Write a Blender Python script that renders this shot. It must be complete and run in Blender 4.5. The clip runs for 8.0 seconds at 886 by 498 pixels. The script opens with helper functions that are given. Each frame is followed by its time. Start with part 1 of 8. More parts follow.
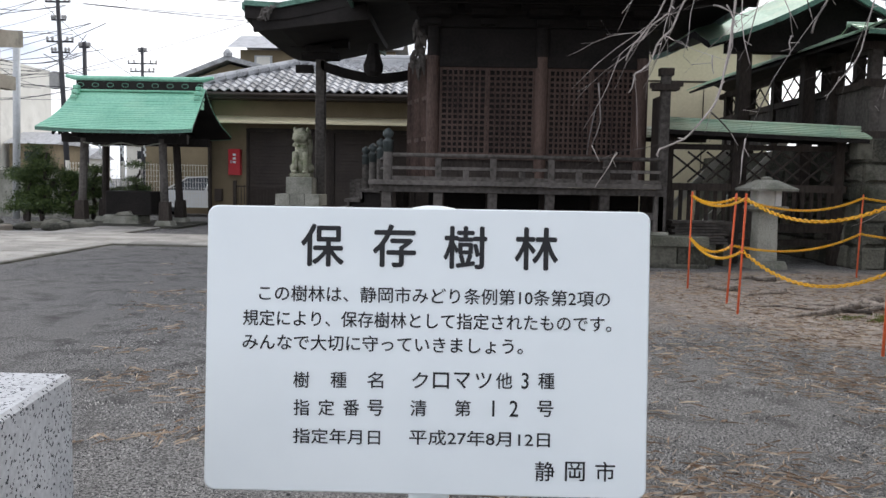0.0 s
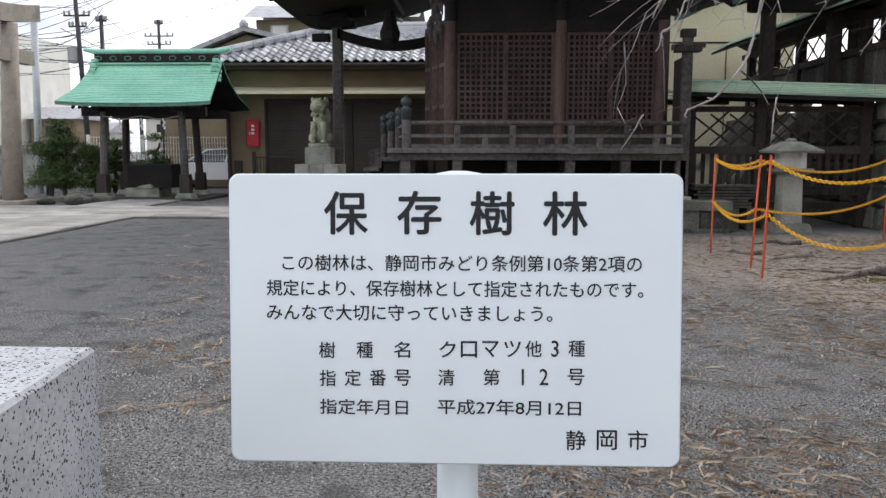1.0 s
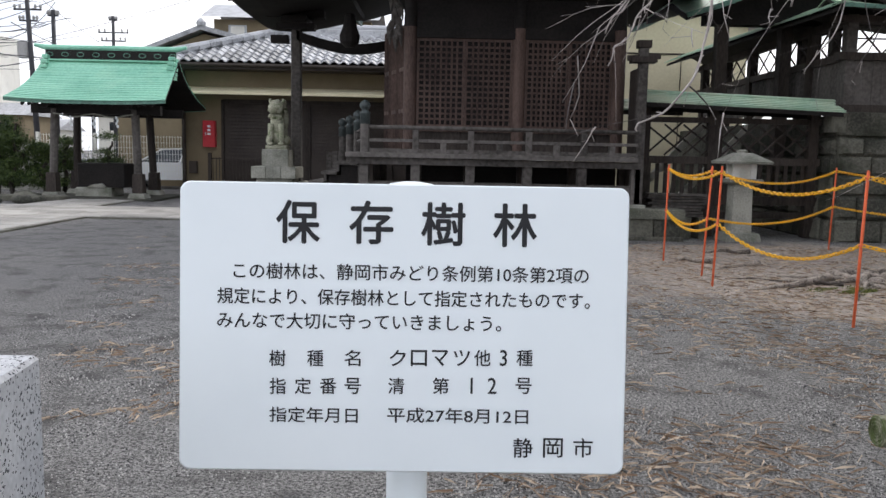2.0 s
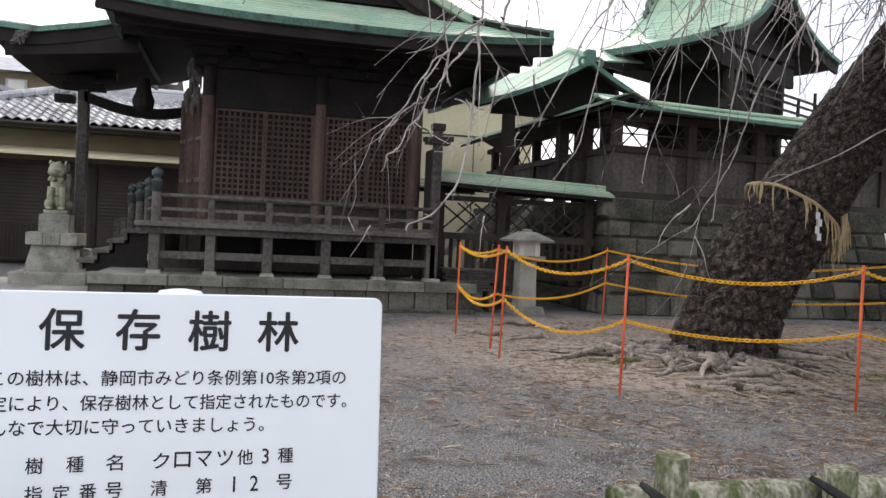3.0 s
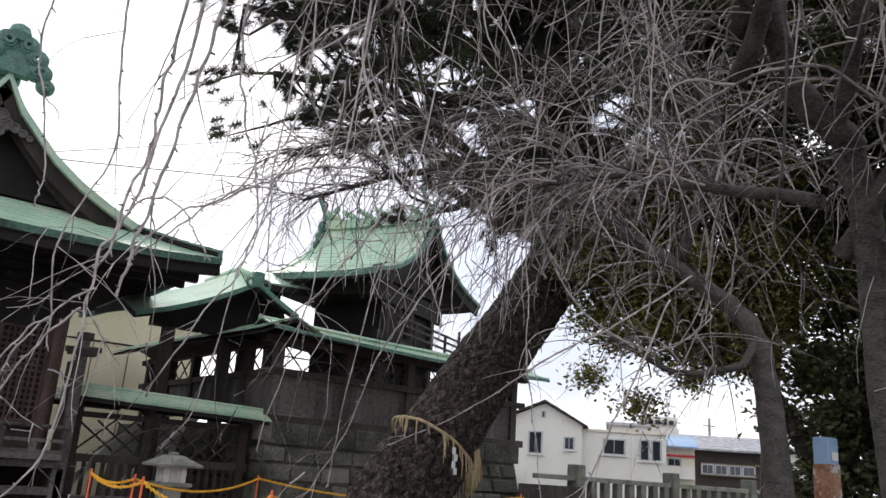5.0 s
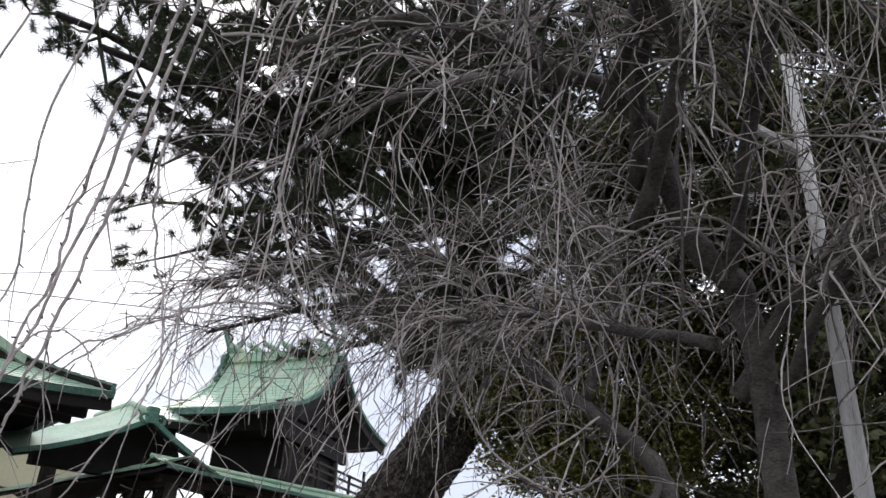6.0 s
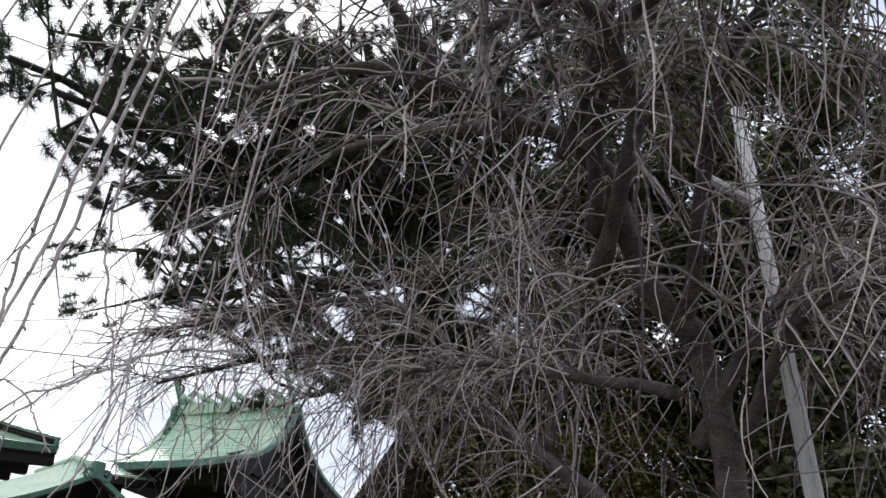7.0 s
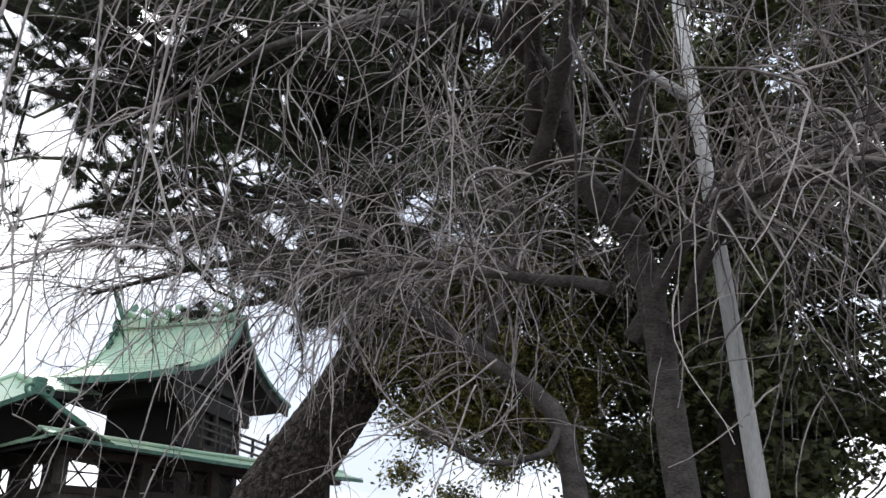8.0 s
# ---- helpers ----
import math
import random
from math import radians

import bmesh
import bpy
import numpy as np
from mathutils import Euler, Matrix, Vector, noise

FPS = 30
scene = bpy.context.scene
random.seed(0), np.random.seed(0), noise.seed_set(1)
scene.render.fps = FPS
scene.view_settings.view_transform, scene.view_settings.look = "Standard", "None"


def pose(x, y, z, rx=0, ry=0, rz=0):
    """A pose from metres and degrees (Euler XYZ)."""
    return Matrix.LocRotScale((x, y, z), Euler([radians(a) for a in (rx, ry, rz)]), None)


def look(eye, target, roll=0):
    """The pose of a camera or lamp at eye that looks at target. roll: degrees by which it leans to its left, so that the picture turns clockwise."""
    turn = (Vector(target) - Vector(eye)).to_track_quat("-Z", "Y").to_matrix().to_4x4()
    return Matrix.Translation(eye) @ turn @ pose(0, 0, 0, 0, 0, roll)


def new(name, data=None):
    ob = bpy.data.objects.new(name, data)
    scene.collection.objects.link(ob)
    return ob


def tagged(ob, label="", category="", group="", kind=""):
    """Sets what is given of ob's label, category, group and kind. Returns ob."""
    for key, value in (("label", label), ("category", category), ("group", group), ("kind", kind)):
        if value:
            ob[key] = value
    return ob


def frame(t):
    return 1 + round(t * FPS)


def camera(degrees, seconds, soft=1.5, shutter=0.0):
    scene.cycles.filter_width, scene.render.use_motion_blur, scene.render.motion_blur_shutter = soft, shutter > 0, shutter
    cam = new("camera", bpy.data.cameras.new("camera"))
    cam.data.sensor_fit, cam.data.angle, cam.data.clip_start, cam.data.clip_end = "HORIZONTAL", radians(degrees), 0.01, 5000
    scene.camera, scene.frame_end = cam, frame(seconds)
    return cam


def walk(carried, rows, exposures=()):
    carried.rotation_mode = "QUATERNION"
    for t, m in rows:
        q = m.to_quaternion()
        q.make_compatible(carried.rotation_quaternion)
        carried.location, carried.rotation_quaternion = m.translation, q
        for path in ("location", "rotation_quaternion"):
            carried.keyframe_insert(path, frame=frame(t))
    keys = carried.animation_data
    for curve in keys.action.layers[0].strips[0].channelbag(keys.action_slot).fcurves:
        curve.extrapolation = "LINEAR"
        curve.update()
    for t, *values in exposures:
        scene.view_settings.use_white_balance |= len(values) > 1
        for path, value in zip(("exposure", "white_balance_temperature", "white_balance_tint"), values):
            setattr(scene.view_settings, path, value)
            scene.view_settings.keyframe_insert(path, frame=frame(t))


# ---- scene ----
cam = camera(58.4, 8.0)
PATH = [
    (0, (0.024, 0.017, 1.41), (-0.015, 2.01, 1.247), 1.1),
    (0.5, (0.024, 0.038, 1.418), (-0.079, 2.027, 1.246), 0.6),
    (1, (0.015, 0.043, 1.405), (-0.073, 2.027, 1.162), 0.1),
    (2.5, (0.038, 0.002, 1.436), (0.243, 1.982, 1.238), 2.5),
    (3, (0.064, -0.088, 1.479), (0.57, 1.847, 1.441), 2.7),
    (3.5, (0.102, -0.127, 1.516), (0.849, 1.725, 1.626), 2.7),
    (4, (0.134, -0.123, 1.552), (1.078, 1.62, 1.817), 3.8),
    (4.5, (0.161, -0.143, 1.593), (1.242, 1.488, 2.008), 4.1),
    (5, (0.156, -0.212, 1.647), (1.322, 1.32, 2.187), 4.1),
    (5.2, (0.155, -0.22, 1.652), (1.361, 1.25, 2.273), 4.0),
    (6.3, (0.135, -0.2, 1.655), (1.376, 1.067, 2.579), 2.7),
    (6.5, (0.14, -0.19, 1.655), (1.384, 1.055, 2.606), 2.5),
    (7, (0.15, -0.18, 1.66), (1.423, 1.009, 2.643), 1.7),
    (7.5, (0.18, -0.165, 1.66), (1.53, 0.969, 2.605), 0.5),
    (8, (0.27, -0.15, 1.64), (1.707, 1.0, 2.422), -1.1),
]
walk(cam, [(t, look(eye, target, roll)) for t, eye, target, roll in PATH],
     exposures=((0.0, 0.88, 6500, 10), (2.5, 1.04, 6500, 11), (3.6, 1.15, 6850, 14), (4.5, 0.92, 6750, 14), (5.0, 0.84, 6550, 12), (6.4, 0.7, 6400, 11), (8.0, 0.84, 6350, 9)))

# ---- world and light: overcast sky, the sun veiled behind cloud ahead and to the right ----
world = bpy.data.worlds.new("overcast_sky")
scene.world = world
world.use_nodes = True
wn, wl = world.node_tree.nodes, world.node_tree.links
wn.clear()
w_out = wn.new("ShaderNodeOutputWorld")
w_bg = wn.new("ShaderNodeBackground")
w_sky = wn.new("ShaderNodeTexSky")
w_sky.sky_type = "NISHITA"
w_sky.sun_disc = False
w_sky.sun_elevation = radians(37)
w_sky.sun_rotation = radians(26)
w_sky.dust_density = 3.0
w_co = wn.new("ShaderNodeTexCoord")
w_map = wn.new("ShaderNodeMapping")
w_map.inputs["Scale"].default_value = (1.0, 1.0, 2.6)
w_noise = wn.new("ShaderNodeTexNoise")
w_noise.inputs["Scale"].default_value = 2.2
w_noise.inputs["Detail"].default_value = 5.0
w_noise.inputs["Roughness"].default_value = 0.5
w_ramp = wn.new("ShaderNodeValToRGB")
w_ramp.color_ramp.elements[0].position, w_ramp.color_ramp.elements[0].color = 0.39, (4.4, 4.9, 6.0, 1)
w_ramp.color_ramp.elements[1].position, w_ramp.color_ramp.elements[1].color = 0.64, (10.6, 10.7, 11.0, 1)
w_mix = wn.new("ShaderNodeMix")
w_mix.data_type = "RGBA"
w_mix.inputs["Factor"].default_value = 0.93
wl.new(w_co.outputs["Generated"], w_map.inputs["Vector"])
wl.new(w_map.outputs[0], w_noise.inputs["Vector"])
wl.new(w_noise.outputs["Fac"], w_ramp.inputs[0])
wl.new(w_sky.outputs[0], w_mix.inputs["A"])
wl.new(w_ramp.outputs[0], w_mix.inputs["B"])
# the sun's pale disc behind thin cloud
w_dot = wn.new("ShaderNodeVectorMath")
w_dot.operation = "DOT_PRODUCT"
w_dot.inputs[1].default_value = (0.354, 0.716, 0.601)
wl.new(w_co.outputs["Generated"], w_dot.inputs[0])
w_disc = wn.new("ShaderNodeMapRange")
w_disc.inputs["From Min"].default_value, w_disc.inputs["From Max"].default_value = math.cos(radians(2.6)), math.cos(radians(0.6))
w_disc.inputs["To Max"].default_value = 40.0
wl.new(w_dot.outputs["Value"], w_disc.inputs["Value"])
w_add = wn.new("ShaderNodeVectorMath")
w_add.operation = "ADD"
wl.new(w_mix.outputs["Result"], w_add.inputs[0])
wl.new(w_disc.outputs[0], w_add.inputs[1])
wl.new(w_add.outputs[0], w_bg.inputs["Color"])
w_bg.inputs["Strength"].default_value = 0.10
wl.new(w_bg.outputs[0], w_out.inputs[0])

sun_data = bpy.data.lights.new("sun", "SUN")
sun_data.energy, sun_data.angle, sun_data.color = 1.0, radians(14), (1.0, 0.96, 0.9)
sun = new("sun", sun_data)
sun.matrix_world = look((14, 28, 24), (0, 0, 0))


# ---- small building kit ----
class Geo:
    """Vertices and faces of one mesh, in world metres."""

    def __init__(self):
        self.v, self.f = [], []

    def add(self, verts, faces):
        n = len(self.v)
        self.v += [tuple(p) for p in verts]
        self.f += [tuple(n + i for i in face) for face in faces]
        return self

    def box(self, x0, x1, y0, y1, z0, z1, b=0.0):
        """A box with its upright and upper edges cut by b."""
        if b <= 0:
            return self.add([(x0, y0, z0), (x1, y0, z0), (x1, y1, z0), (x0, y1, z0), (x0, y0, z1), (x1, y0, z1), (x1, y1, z1), (x0, y1, z1)],
                            [(0, 3, 2, 1), (4, 5, 6, 7), (0, 1, 5, 4), (1, 2, 6, 5), (2, 3, 7, 6), (3, 0, 4, 7)])
        ring = [(x0 + b, y0), (x1 - b, y0), (x1, y0 + b), (x1, y1 - b), (x1 - b, y1), (x0 + b, y1), (x0, y1 - b), (x0, y0 + b)]
        cx, cy, kx, ky = (x0 + x1) / 2, (y0 + y1) / 2, 1 - 2 * b / max(x1 - x0, 1e-6), 1 - 2 * b / max(y1 - y0, 1e-6)
        top = [(cx + (x - cx) * kx, cy + (y - cy) * ky) for x, y in ring]
        vs = [(x, y, z0) for x, y in ring] + [(x, y, z1 - b) for x, y in ring] + [(x, y, z1) for x, y in top]
        fs = [tuple(reversed(range(8))), tuple(range(16, 24))]
        for k in (0, 8):
            fs += [(k + i, k + (i + 1) % 8, k + 8 + (i + 1) % 8, k + 8 + i) for i in range(8)]
        return self.add(vs, fs)

    def bar(self, p, q, w, h, up=(0, 0, 1)):
        """A squared beam from p to q, w wide and h high."""
        p, q = Vector(p), Vector(q)
        d = (q - p).normalized()
        s = d.cross(Vector(up))
        s = s.normalized() if s.length > 1e-4 else Vector((1, 0, 0))
        u = s.cross(d)
        c = [(-w / 2, -h / 2), (w / 2, -h / 2), (w / 2, h / 2), (-w / 2, h / 2)]
        return self.add([p + s * a + u * b for a, b in c] + [q + s * a + u * b for a, b in c],
                        [(3, 2, 1, 0), (4, 5, 6, 7), (0, 1, 5, 4), (1, 2, 6, 5), (2, 3, 7, 6), (3, 0, 4, 7)])

    def tube(self, pts, radii, n=8, caps=True):
        """A round tube along pts, with a radius for each."""
        pts = [Vector(p) for p in pts]
        radii = radii if hasattr(radii, "__len__") else [radii] * len(pts)
        base = len(self.v)
        side = None
        for i, p in enumerate(pts):
            d = pts[min(i + 1, len(pts) - 1)] - pts[max(i - 1, 0)]
            d = d.normalized() if d.length > 1e-9 else Vector((0, 0, 1))
            if side is None:
                side = d.orthogonal().normalized()
            side = side - d * side.dot(d)
            side = side.normalized() if side.length > 1e-6 else d.orthogonal().normalized()
            other = d.cross(side)
            for k in range(n):
                a = 2 * math.pi * k / n
                self.v.append(tuple(p + (side * math.cos(a) + other * math.sin(a)) * radii[i]))
        for i in range(len(pts) - 1):
            r0, r1 = base + i * n, base + (i + 1) * n
            self.f += [(r0 + k, r0 + (k + 1) % n, r1 + (k + 1) % n, r1 + k) for k in range(n)]
        if caps and n > 2:
            self.f.append(tuple(base + k for k in reversed(range(n))))
            self.f.append(tuple(base + (len(pts) - 1) * n + k for k in range(n)))
        return self

    def lathe(self, x, y, profile, n=16, spin=0.0):
        """A turned body on the upright line at x, y; profile is rows of radius and height."""
        base = len(self.v)
        for r, z in profile:
            self.v += [(x + r * math.cos(spin + 2 * math.pi * k / n), y + r * math.sin(spin + 2 * math.pi * k / n), z) for k in range(n)]
        for i in range(len(profile) - 1):
            a, b = base + i * n, base + (i + 1) * n
            self.f += [(a + k, a + (k + 1) % n, b + (k + 1) % n, b + k) for k in range(n)]
        self.f.append(tuple(base + k for k in reversed(range(n))))
        self.f.append(tuple(base + (len(profile) - 1) * n + k for k in range(n)))
        return self

    def prism(self, poly, axis, a, b):
        """A flat outline drawn in the two other axes, pushed along axis from a to b."""
        def put(u, v, w):
            return {"x": (w, u, v), "y": (u, w, v), "z": (u, v, w)}[axis]
        n = len(poly)
        vs = [put(u, v, a) for u, v in poly] + [put(u, v, b) for u, v in poly]
        return self.add(vs, [tuple(range(n)), tuple(reversed(range(n, 2 * n)))] + [((i + 1) % n, i, n + i, n + (i + 1) % n) for i in range(n)])

    def sheet(self, nu, nv, place, thick=0.0, down=(0, 0, -1)):
        """A surface place(u, v), u and v from 0 to 1, with a thickness."""
        top = [place(i / nu, j / nv) for j in range(nv + 1) for i in range(nu + 1)]
        w = nu + 1
        fs = [(j * w + i, j * w + i + 1, (j + 1) * w + i + 1, (j + 1) * w + i) for j in range(nv) for i in range(nu)]
        if thick <= 0:
            return self.add(top, fs)
        k = len(top)
        low = [tuple(np.array(p) + np.array(down) * thick) for p in top]
        fs += [tuple(reversed([k + i for i in f])) for f in list(fs)]
        rim = [i for i in range(nu)] + [j * w + nu for j in range(nv)] + [nv * w + i for i in range(nu, 0, -1)] + [j * w for j in range(nv, 0, -1)]
        fs += [(rim[(i + 1) % len(rim)], rim[i], k + rim[i], k + rim[(i + 1) % len(rim)]) for i in range(len(rim))]
        return self.add(top + low, fs)

    def mesh(self, name, mat, off=(0, 0, 0), smooth=False):
        me = bpy.data.meshes.new(name)
        o = Vector(off)
        me.from_pydata([tuple(Vector(p) - o) for p in self.v], [], self.f)
        me.materials.append(mat)
        if smooth:
            me.polygons.foreach_set("use_smooth", [True] * len(me.polygons))
        me.update()
        return me


def origin_of(ob):
    o = Vector((0, 0, 0))
    while ob:
        o += ob.location
        ob = ob.parent
    return o


def thing(name, at, label, category, group="", kind=""):
    """An empty at the base of a thing, to carry its parts."""
    ob = new(name)
    ob.empty_display_size = 0.1
    ob.location = at
    return tagged(ob, label, category, group, kind)


def part(name, geo, mat, parent, label="", smooth=False):
    ob = new(name, geo.mesh(name, mat, origin_of(parent), smooth))
    ob.parent = parent
    return tagged(ob, label)


def solid(name, geo, mat, label, category, group="", kind="", smooth=False, at=(0, 0, 0)):
    """A thing, or a piece of the setting, that is one mesh."""
    ob = new(name, geo.mesh(name, mat, at, smooth))
    ob.location = at
    return tagged(ob, label, category, group, kind)


def wob(seed, *xyz):
    return noise.noise(Vector(xyz) + Vector((seed * 17.3, seed * 5.1, seed * 9.7)))


# ---- materials ----
def material(name, dark, light, rough=0.8, scale=3.0, fine=40.0, bump=0.3, stretch=(1, 1, 1), metal=0.0, island=0.0, per_object=0.0,
             blotch=None, blotch_at=(0.55, 0.7), blotch_scale=0.8, waves=None, bump_dist=0.01, spec=0.3, local=False, sharp=0.16):
    """A worn surface: two colours mixed at two scales, with blotches of a third, and fine relief."""
    m = bpy.data.materials.new(name)
    m.use_nodes = True
    n, l = m.node_tree.nodes, m.node_tree.links
    bsdf = n["Principled BSDF"]
    bsdf.inputs["Roughness"].default_value = rough
    bsdf.inputs["Metallic"].default_value = metal
    bsdf.inputs["Specular IOR Level"].default_value = spec
    if local:
        source = n.new("ShaderNodeTexCoord").outputs["Object"]
    else:
        source = n.new("ShaderNodeNewGeometry").outputs["Position"]
    mp = n.new("ShaderNodeMapping")
    mp.inputs["Scale"].default_value = stretch
    l.new(source, mp.inputs["Vector"])
    big, small = n.new("ShaderNodeTexNoise"), n.new("ShaderNodeTexNoise")
    for node, s, detail in ((big, scale, 4.0), (small, fine, 3.0)):
        node.inputs["Scale"].default_value = s
        node.inputs["Detail"].default_value = detail
        l.new(mp.outputs[0], node.inputs["Vector"])
    add = n.new("ShaderNodeMath")
    add.operation = "MULTIPLY_ADD"
    l.new(small.outputs["Fac"], add.inputs[0])
    add.inputs[1].default_value = 0.5
    half = n.new("ShaderNodeMath")
    half.operation = "MULTIPLY"
    l.new(big.outputs["Fac"], half.inputs[0])
    half.inputs[1].default_value = 0.5
    l.new(half.outputs[0], add.inputs[2])
    value = add.outputs[0]
    for amount, kind in ((island, "geo"), (per_object, "ob")):
        if amount:
            src = n.new("ShaderNodeNewGeometry").outputs["Random Per Island"] if kind == "geo" else n.new("ShaderNodeObjectInfo").outputs["Random"]
            ma = n.new("ShaderNodeMath")
            ma.operation = "MULTIPLY_ADD"
            l.new(src, ma.inputs[0])
            ma.inputs[1].default_value = amount
            l.new(value, ma.inputs[2])
            sub = n.new("ShaderNodeMath")
            sub.operation = "SUBTRACT"
            l.new(ma.outputs[0], sub.inputs[0])
            sub.inputs[1].default_value = amount / 2
            value = sub.outputs[0]
    ramp = n.new("ShaderNodeValToRGB")
    ramp.color_ramp.elements[0].position, ramp.color_ramp.elements[0].color = 0.5 - sharp, (*dark, 1)
    ramp.color_ramp.elements[1].position, ramp.color_ramp.elements[1].color = 0.5 + sharp, (*light, 1)
    l.new(value, ramp.inputs[0])
    colour = ramp.outputs[0]
    if blotch:
        spot = n.new("ShaderNodeTexNoise")
        spot.inputs["Scale"].default_value = blotch_scale
        spot.inputs["Detail"].default_value = 6.0
        spot.inputs["Roughness"].default_value = 0.62
        l.new(mp.outputs[0], spot.inputs["Vector"])
        edge = n.new("ShaderNodeMapRange")
        edge.inputs["From Min"].default_value, edge.inputs["From Max"].default_value = blotch_at
        l.new(spot.outputs["Fac"], edge.inputs["Value"])
        mix = n.new("ShaderNodeMix")
        mix.data_type = "RGBA"
        l.new(edge.outputs[0], mix.inputs["Factor"])
        l.new(colour, mix.inputs["A"])
        mix.inputs["B"].default_value = (*blotch, 1)
        colour = mix.outputs["Result"]
    l.new(colour, bsdf.inputs["Base Color"])
    if bump:
        bp = n.new("ShaderNodeBump")
        bp.inputs["Strength"].default_value = bump
        bp.inputs["Distance"].default_value = bump_dist
        l.new(value if not waves else small.outputs["Fac"], bp.inputs["Height"])
        l.new(bp.outputs[0], bsdf.inputs["Normal"])
    return m


M_GRAVEL = material("grey_gravel", (0.024, 0.0235, 0.024), (0.31, 0.3, 0.29), 0.95, 60.0, 170.0, 1.0, bump_dist=0.025, sharp=0.085, blotch=(0.055, 0.052, 0.05), blotch_at=(0.5, 0.72), blotch_scale=2.6)
M_SOIL = material("bare_soil", (0.07, 0.055, 0.045), (0.17, 0.14, 0.115), 0.95, 0.9, 28.0, 0.8, bump_dist=0.02, blotch=(0.1, 0.1, 0.1), blotch_at=(0.5, 0.75), blotch_scale=0.6)
M_WOOD = material("weathered_dark_wood", (0.022, 0.017, 0.0145), (0.068, 0.054, 0.046), 0.75, 2.0, 30.0, 0.35, stretch=(1, 1, 0.25), blotch=(0.085, 0.075, 0.068), blotch_at=(0.6, 0.9), blotch_scale=2.0, per_object=0.12)
M_WOODG = material("grey_weathered_wood", (0.045, 0.04, 0.036), (0.15, 0.135, 0.125), 0.85, 2.0, 34.0, 0.4, stretch=(0.4, 0.4, 0.4), per_object=0.15, blotch=(0.05, 0.04, 0.035), blotch_at=(0.55, 0.8), blotch_scale=1.6)
M_BROWN = material("brown_lattice_wood", (0.042, 0.026, 0.022), (0.13, 0.085, 0.07), 0.7, 3.0, 40.0, 0.3, stretch=(1, 1, 0.3), per_object=0.1)
# near black: shade under eaves and roofs is put into this colour
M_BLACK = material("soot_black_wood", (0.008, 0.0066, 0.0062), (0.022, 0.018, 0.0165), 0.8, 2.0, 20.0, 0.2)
M_COPPER = material("verdigris_copper", (0.26, 0.41, 0.30), (0.46, 0.62, 0.47), 0.42, 1.2, 18.0, 0.15, stretch=(1, 1, 1), blotch=(0.58, 0.62, 0.46), blotch_at=(0.48, 0.75), blotch_scale=1.1, per_object=0.12, island=0.14, spec=0.4)
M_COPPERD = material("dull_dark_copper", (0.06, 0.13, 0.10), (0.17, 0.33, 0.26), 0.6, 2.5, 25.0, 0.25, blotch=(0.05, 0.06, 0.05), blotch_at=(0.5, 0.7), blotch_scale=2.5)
M_KERB = material("grey_kerb_stone", (0.1, 0.1, 0.08), (0.25, 0.245, 0.2), 0.9, 2.5, 40.0, 0.6, per_object=0.2, blotch=(0.06, 0.07, 0.045), blotch_at=(0.5, 0.7), blotch_scale=2.0)
M_BRONZE = material("dark_bronze", (0.03, 0.038, 0.038), (0.08, 0.095, 0.094), 0.5, 6.0, 40.0, 0.2)
M_CREAMW = material("cream_white_render", (0.6, 0.55, 0.43), (0.74, 0.69, 0.57), 0.9, 0.4, 20.0, 0.05, blotch=(0.5, 0.46, 0.37), blotch_at=(0.55, 0.85), blotch_scale=0.5)
M_STONE = material("mossy_wall_stone", (0.042, 0.042, 0.034), (0.15, 0.144, 0.118), 0.95, 2.2, 24.0, 0.8, per_object=0.3, blotch=(0.03, 0.034, 0.023), blotch_at=(0.5, 0.68), blotch_scale=1.4, bump_dist=0.02, local=False)
M_STONEL = material("pale_cut_stone", (0.17, 0.17, 0.145), (0.4, 0.39, 0.34), 0.9, 2.5, 40.0, 0.5, per_object=0.15, blotch=(0.1, 0.11, 0.08), blotch_at=(0.52, 0.75), blotch_scale=1.8)
M_LION = material("lichened_stone", (0.2, 0.2, 0.14), (0.5, 0.49, 0.38), 0.9, 5.0, 45.0, 0.6, blotch=(0.16, 0.19, 0.1), blotch_at=(0.5, 0.66), blotch_scale=6.0)
M_PAVE = material("worn_paving", (0.2, 0.19, 0.175), (0.42, 0.4, 0.37), 0.9, 1.4, 40.0, 0.4, per_object=0.16, blotch=(0.12, 0.11, 0.1), blotch_at=(0.55, 0.8), blotch_scale=1.3)
M_PLASTER = material("tan_plaster", (0.15, 0.118, 0.072), (0.24, 0.19, 0.122), 0.9, 0.8, 30.0, 0.15, blotch=(0.12, 0.1, 0.065), blotch_at=(0.5, 0.8), blotch_scale=0.7)
M_CREAM = material("cream_siding", (0.62, 0.55, 0.37), (0.72, 0.65, 0.46), 0.8, 0.5, 12.0, 0.05)
M_WHITEW = material("offwhite_render", (0.62, 0.6, 0.54), (0.76, 0.74, 0.68), 0.9, 0.4, 20.0, 0.05, blotch=(0.5, 0.48, 0.43), blotch_at=(0.55, 0.85), blotch_scale=0.5)
M_TILE = material("silver_roof_tile", (0.15, 0.15, 0.155), (0.46, 0.46, 0.475), 0.55, 3.0, 20.0, 0.1, island=0.35, per_object=0.2, spec=0.35)
M_SHUTTER = material("brown_shutter", (0.028, 0.02, 0.016), (0.055, 0.042, 0.034), 0.6, 1.5, 20.0, 0.1)
M_RED = material("red_enamel", (0.42, 0.02, 0.03), (0.55, 0.04, 0.05), 0.4, 2.0, 20.0, 0.03)
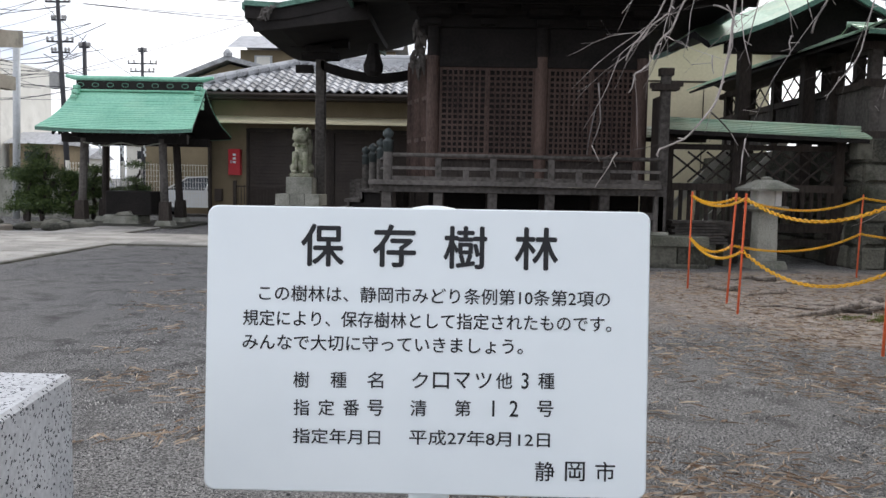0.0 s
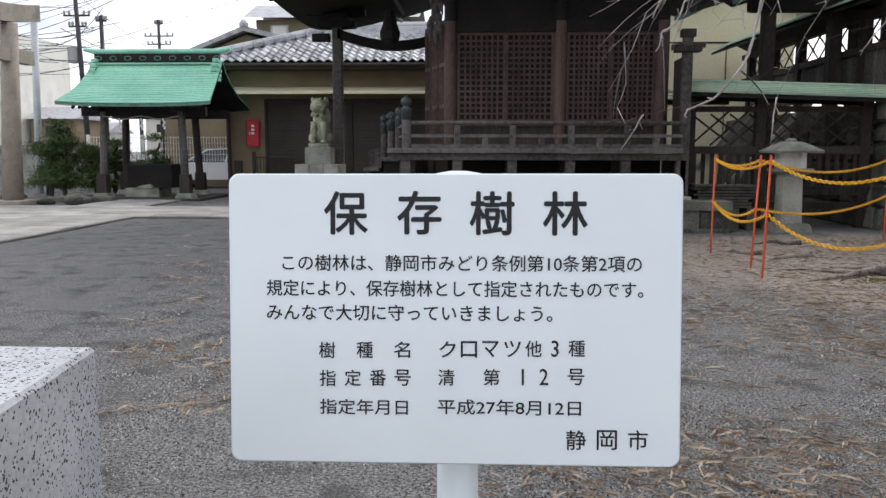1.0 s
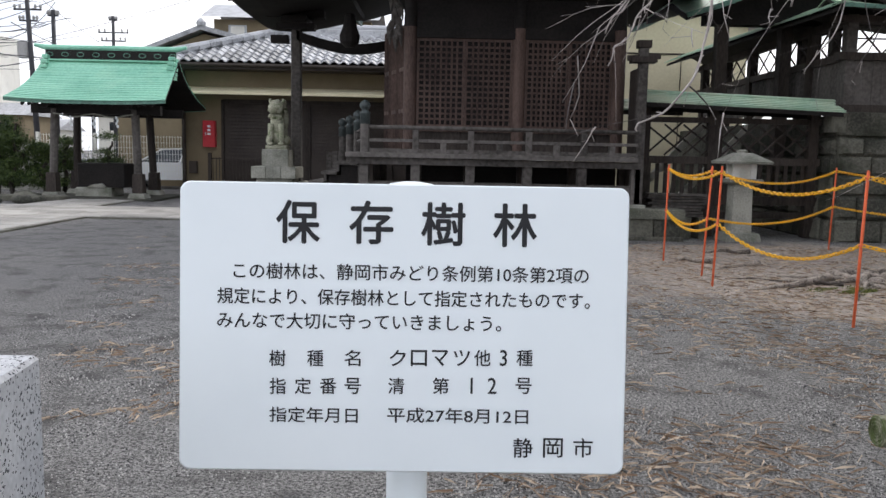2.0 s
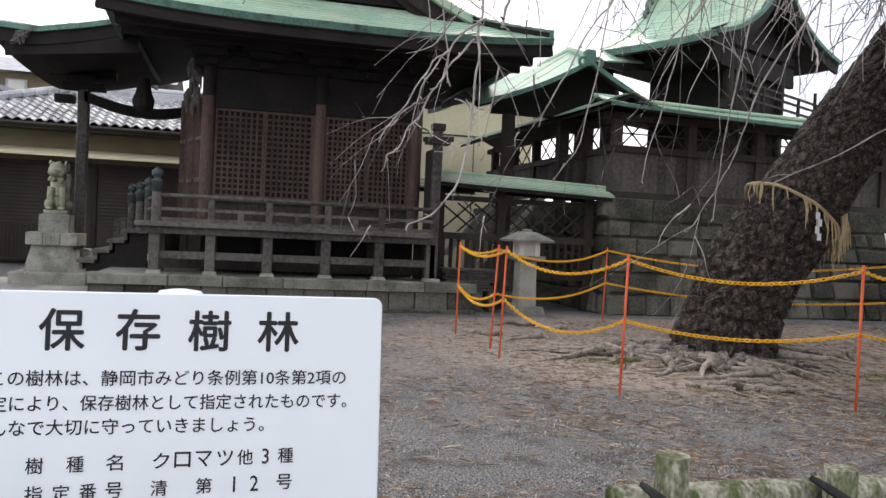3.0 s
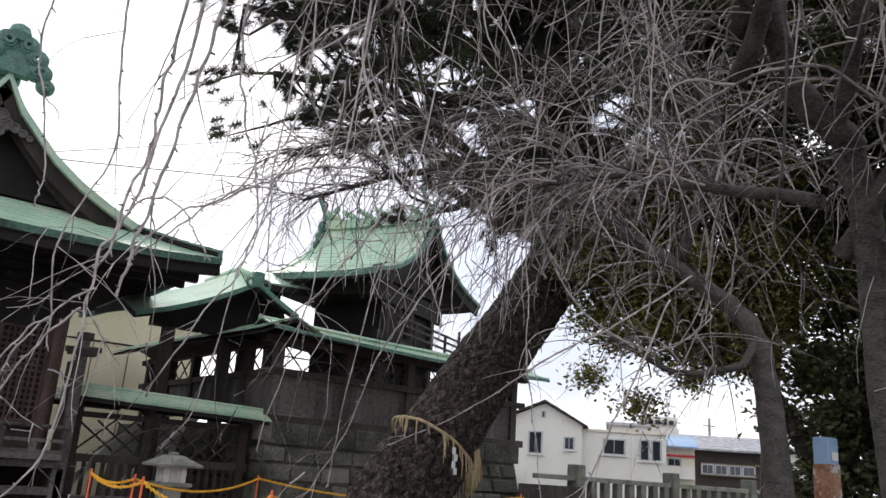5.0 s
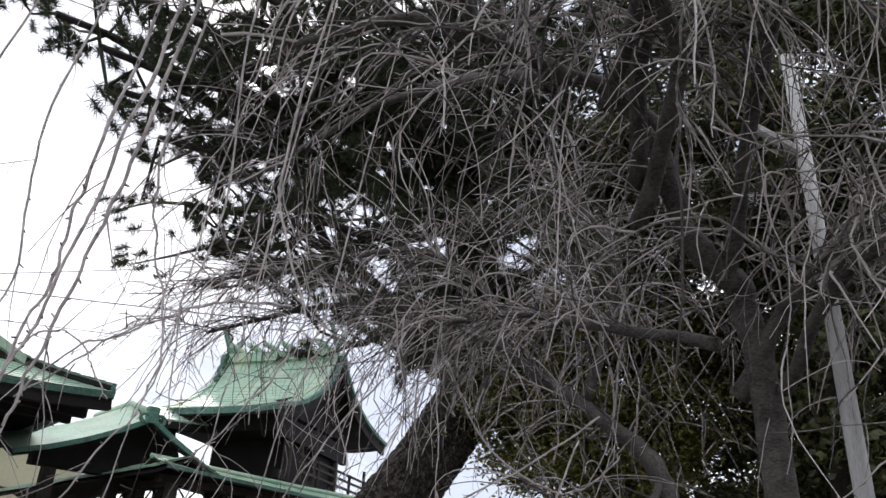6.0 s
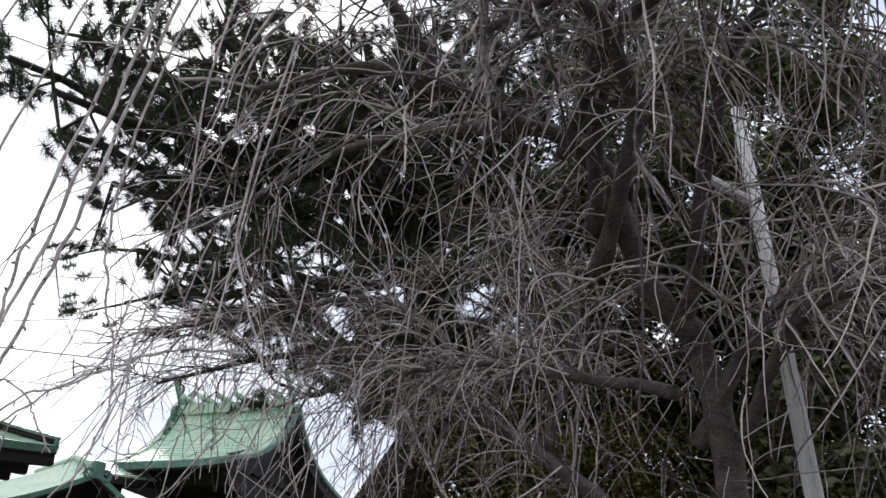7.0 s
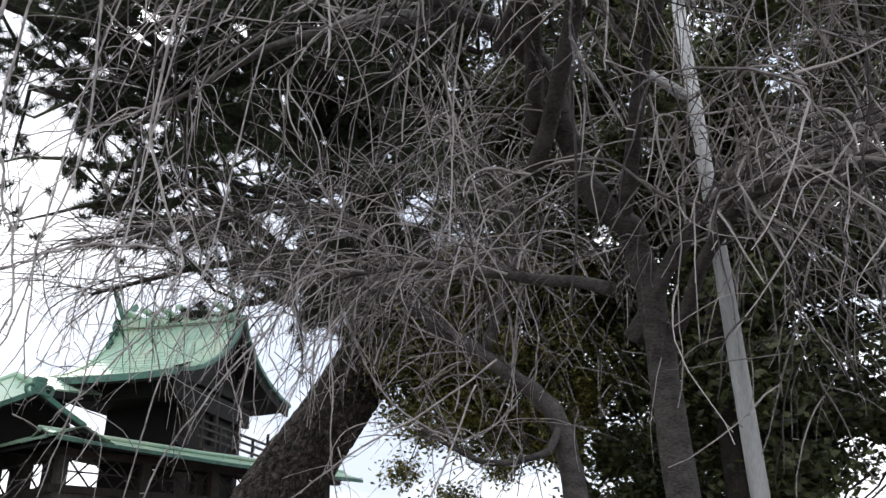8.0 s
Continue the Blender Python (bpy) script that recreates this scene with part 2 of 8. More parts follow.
M_BARK = material("plated_pine_bark", (0.012, 0.01, 0.009), (0.095, 0.078, 0.066), 0.95, 9.0, 36.0, 1.0, bump_dist=0.03, blotch=(0.15, 0.13, 0.115), blotch_at=(0.58, 0.78), blotch_scale=8.0, sharp=0.12)
# wide per-twig tone range: pale twigs have the light on them painted in
M_TWIG = material("grey_brown_twig", (0.066, 0.056, 0.053), (0.48, 0.425, 0.395), 0.75, 1.2, 26.0, 0.3, island=0.5)
M_SIGN = material("white_sign_paint", (0.75, 0.795, 0.81), (0.8, 0.84, 0.85), 0.35, 1.5, 8.0, 0.0, spec=0.4)
M_INK = material("black_print", (0.012, 0.012, 0.014), (0.02, 0.02, 0.022), 0.5, 4.0, 30.0, 0.0)
M_ORANGE = material("orange_painted_steel", (0.62, 0.1, 0.035), (0.78, 0.16, 0.06), 0.5, 4.0, 40.0, 0.05, per_object=0.1)
M_CHAIN = material("yellow_plastic_chain", (0.72, 0.36, 0.01), (0.85, 0.47, 0.02), 0.45, 4.0, 40.0, 0.0, island=0.1)
M_STEELP = material("galvanised_steel", (0.35, 0.36, 0.37), (0.5, 0.51, 0.52), 0.5, 2.0, 20.0, 0.1)
M_POLE = material("concrete_pole", (0.28, 0.28, 0.27), (0.42, 0.41, 0.4), 0.9, 1.0, 20.0, 0.1)
M_WIRE = material("dark_cable", (0.03, 0.03, 0.035), (0.06, 0.06, 0.065), 0.6, 2.0, 20.0, 0.0)


# bare soil takes over from gravel round the old pine and along the foot of the walls
gn, gl = M_GRAVEL.node_tree.nodes, M_GRAVEL.node_tree.links
g_bsdf = gn["Principled BSDF"]
g_old = g_bsdf.inputs["Base Color"].links[0].from_socket
g_geo = gn.new("ShaderNodeNewGeometry")
g_vec = gn.new("ShaderNodeVectorMath")
g_vec.operation = "MULTIPLY_ADD"
g_vec.inputs[1].default_value = (0.17, 0.24, 0.0)
g_vec.inputs[2].default_value = (-1.25, -2.45, 0.0)
gl.new(g_geo.outputs["Position"], g_vec.inputs[0])
g_len = gn.new("ShaderNodeVectorMath")
g_len.operation = "LENGTH"
gl.new(g_vec.outputs[0], g_len.inputs[0])
g_noise = gn.new("ShaderNodeTexNoise")
g_noise.inputs["Scale"].default_value = 0.9
g_noise.inputs["Detail"].default_value = 6.0
gl.new(g_geo.outputs["Position"], g_noise.inputs["Vector"])
g_sum = gn.new("ShaderNodeMath")
g_sum.operation = "MULTIPLY_ADD"
gl.new(g_noise.outputs["Fac"], g_sum.inputs[0])
g_sum.inputs[1].default_value = 0.7
gl.new(g_len.outputs["Value"], g_sum.inputs[2])
g_rng = gn.new("ShaderNodeMapRange")
g_rng.inputs["From Min"].default_value, g_rng.inputs["From Max"].default_value = 1.4, 1.2
gl.new(g_sum.outputs[0], g_rng.inputs["Value"])
g_n2 = gn.new("ShaderNodeTexNoise")
g_n2.inputs["Scale"].default_value = 14.0
g_n2.inputs["Detail"].default_value = 8.0
gl.new(g_geo.outputs["Position"], g_n2.inputs["Vector"])
g_ramp = gn.new("ShaderNodeValToRGB")
g_ramp.color_ramp.elements[0].position, g_ramp.color_ramp.elements[0].color = 0.35, (0.2, 0.168, 0.143, 1)
g_ramp.color_ramp.elements[1].position, g_ramp.color_ramp.elements[1].color = 0.68, (0.45, 0.385, 0.335, 1)
gl.new(g_n2.outputs["Fac"], g_ramp.inputs[0])
g_mix = gn.new("ShaderNodeMix")
g_mix.data_type = "RGBA"
gl.new(g_rng.outputs[0], g_mix.inputs["Factor"])
gl.new(g_old, g_mix.inputs["A"])
gl.new(g_ramp.outputs[0], g_mix.inputs["B"])
gl.new(g_mix.outputs["Result"], g_bsdf.inputs["Base Color"])

# dark cracks between the plates of the pine's bark
bn, bl = M_BARK.node_tree.nodes, M_BARK.node_tree.links
b_geo, b_map, b_vor = bn.new("ShaderNodeNewGeometry"), bn.new("ShaderNodeMapping"), bn.new("ShaderNodeTexVoronoi")
b_map.inputs["Scale"].default_value = (1.0, 1.0, 0.6)
b_vor.feature = "DISTANCE_TO_EDGE"
b_vor.inputs["Scale"].default_value = 10.5
b_warp, b_push = bn.new("ShaderNodeTexNoise"), bn.new("ShaderNodeVectorMath")
b_warp.inputs["Scale"].default_value = 6.0
b_warp.inputs["Detail"].default_value = 3.0
b_push.operation = "MULTIPLY_ADD"
b_push.inputs[1].default_value = (0.16, 0.16, 0.16)
bl.new(b_geo.outputs["Position"], b_warp.inputs["Vector"])
bl.new(b_warp.outputs["Color"], b_push.inputs[0])
bl.new(b_geo.outputs["Position"], b_push.inputs[2])
bl.new(b_push.outputs[0], b_map.inputs["Vector"])
bl.new(b_map.outputs[0], b_vor.inputs["Vector"])
b_rng = bn.new("ShaderNodeMapRange")
b_rng.inputs["From Min"].default_value, b_rng.inputs["From Max"].default_value = -0.06, 0.2
bl.new(b_vor.outputs["Distance"], b_rng.inputs["Value"])
b_mix = bn.new("ShaderNodeMix")
b_mix.data_type = "RGBA"
b_bsdf = bn["Principled BSDF"]
b_light = bn.new("ShaderNodeMix")
b_light.data_type = "RGBA"
b_light.blend_type = "MULTIPLY"
b_light.inputs["Factor"].default_value = 1.0
b_light.inputs["B"].default_value = (1.35, 1.3, 1.28, 1)
bl.new(b_bsdf.inputs["Base Color"].links[0].from_socket, b_light.inputs["A"])
bl.new(b_rng.outputs[0], b_mix.inputs["Factor"])
b_mix.inputs["A"].default_value = (0.008, 0.007, 0.006, 1)
bl.new(b_light.outputs["Result"], b_mix.inputs["B"])
bl.new(b_mix.outputs["Result"], b_bsdf.inputs["Base Color"])

# ---- ground: one sheet to the horizon ----
def ground_z(x, y):
    mound = 0.10 * math.exp(-(((x - 6.8) / 2.6) ** 2 + ((y - 9.6) / 2.2) ** 2))
    return mound + 0.012 * wob(1, x * 0.7, y * 0.7, 0) + 0.006 * wob(2, x * 3, y * 3, 0)


g = Geo()
xs = [-900, -300, -120, -60, -35] + [-25 + i * 0.5 for i in range(111)] + [40, 70, 150, 400, 900]
ys = [-400, -100, -30, -10] + [-5 + i * 0.5 for i in range(81)] + [45, 70, 150, 400, 1500]
g.add([(x, y, ground_z(x, y) if -25 < x < 30 and -5 < y < 35 else 0.0) for y in ys for x in xs],
      [(j * len(xs) + i, j * len(xs) + i + 1, (j + 1) * len(xs) + i + 1, (j + 1) * len(xs) + i) for j in range(len(ys) - 1) for i in range(len(xs) - 1)])
solid("ground", g, M_GRAVEL, "dark grey gravel yard with patches of bare brown soil", "ground", kind="structure", smooth=True)


def clad(name, mat, parent, place, n, nu, lift=0.02, split=1, seed=1):
    """A roof slope: a thin deck on the surface place(u, v), v running down, with overlapping sheet-metal courses on it."""
    rnd = random.Random(seed)
    deck = part(name, Geo().sheet(max(4, nu // 2), max(3, n // 2), lambda u, v: tuple(Vector(place(u, v)) - Vector((0, 0, 0.012))), 0.01), mat, parent)
    for i in range(n):
        v0, v1 = i / n, min((i + 1.08) / n, 1.0)
        g = Geo()
        for j in range(nu + 1):
            p, q = Vector(place(j / nu, v0)), Vector(place(j / nu, v1))
            h = lift + 0.006 * wob(seed, j * 0.45, i * 3.1, 0)
            g.v += [tuple(p + Vector((0, 0, 0.004))), tuple(q + Vector((0, 0, h))), tuple(q)]
        for j in range(nu):
            c, d = 3 * j, 3 * j + 3
            g.f += [(c, c + 1, d + 1, d), (c + 1, c + 2, d + 2, d + 1)]
        part("copper_course", g, mat, deck)


def ribbon(pts, w, h):
    """One bent board along pts, w thick and h high, with its section square to the plan."""
    g = Geo()
    pts = [Vector(p) for p in pts]
    for i, p in enumerate(pts):
        d = pts[min(i + 1, len(pts) - 1)] - pts[max(i - 1, 0)]
        s = d.cross(Vector((0, 0, 1)))
        s = s.normalized() if s.length > 1e-4 else Vector((1, 0, 0))
        u = s.cross(d).normalized()
        g.v += [tuple(p + s * a * w / 2 + u * b * h / 2) for a, b in ((-1, -1), (1, -1), (1, 1), (-1, 1))]
    for i in range(len(pts) - 1):
        k = 4 * i
        g.f += [(k + j, k + (j + 1) % 4, k + 4 + (j + 1) % 4, k + 4 + j) for j in range(4)]
    g.f += [(3, 2, 1, 0), tuple(4 * len(pts) - 4 + j for j in range(4))]
    return g


def curve_at(rows, s):
    """Height on a profile given as rows of distance and height."""
    return float(np.interp(s, [r[0] for r in rows], [r[1] for r in rows]))


# ---- main hall ----
HX, HY = 1.65, 14.75
hall = thing("worship_hall", (HX, 15.5, 0.55), "old dark timber shrine hall with green copper hip-and-gable roof", "shrine hall")

# stone podium under the hall, with its own cut blocks
podium = solid("stone_podium", Geo().box(-2.3, 4.32, 14.2, 24.0, -0.1, 0.40), M_STONE, "low mossy podium of cut stone blocks", "podium", kind="structure")
px = -2.3
rnd = random.Random(5)
while px < 4.3:
    w = min(rnd.uniform(0.42, 0.68), 4.4 - px)
    part("stone_block", Geo().box(px + 0.008, px + w - 0.008, 14.11 + rnd.uniform(-0.012, 0.012), 14.3, 0.06, 0.39, 0.012), M_STONE, podium)
    px += w
px = -2.3
while px < 4.35:
    w = min(rnd.uniform(0.9, 1.5), 4.46 - px)
    part("kerb_stone", Geo().box(px + 0.004, px + w - 0.004, 14.05 + rnd.uniform(-0.01, 0.01), 14.55, 0.392, 0.565, 0.018), M_KERB, podium, "worn grey kerb stone")
    px += w
py = 14.3
while py < 23.5:
    w = rnd.uniform(0.5, 0.8)
    part("stone_block", Geo().box(4.2, 4.38 + rnd.uniform(-0.01, 0.01), py + 0.008, py + w - 0.008, 0.06, 0.39, 0.012), M_STONE, podium)
    part("kerb_stone", Geo().box(3.98, 4.44, max(py, 14.56) + 0.004, max(py + w, 14.7) - 0.004, 0.392, 0.56, 0.015), M_KERB, podium)
    py += w
part("podium_floor", Geo().box(-2.25, 3.97, 14.56, 23.9, 0.4, 0.545), M_STONEL, podium)
part("footing", Geo().box(-2.4, 4.43, 14.02, 14.25, -0.05, 0.075, 0.015), M_STONE, podium)

# under-floor posts, ties and boards
POSTS = (-1.3, -0.37, 0.62, 1.66, 2.65, 3.63)
for x in POSTS:
    part("veranda_post", Geo().box(x - 0.085, x + 0.085, 14.42, 14.59, 0.62, 1.27, 0.01), M_WOODG, hall)
    part("post_stone", Geo().prism([(x - 0.14, 0.548), (x + 0.14, 0.548), (x + 0.105, 0.625), (x - 0.105, 0.625)], "y", 14.38, 14.63), M_STONEL, hall, "small pale footing stone")
for x in POSTS:
    for y in (15.5, 17.4, 19.4):
        part("floor_post", Geo().box(x - 0.09, x + 0.09, y - 0.09, y + 0.09, 0.55, 1.3), M_WOOD, hall)
part("lower_tie", Geo().box(-1.35, 3.68, 14.47, 14.53, 0.83, 0.96), M_WOODG, hall)
part("ground_tie", Geo().box(-1.35, 3.68, 15.3, 15.38, 0.62, 0.8), M_WOOD, hall)
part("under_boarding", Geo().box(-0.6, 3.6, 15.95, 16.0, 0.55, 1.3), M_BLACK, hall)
part("edge_beam", Geo().box(-1.55, 3.72, 14.36, 14.52, 1.262, 1.385, 0.01), M_WOODG, hall)
part("edge_board", Geo().box(-1.62, 3.62, 14.25, 14.42, 1.388, 1.475, 0.012), M_WOODG, hall)
x = -1.6
rnd = random.Random(8)
while x < 3.6:
    w = rnd.uniform(0.17, 0.23)
    part("deck_board", Geo().box(x + 0.003, min(x + w, 3.62) - 0.003, 14.43, 15.42, 1.42, 1.468 + rnd.uniform(-0.003, 0.004)), M_WOODG, hall)
    x += w
part("front_deck", Geo().box(-1.62, -0.7, 15.43, 21.0, 1.40, 1.466), M_WOODG, hall)

# railing
railing = thing("veranda_railing", (-1.28, 14.36, 1.47), "weathered grey wooden railing along the hall's veranda", "railing")
RAIL_POSTS = (-0.37, 0.13, 0.62, 1.14, 1.66, 2.16, 2.65, 3.15)
for i, x in enumerate(RAIL_POSTS):
    tall = i % 2 == 0
    part("baluster", Geo().box(x - 0.055, x + 0.055, 14.3, 14.41, 1.475, 1.885 if tall else 1.66, 0.008), M_WOODG, railing)
part("top_rail", Geo().tube([(-1.2, 14.355, 1.925), (3.62, 14.355, 1.915)], 0.036, 10), M_WOODG, railing, smooth=True)
part("middle_rail", Geo().box(-1.2, 3.62, 14.325, 14.385, 1.665, 1.72), M_WOODG, railing)
part("bottom_rail", Geo().box(-1.2, 3.62, 14.31, 14.4, 1.478, 1.545), M_WOODG, railing)


def finial_post(x, y, top=2.4, bottom=1.47):
    ob = thing("newel_post", (x, y, bottom), "grey wooden newel post with a dark bronze onion finial", "newel post", "newel posts of the front steps")
    part("post", Geo().lathe(x, y, [(0.085, bottom), (0.085, top - 0.42)], 14), M_WOODG, ob, smooth=False)
    part("finial", Geo().lathe(x, y, [(0.092, top - 0.425), (0.092, top - 0.26), (0.098, top - 0.25), (0.098, top - 0.22), (0.06, top - 0.205), (0.055, top - 0.17), (0.088, top - 0.15),
                                      (0.1, top - 0.11), (0.088, top - 0.06), (0.045, top - 0.025), (0.012, top)], 16), M_BRONZE, ob, "dark verdigris bronze cap", smooth=True)
    return ob


finial_post(-1.28, 14.36)
finial_post(-1.64, 16.7, 2.34)
finial_post(-1.95, 18.0, 2.3)
finial_post(-2.18, 18.6, 2.26, 1.2)
for x, y, z in ((-1.44, 15.5, 1.9), (-1.44, 15.5, 1.7)):
    part("side_rail", Geo().tube([(-1.3, 14.36, z), (-1.64, 16.7, z)], 0.032, 8), M_WOODG, railing)

# wooden front steps, seen from the side
steps = thing("wooden_steps", (-2.1, 16.4, 0.55), "worn wooden front steps of the hall", "steps")
for i in range(4):
    z, x0 = 1.28 - 0.2 * i, -2.07 - 0.26 * i
    part("tread", Geo().box(x0, x0 + 0.46 - 0.14 * (i > 0), 16.2, 19.5, z - 0.065, z, 0.008), M_WOODG, steps)
    part("riser", Geo().box(x0 + 0.05, x0 + 0.1, 16.24, 19.48, z - 0.2, z - 0.067), M_WOODG, steps)
part("stringer", Geo().prism([(-1.6, 1.2), (-1.6, 0.45), (-2.7, 0.45), (-2.7, 0.6), (-2.45, 0.6), (-2.45, 0.8), (-2.19, 0.8), (-2.19, 1.0), (-1.93, 1.0), (-1.93, 1.2)], "y", 16.3, 16.36), M_BLACK, steps)

# walls: posts, sill, lintels, latticed shutters
# post heads, upper lintel and head panels are coloured black as eave shade
for x in (-0.53, 1.555, 3.47):
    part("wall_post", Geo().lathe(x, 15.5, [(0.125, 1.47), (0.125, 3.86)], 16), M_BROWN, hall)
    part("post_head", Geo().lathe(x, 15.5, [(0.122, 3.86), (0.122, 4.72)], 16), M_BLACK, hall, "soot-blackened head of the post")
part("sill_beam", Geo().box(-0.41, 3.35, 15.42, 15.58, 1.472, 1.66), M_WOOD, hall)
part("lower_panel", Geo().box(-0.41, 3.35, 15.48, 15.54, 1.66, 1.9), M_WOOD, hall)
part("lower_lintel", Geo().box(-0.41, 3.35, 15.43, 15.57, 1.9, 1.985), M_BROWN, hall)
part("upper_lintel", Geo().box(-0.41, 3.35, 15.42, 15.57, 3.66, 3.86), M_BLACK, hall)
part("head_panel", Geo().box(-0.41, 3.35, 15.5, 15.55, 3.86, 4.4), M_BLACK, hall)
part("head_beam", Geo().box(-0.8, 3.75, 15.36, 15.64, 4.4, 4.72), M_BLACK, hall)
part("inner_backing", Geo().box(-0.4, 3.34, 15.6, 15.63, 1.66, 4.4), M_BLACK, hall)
# added black board that hides a bright spot on the ceiling's front edge
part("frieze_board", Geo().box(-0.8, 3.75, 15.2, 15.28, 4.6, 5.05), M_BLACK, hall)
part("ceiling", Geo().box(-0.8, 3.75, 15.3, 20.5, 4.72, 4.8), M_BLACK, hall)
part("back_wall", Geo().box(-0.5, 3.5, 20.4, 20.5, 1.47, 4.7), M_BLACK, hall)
part("east_wall", Geo().box(3.44, 3.5, 15.64, 20.4, 1.47, 4.7), M_WOOD, hall)
part("west_wall", Geo().box(-0.56, -0.5, 16.9, 20.4, 1.47, 4.7), M_WOOD, hall)


def lattice_panel(x0, x1, z0, z1, y, name="lattice_panel", nx=8, nz=15):
    g = Geo()
    f = 0.045
    g.box(x0, x0 + f, y - 0.03, y + 0.02, z0, z1).box(x1 - f, x1, y - 0.03, y + 0.02, z0, z1)
    g.box(x0 + f, x1 - f, y - 0.03, y + 0.02, z1 - f, z1).box(x0 + f, x1 - f, y - 0.03, y + 0.02, z0, z0 + f)
    ob = part(name, g, M_BROWN, hall)
    for i in range(1, nx):
        x = x0 + f + (x1 - x0 - 2 * f) * i / nx
        part("lattice_bar", Geo().box(x - 0.019, x + 0.019, y - 0.028, y - 0.004, z0 + f, z1 - f), M_BROWN, ob)
    for j in range(1, nz):
        z = z0 + f + (z1 - z0 - 2 * f) * j / nz
        part("lattice_bar", Geo().box(x0 + f, x1 - f, y - 0.002, y + 0.014, z - 0.019, z + 0.019), M_BROWN, ob)
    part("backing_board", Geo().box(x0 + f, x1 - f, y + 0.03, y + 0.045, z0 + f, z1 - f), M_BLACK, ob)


for x0, x1 in ((-0.40, 0.515), (0.52, 1.43), (1.68, 2.505), (2.51, 3.34)):
    lattice_panel(x0, x1, 1.99, 3.655, 15.5)

# folded front doors, swung open beyond the corner post
for k in range(3):
    g = Geo()
    p0, p1 = Vector((-0.64 - 0.17 * k, 15.75 + 0.45 * k, 0)), Vector((-0.76 - 0.17 * k, 16.15 + 0.45 * k, 0))
    for z in (1.5, 2.3, 3.1, 3.9):
        g.bar(p0 + Vector((0, 0, z)), p1 + Vector((0, 0, z)), 0.05, 0.08)
    for q in (p0, (p0 + p1) / 2, p1):
        g.bar(q + Vector((0, 0, 1.47)), q + Vector((0, 0, 3.95)), 0.05, 0.06, (0, 1, 0))
    for i in range(5):
        z0 = 1.55 + i * 0.47
        g.bar(p0.lerp(p1, 0.5) + Vector((0.03, 0, z0)), p0.lerp(p1, 0.5) + Vector((0.03, 0, z0 + 0.4)), 0.02, 0.34, (-0.3, 0.95, 0))
    part("folding_door", g, M_BROWN, hall)

# brackets and eaves, their deep shade put into the near-black colour
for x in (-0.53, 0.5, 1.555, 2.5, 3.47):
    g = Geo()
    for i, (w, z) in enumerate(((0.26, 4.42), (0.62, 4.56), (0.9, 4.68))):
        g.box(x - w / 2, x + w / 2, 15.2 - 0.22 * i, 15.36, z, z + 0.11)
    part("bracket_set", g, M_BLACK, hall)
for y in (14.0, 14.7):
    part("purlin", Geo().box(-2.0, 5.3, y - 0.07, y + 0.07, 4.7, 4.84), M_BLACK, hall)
EAVE = [(0, 7.86), (0.3, 7.3), (0.55, 7.03), (1.0, 6.56), (1.5, 6.2), (2.0, 5.93), (2.6, 5.66), (3.3, 5.34), (3.9, 5.12)]
YB, YF, YG = 23.2, 13.55, 14.8


def lift_at(u):
    """The upward sweep of the eaves towards their corners."""
    return 0.16 * abs(2 * u - 1) ** 3


def right_slope(side):
    def place(u, v):
        s = 3.9 * v
        start = YG - 0.25 if s < 2.62 else (YG - 0.25) + (YF - YG + 0.25) * (s - 2.62) / (3.9 - 2.62)
        y = start + (YB - start) * u
        return (HX + side * s, y, curve_at(EAVE, s) + (lift_at(u) * max(0, (v - 0.65) / 0.35)))
    return place


def skirt(u, v):
    w0, w1 = 2.62, 3.9
    half = w0 + (w1 - w0) * v
    y = YG + 0.14 + (YF - YG - 0.14) * v
    sag = 0.05 * math.sin(math.pi * v)
    return (HX + (2 * u - 1) * half, y, 5.72 + (4.98 - 5.72) * v - sag + lift_at(u) * v)


clad("east_roof_slope", M_COPPER, hall, right_slope(1), 22, 24, split=14, seed=3)
clad("west_roof_slope", M_COPPER, hall, right_slope(-1), 22, 24, split=14, seed=4)
clad("gable_skirt_roof", M_COPPER, hall, skirt, 9, 30, split=13, seed=5)
# soffits, eave board and rafters carry the roof's shade in their colour
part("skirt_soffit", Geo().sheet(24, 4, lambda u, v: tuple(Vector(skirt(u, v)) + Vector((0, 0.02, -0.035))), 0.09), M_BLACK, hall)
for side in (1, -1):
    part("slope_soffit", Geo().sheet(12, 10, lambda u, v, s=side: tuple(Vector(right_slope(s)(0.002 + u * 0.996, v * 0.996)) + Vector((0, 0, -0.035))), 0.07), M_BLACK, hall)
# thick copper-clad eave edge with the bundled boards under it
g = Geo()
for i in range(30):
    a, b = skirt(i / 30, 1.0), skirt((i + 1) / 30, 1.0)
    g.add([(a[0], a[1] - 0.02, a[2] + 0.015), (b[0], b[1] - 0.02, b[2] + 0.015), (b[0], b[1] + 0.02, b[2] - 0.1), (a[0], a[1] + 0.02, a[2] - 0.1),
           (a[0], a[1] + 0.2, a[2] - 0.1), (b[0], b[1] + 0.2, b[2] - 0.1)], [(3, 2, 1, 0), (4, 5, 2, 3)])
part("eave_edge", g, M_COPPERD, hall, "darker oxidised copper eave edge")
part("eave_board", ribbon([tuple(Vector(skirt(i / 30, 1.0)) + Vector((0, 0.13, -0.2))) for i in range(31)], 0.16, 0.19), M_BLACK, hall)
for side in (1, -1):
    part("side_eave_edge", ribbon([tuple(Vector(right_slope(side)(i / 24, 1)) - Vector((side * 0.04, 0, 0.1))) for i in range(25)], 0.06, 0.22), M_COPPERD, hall)
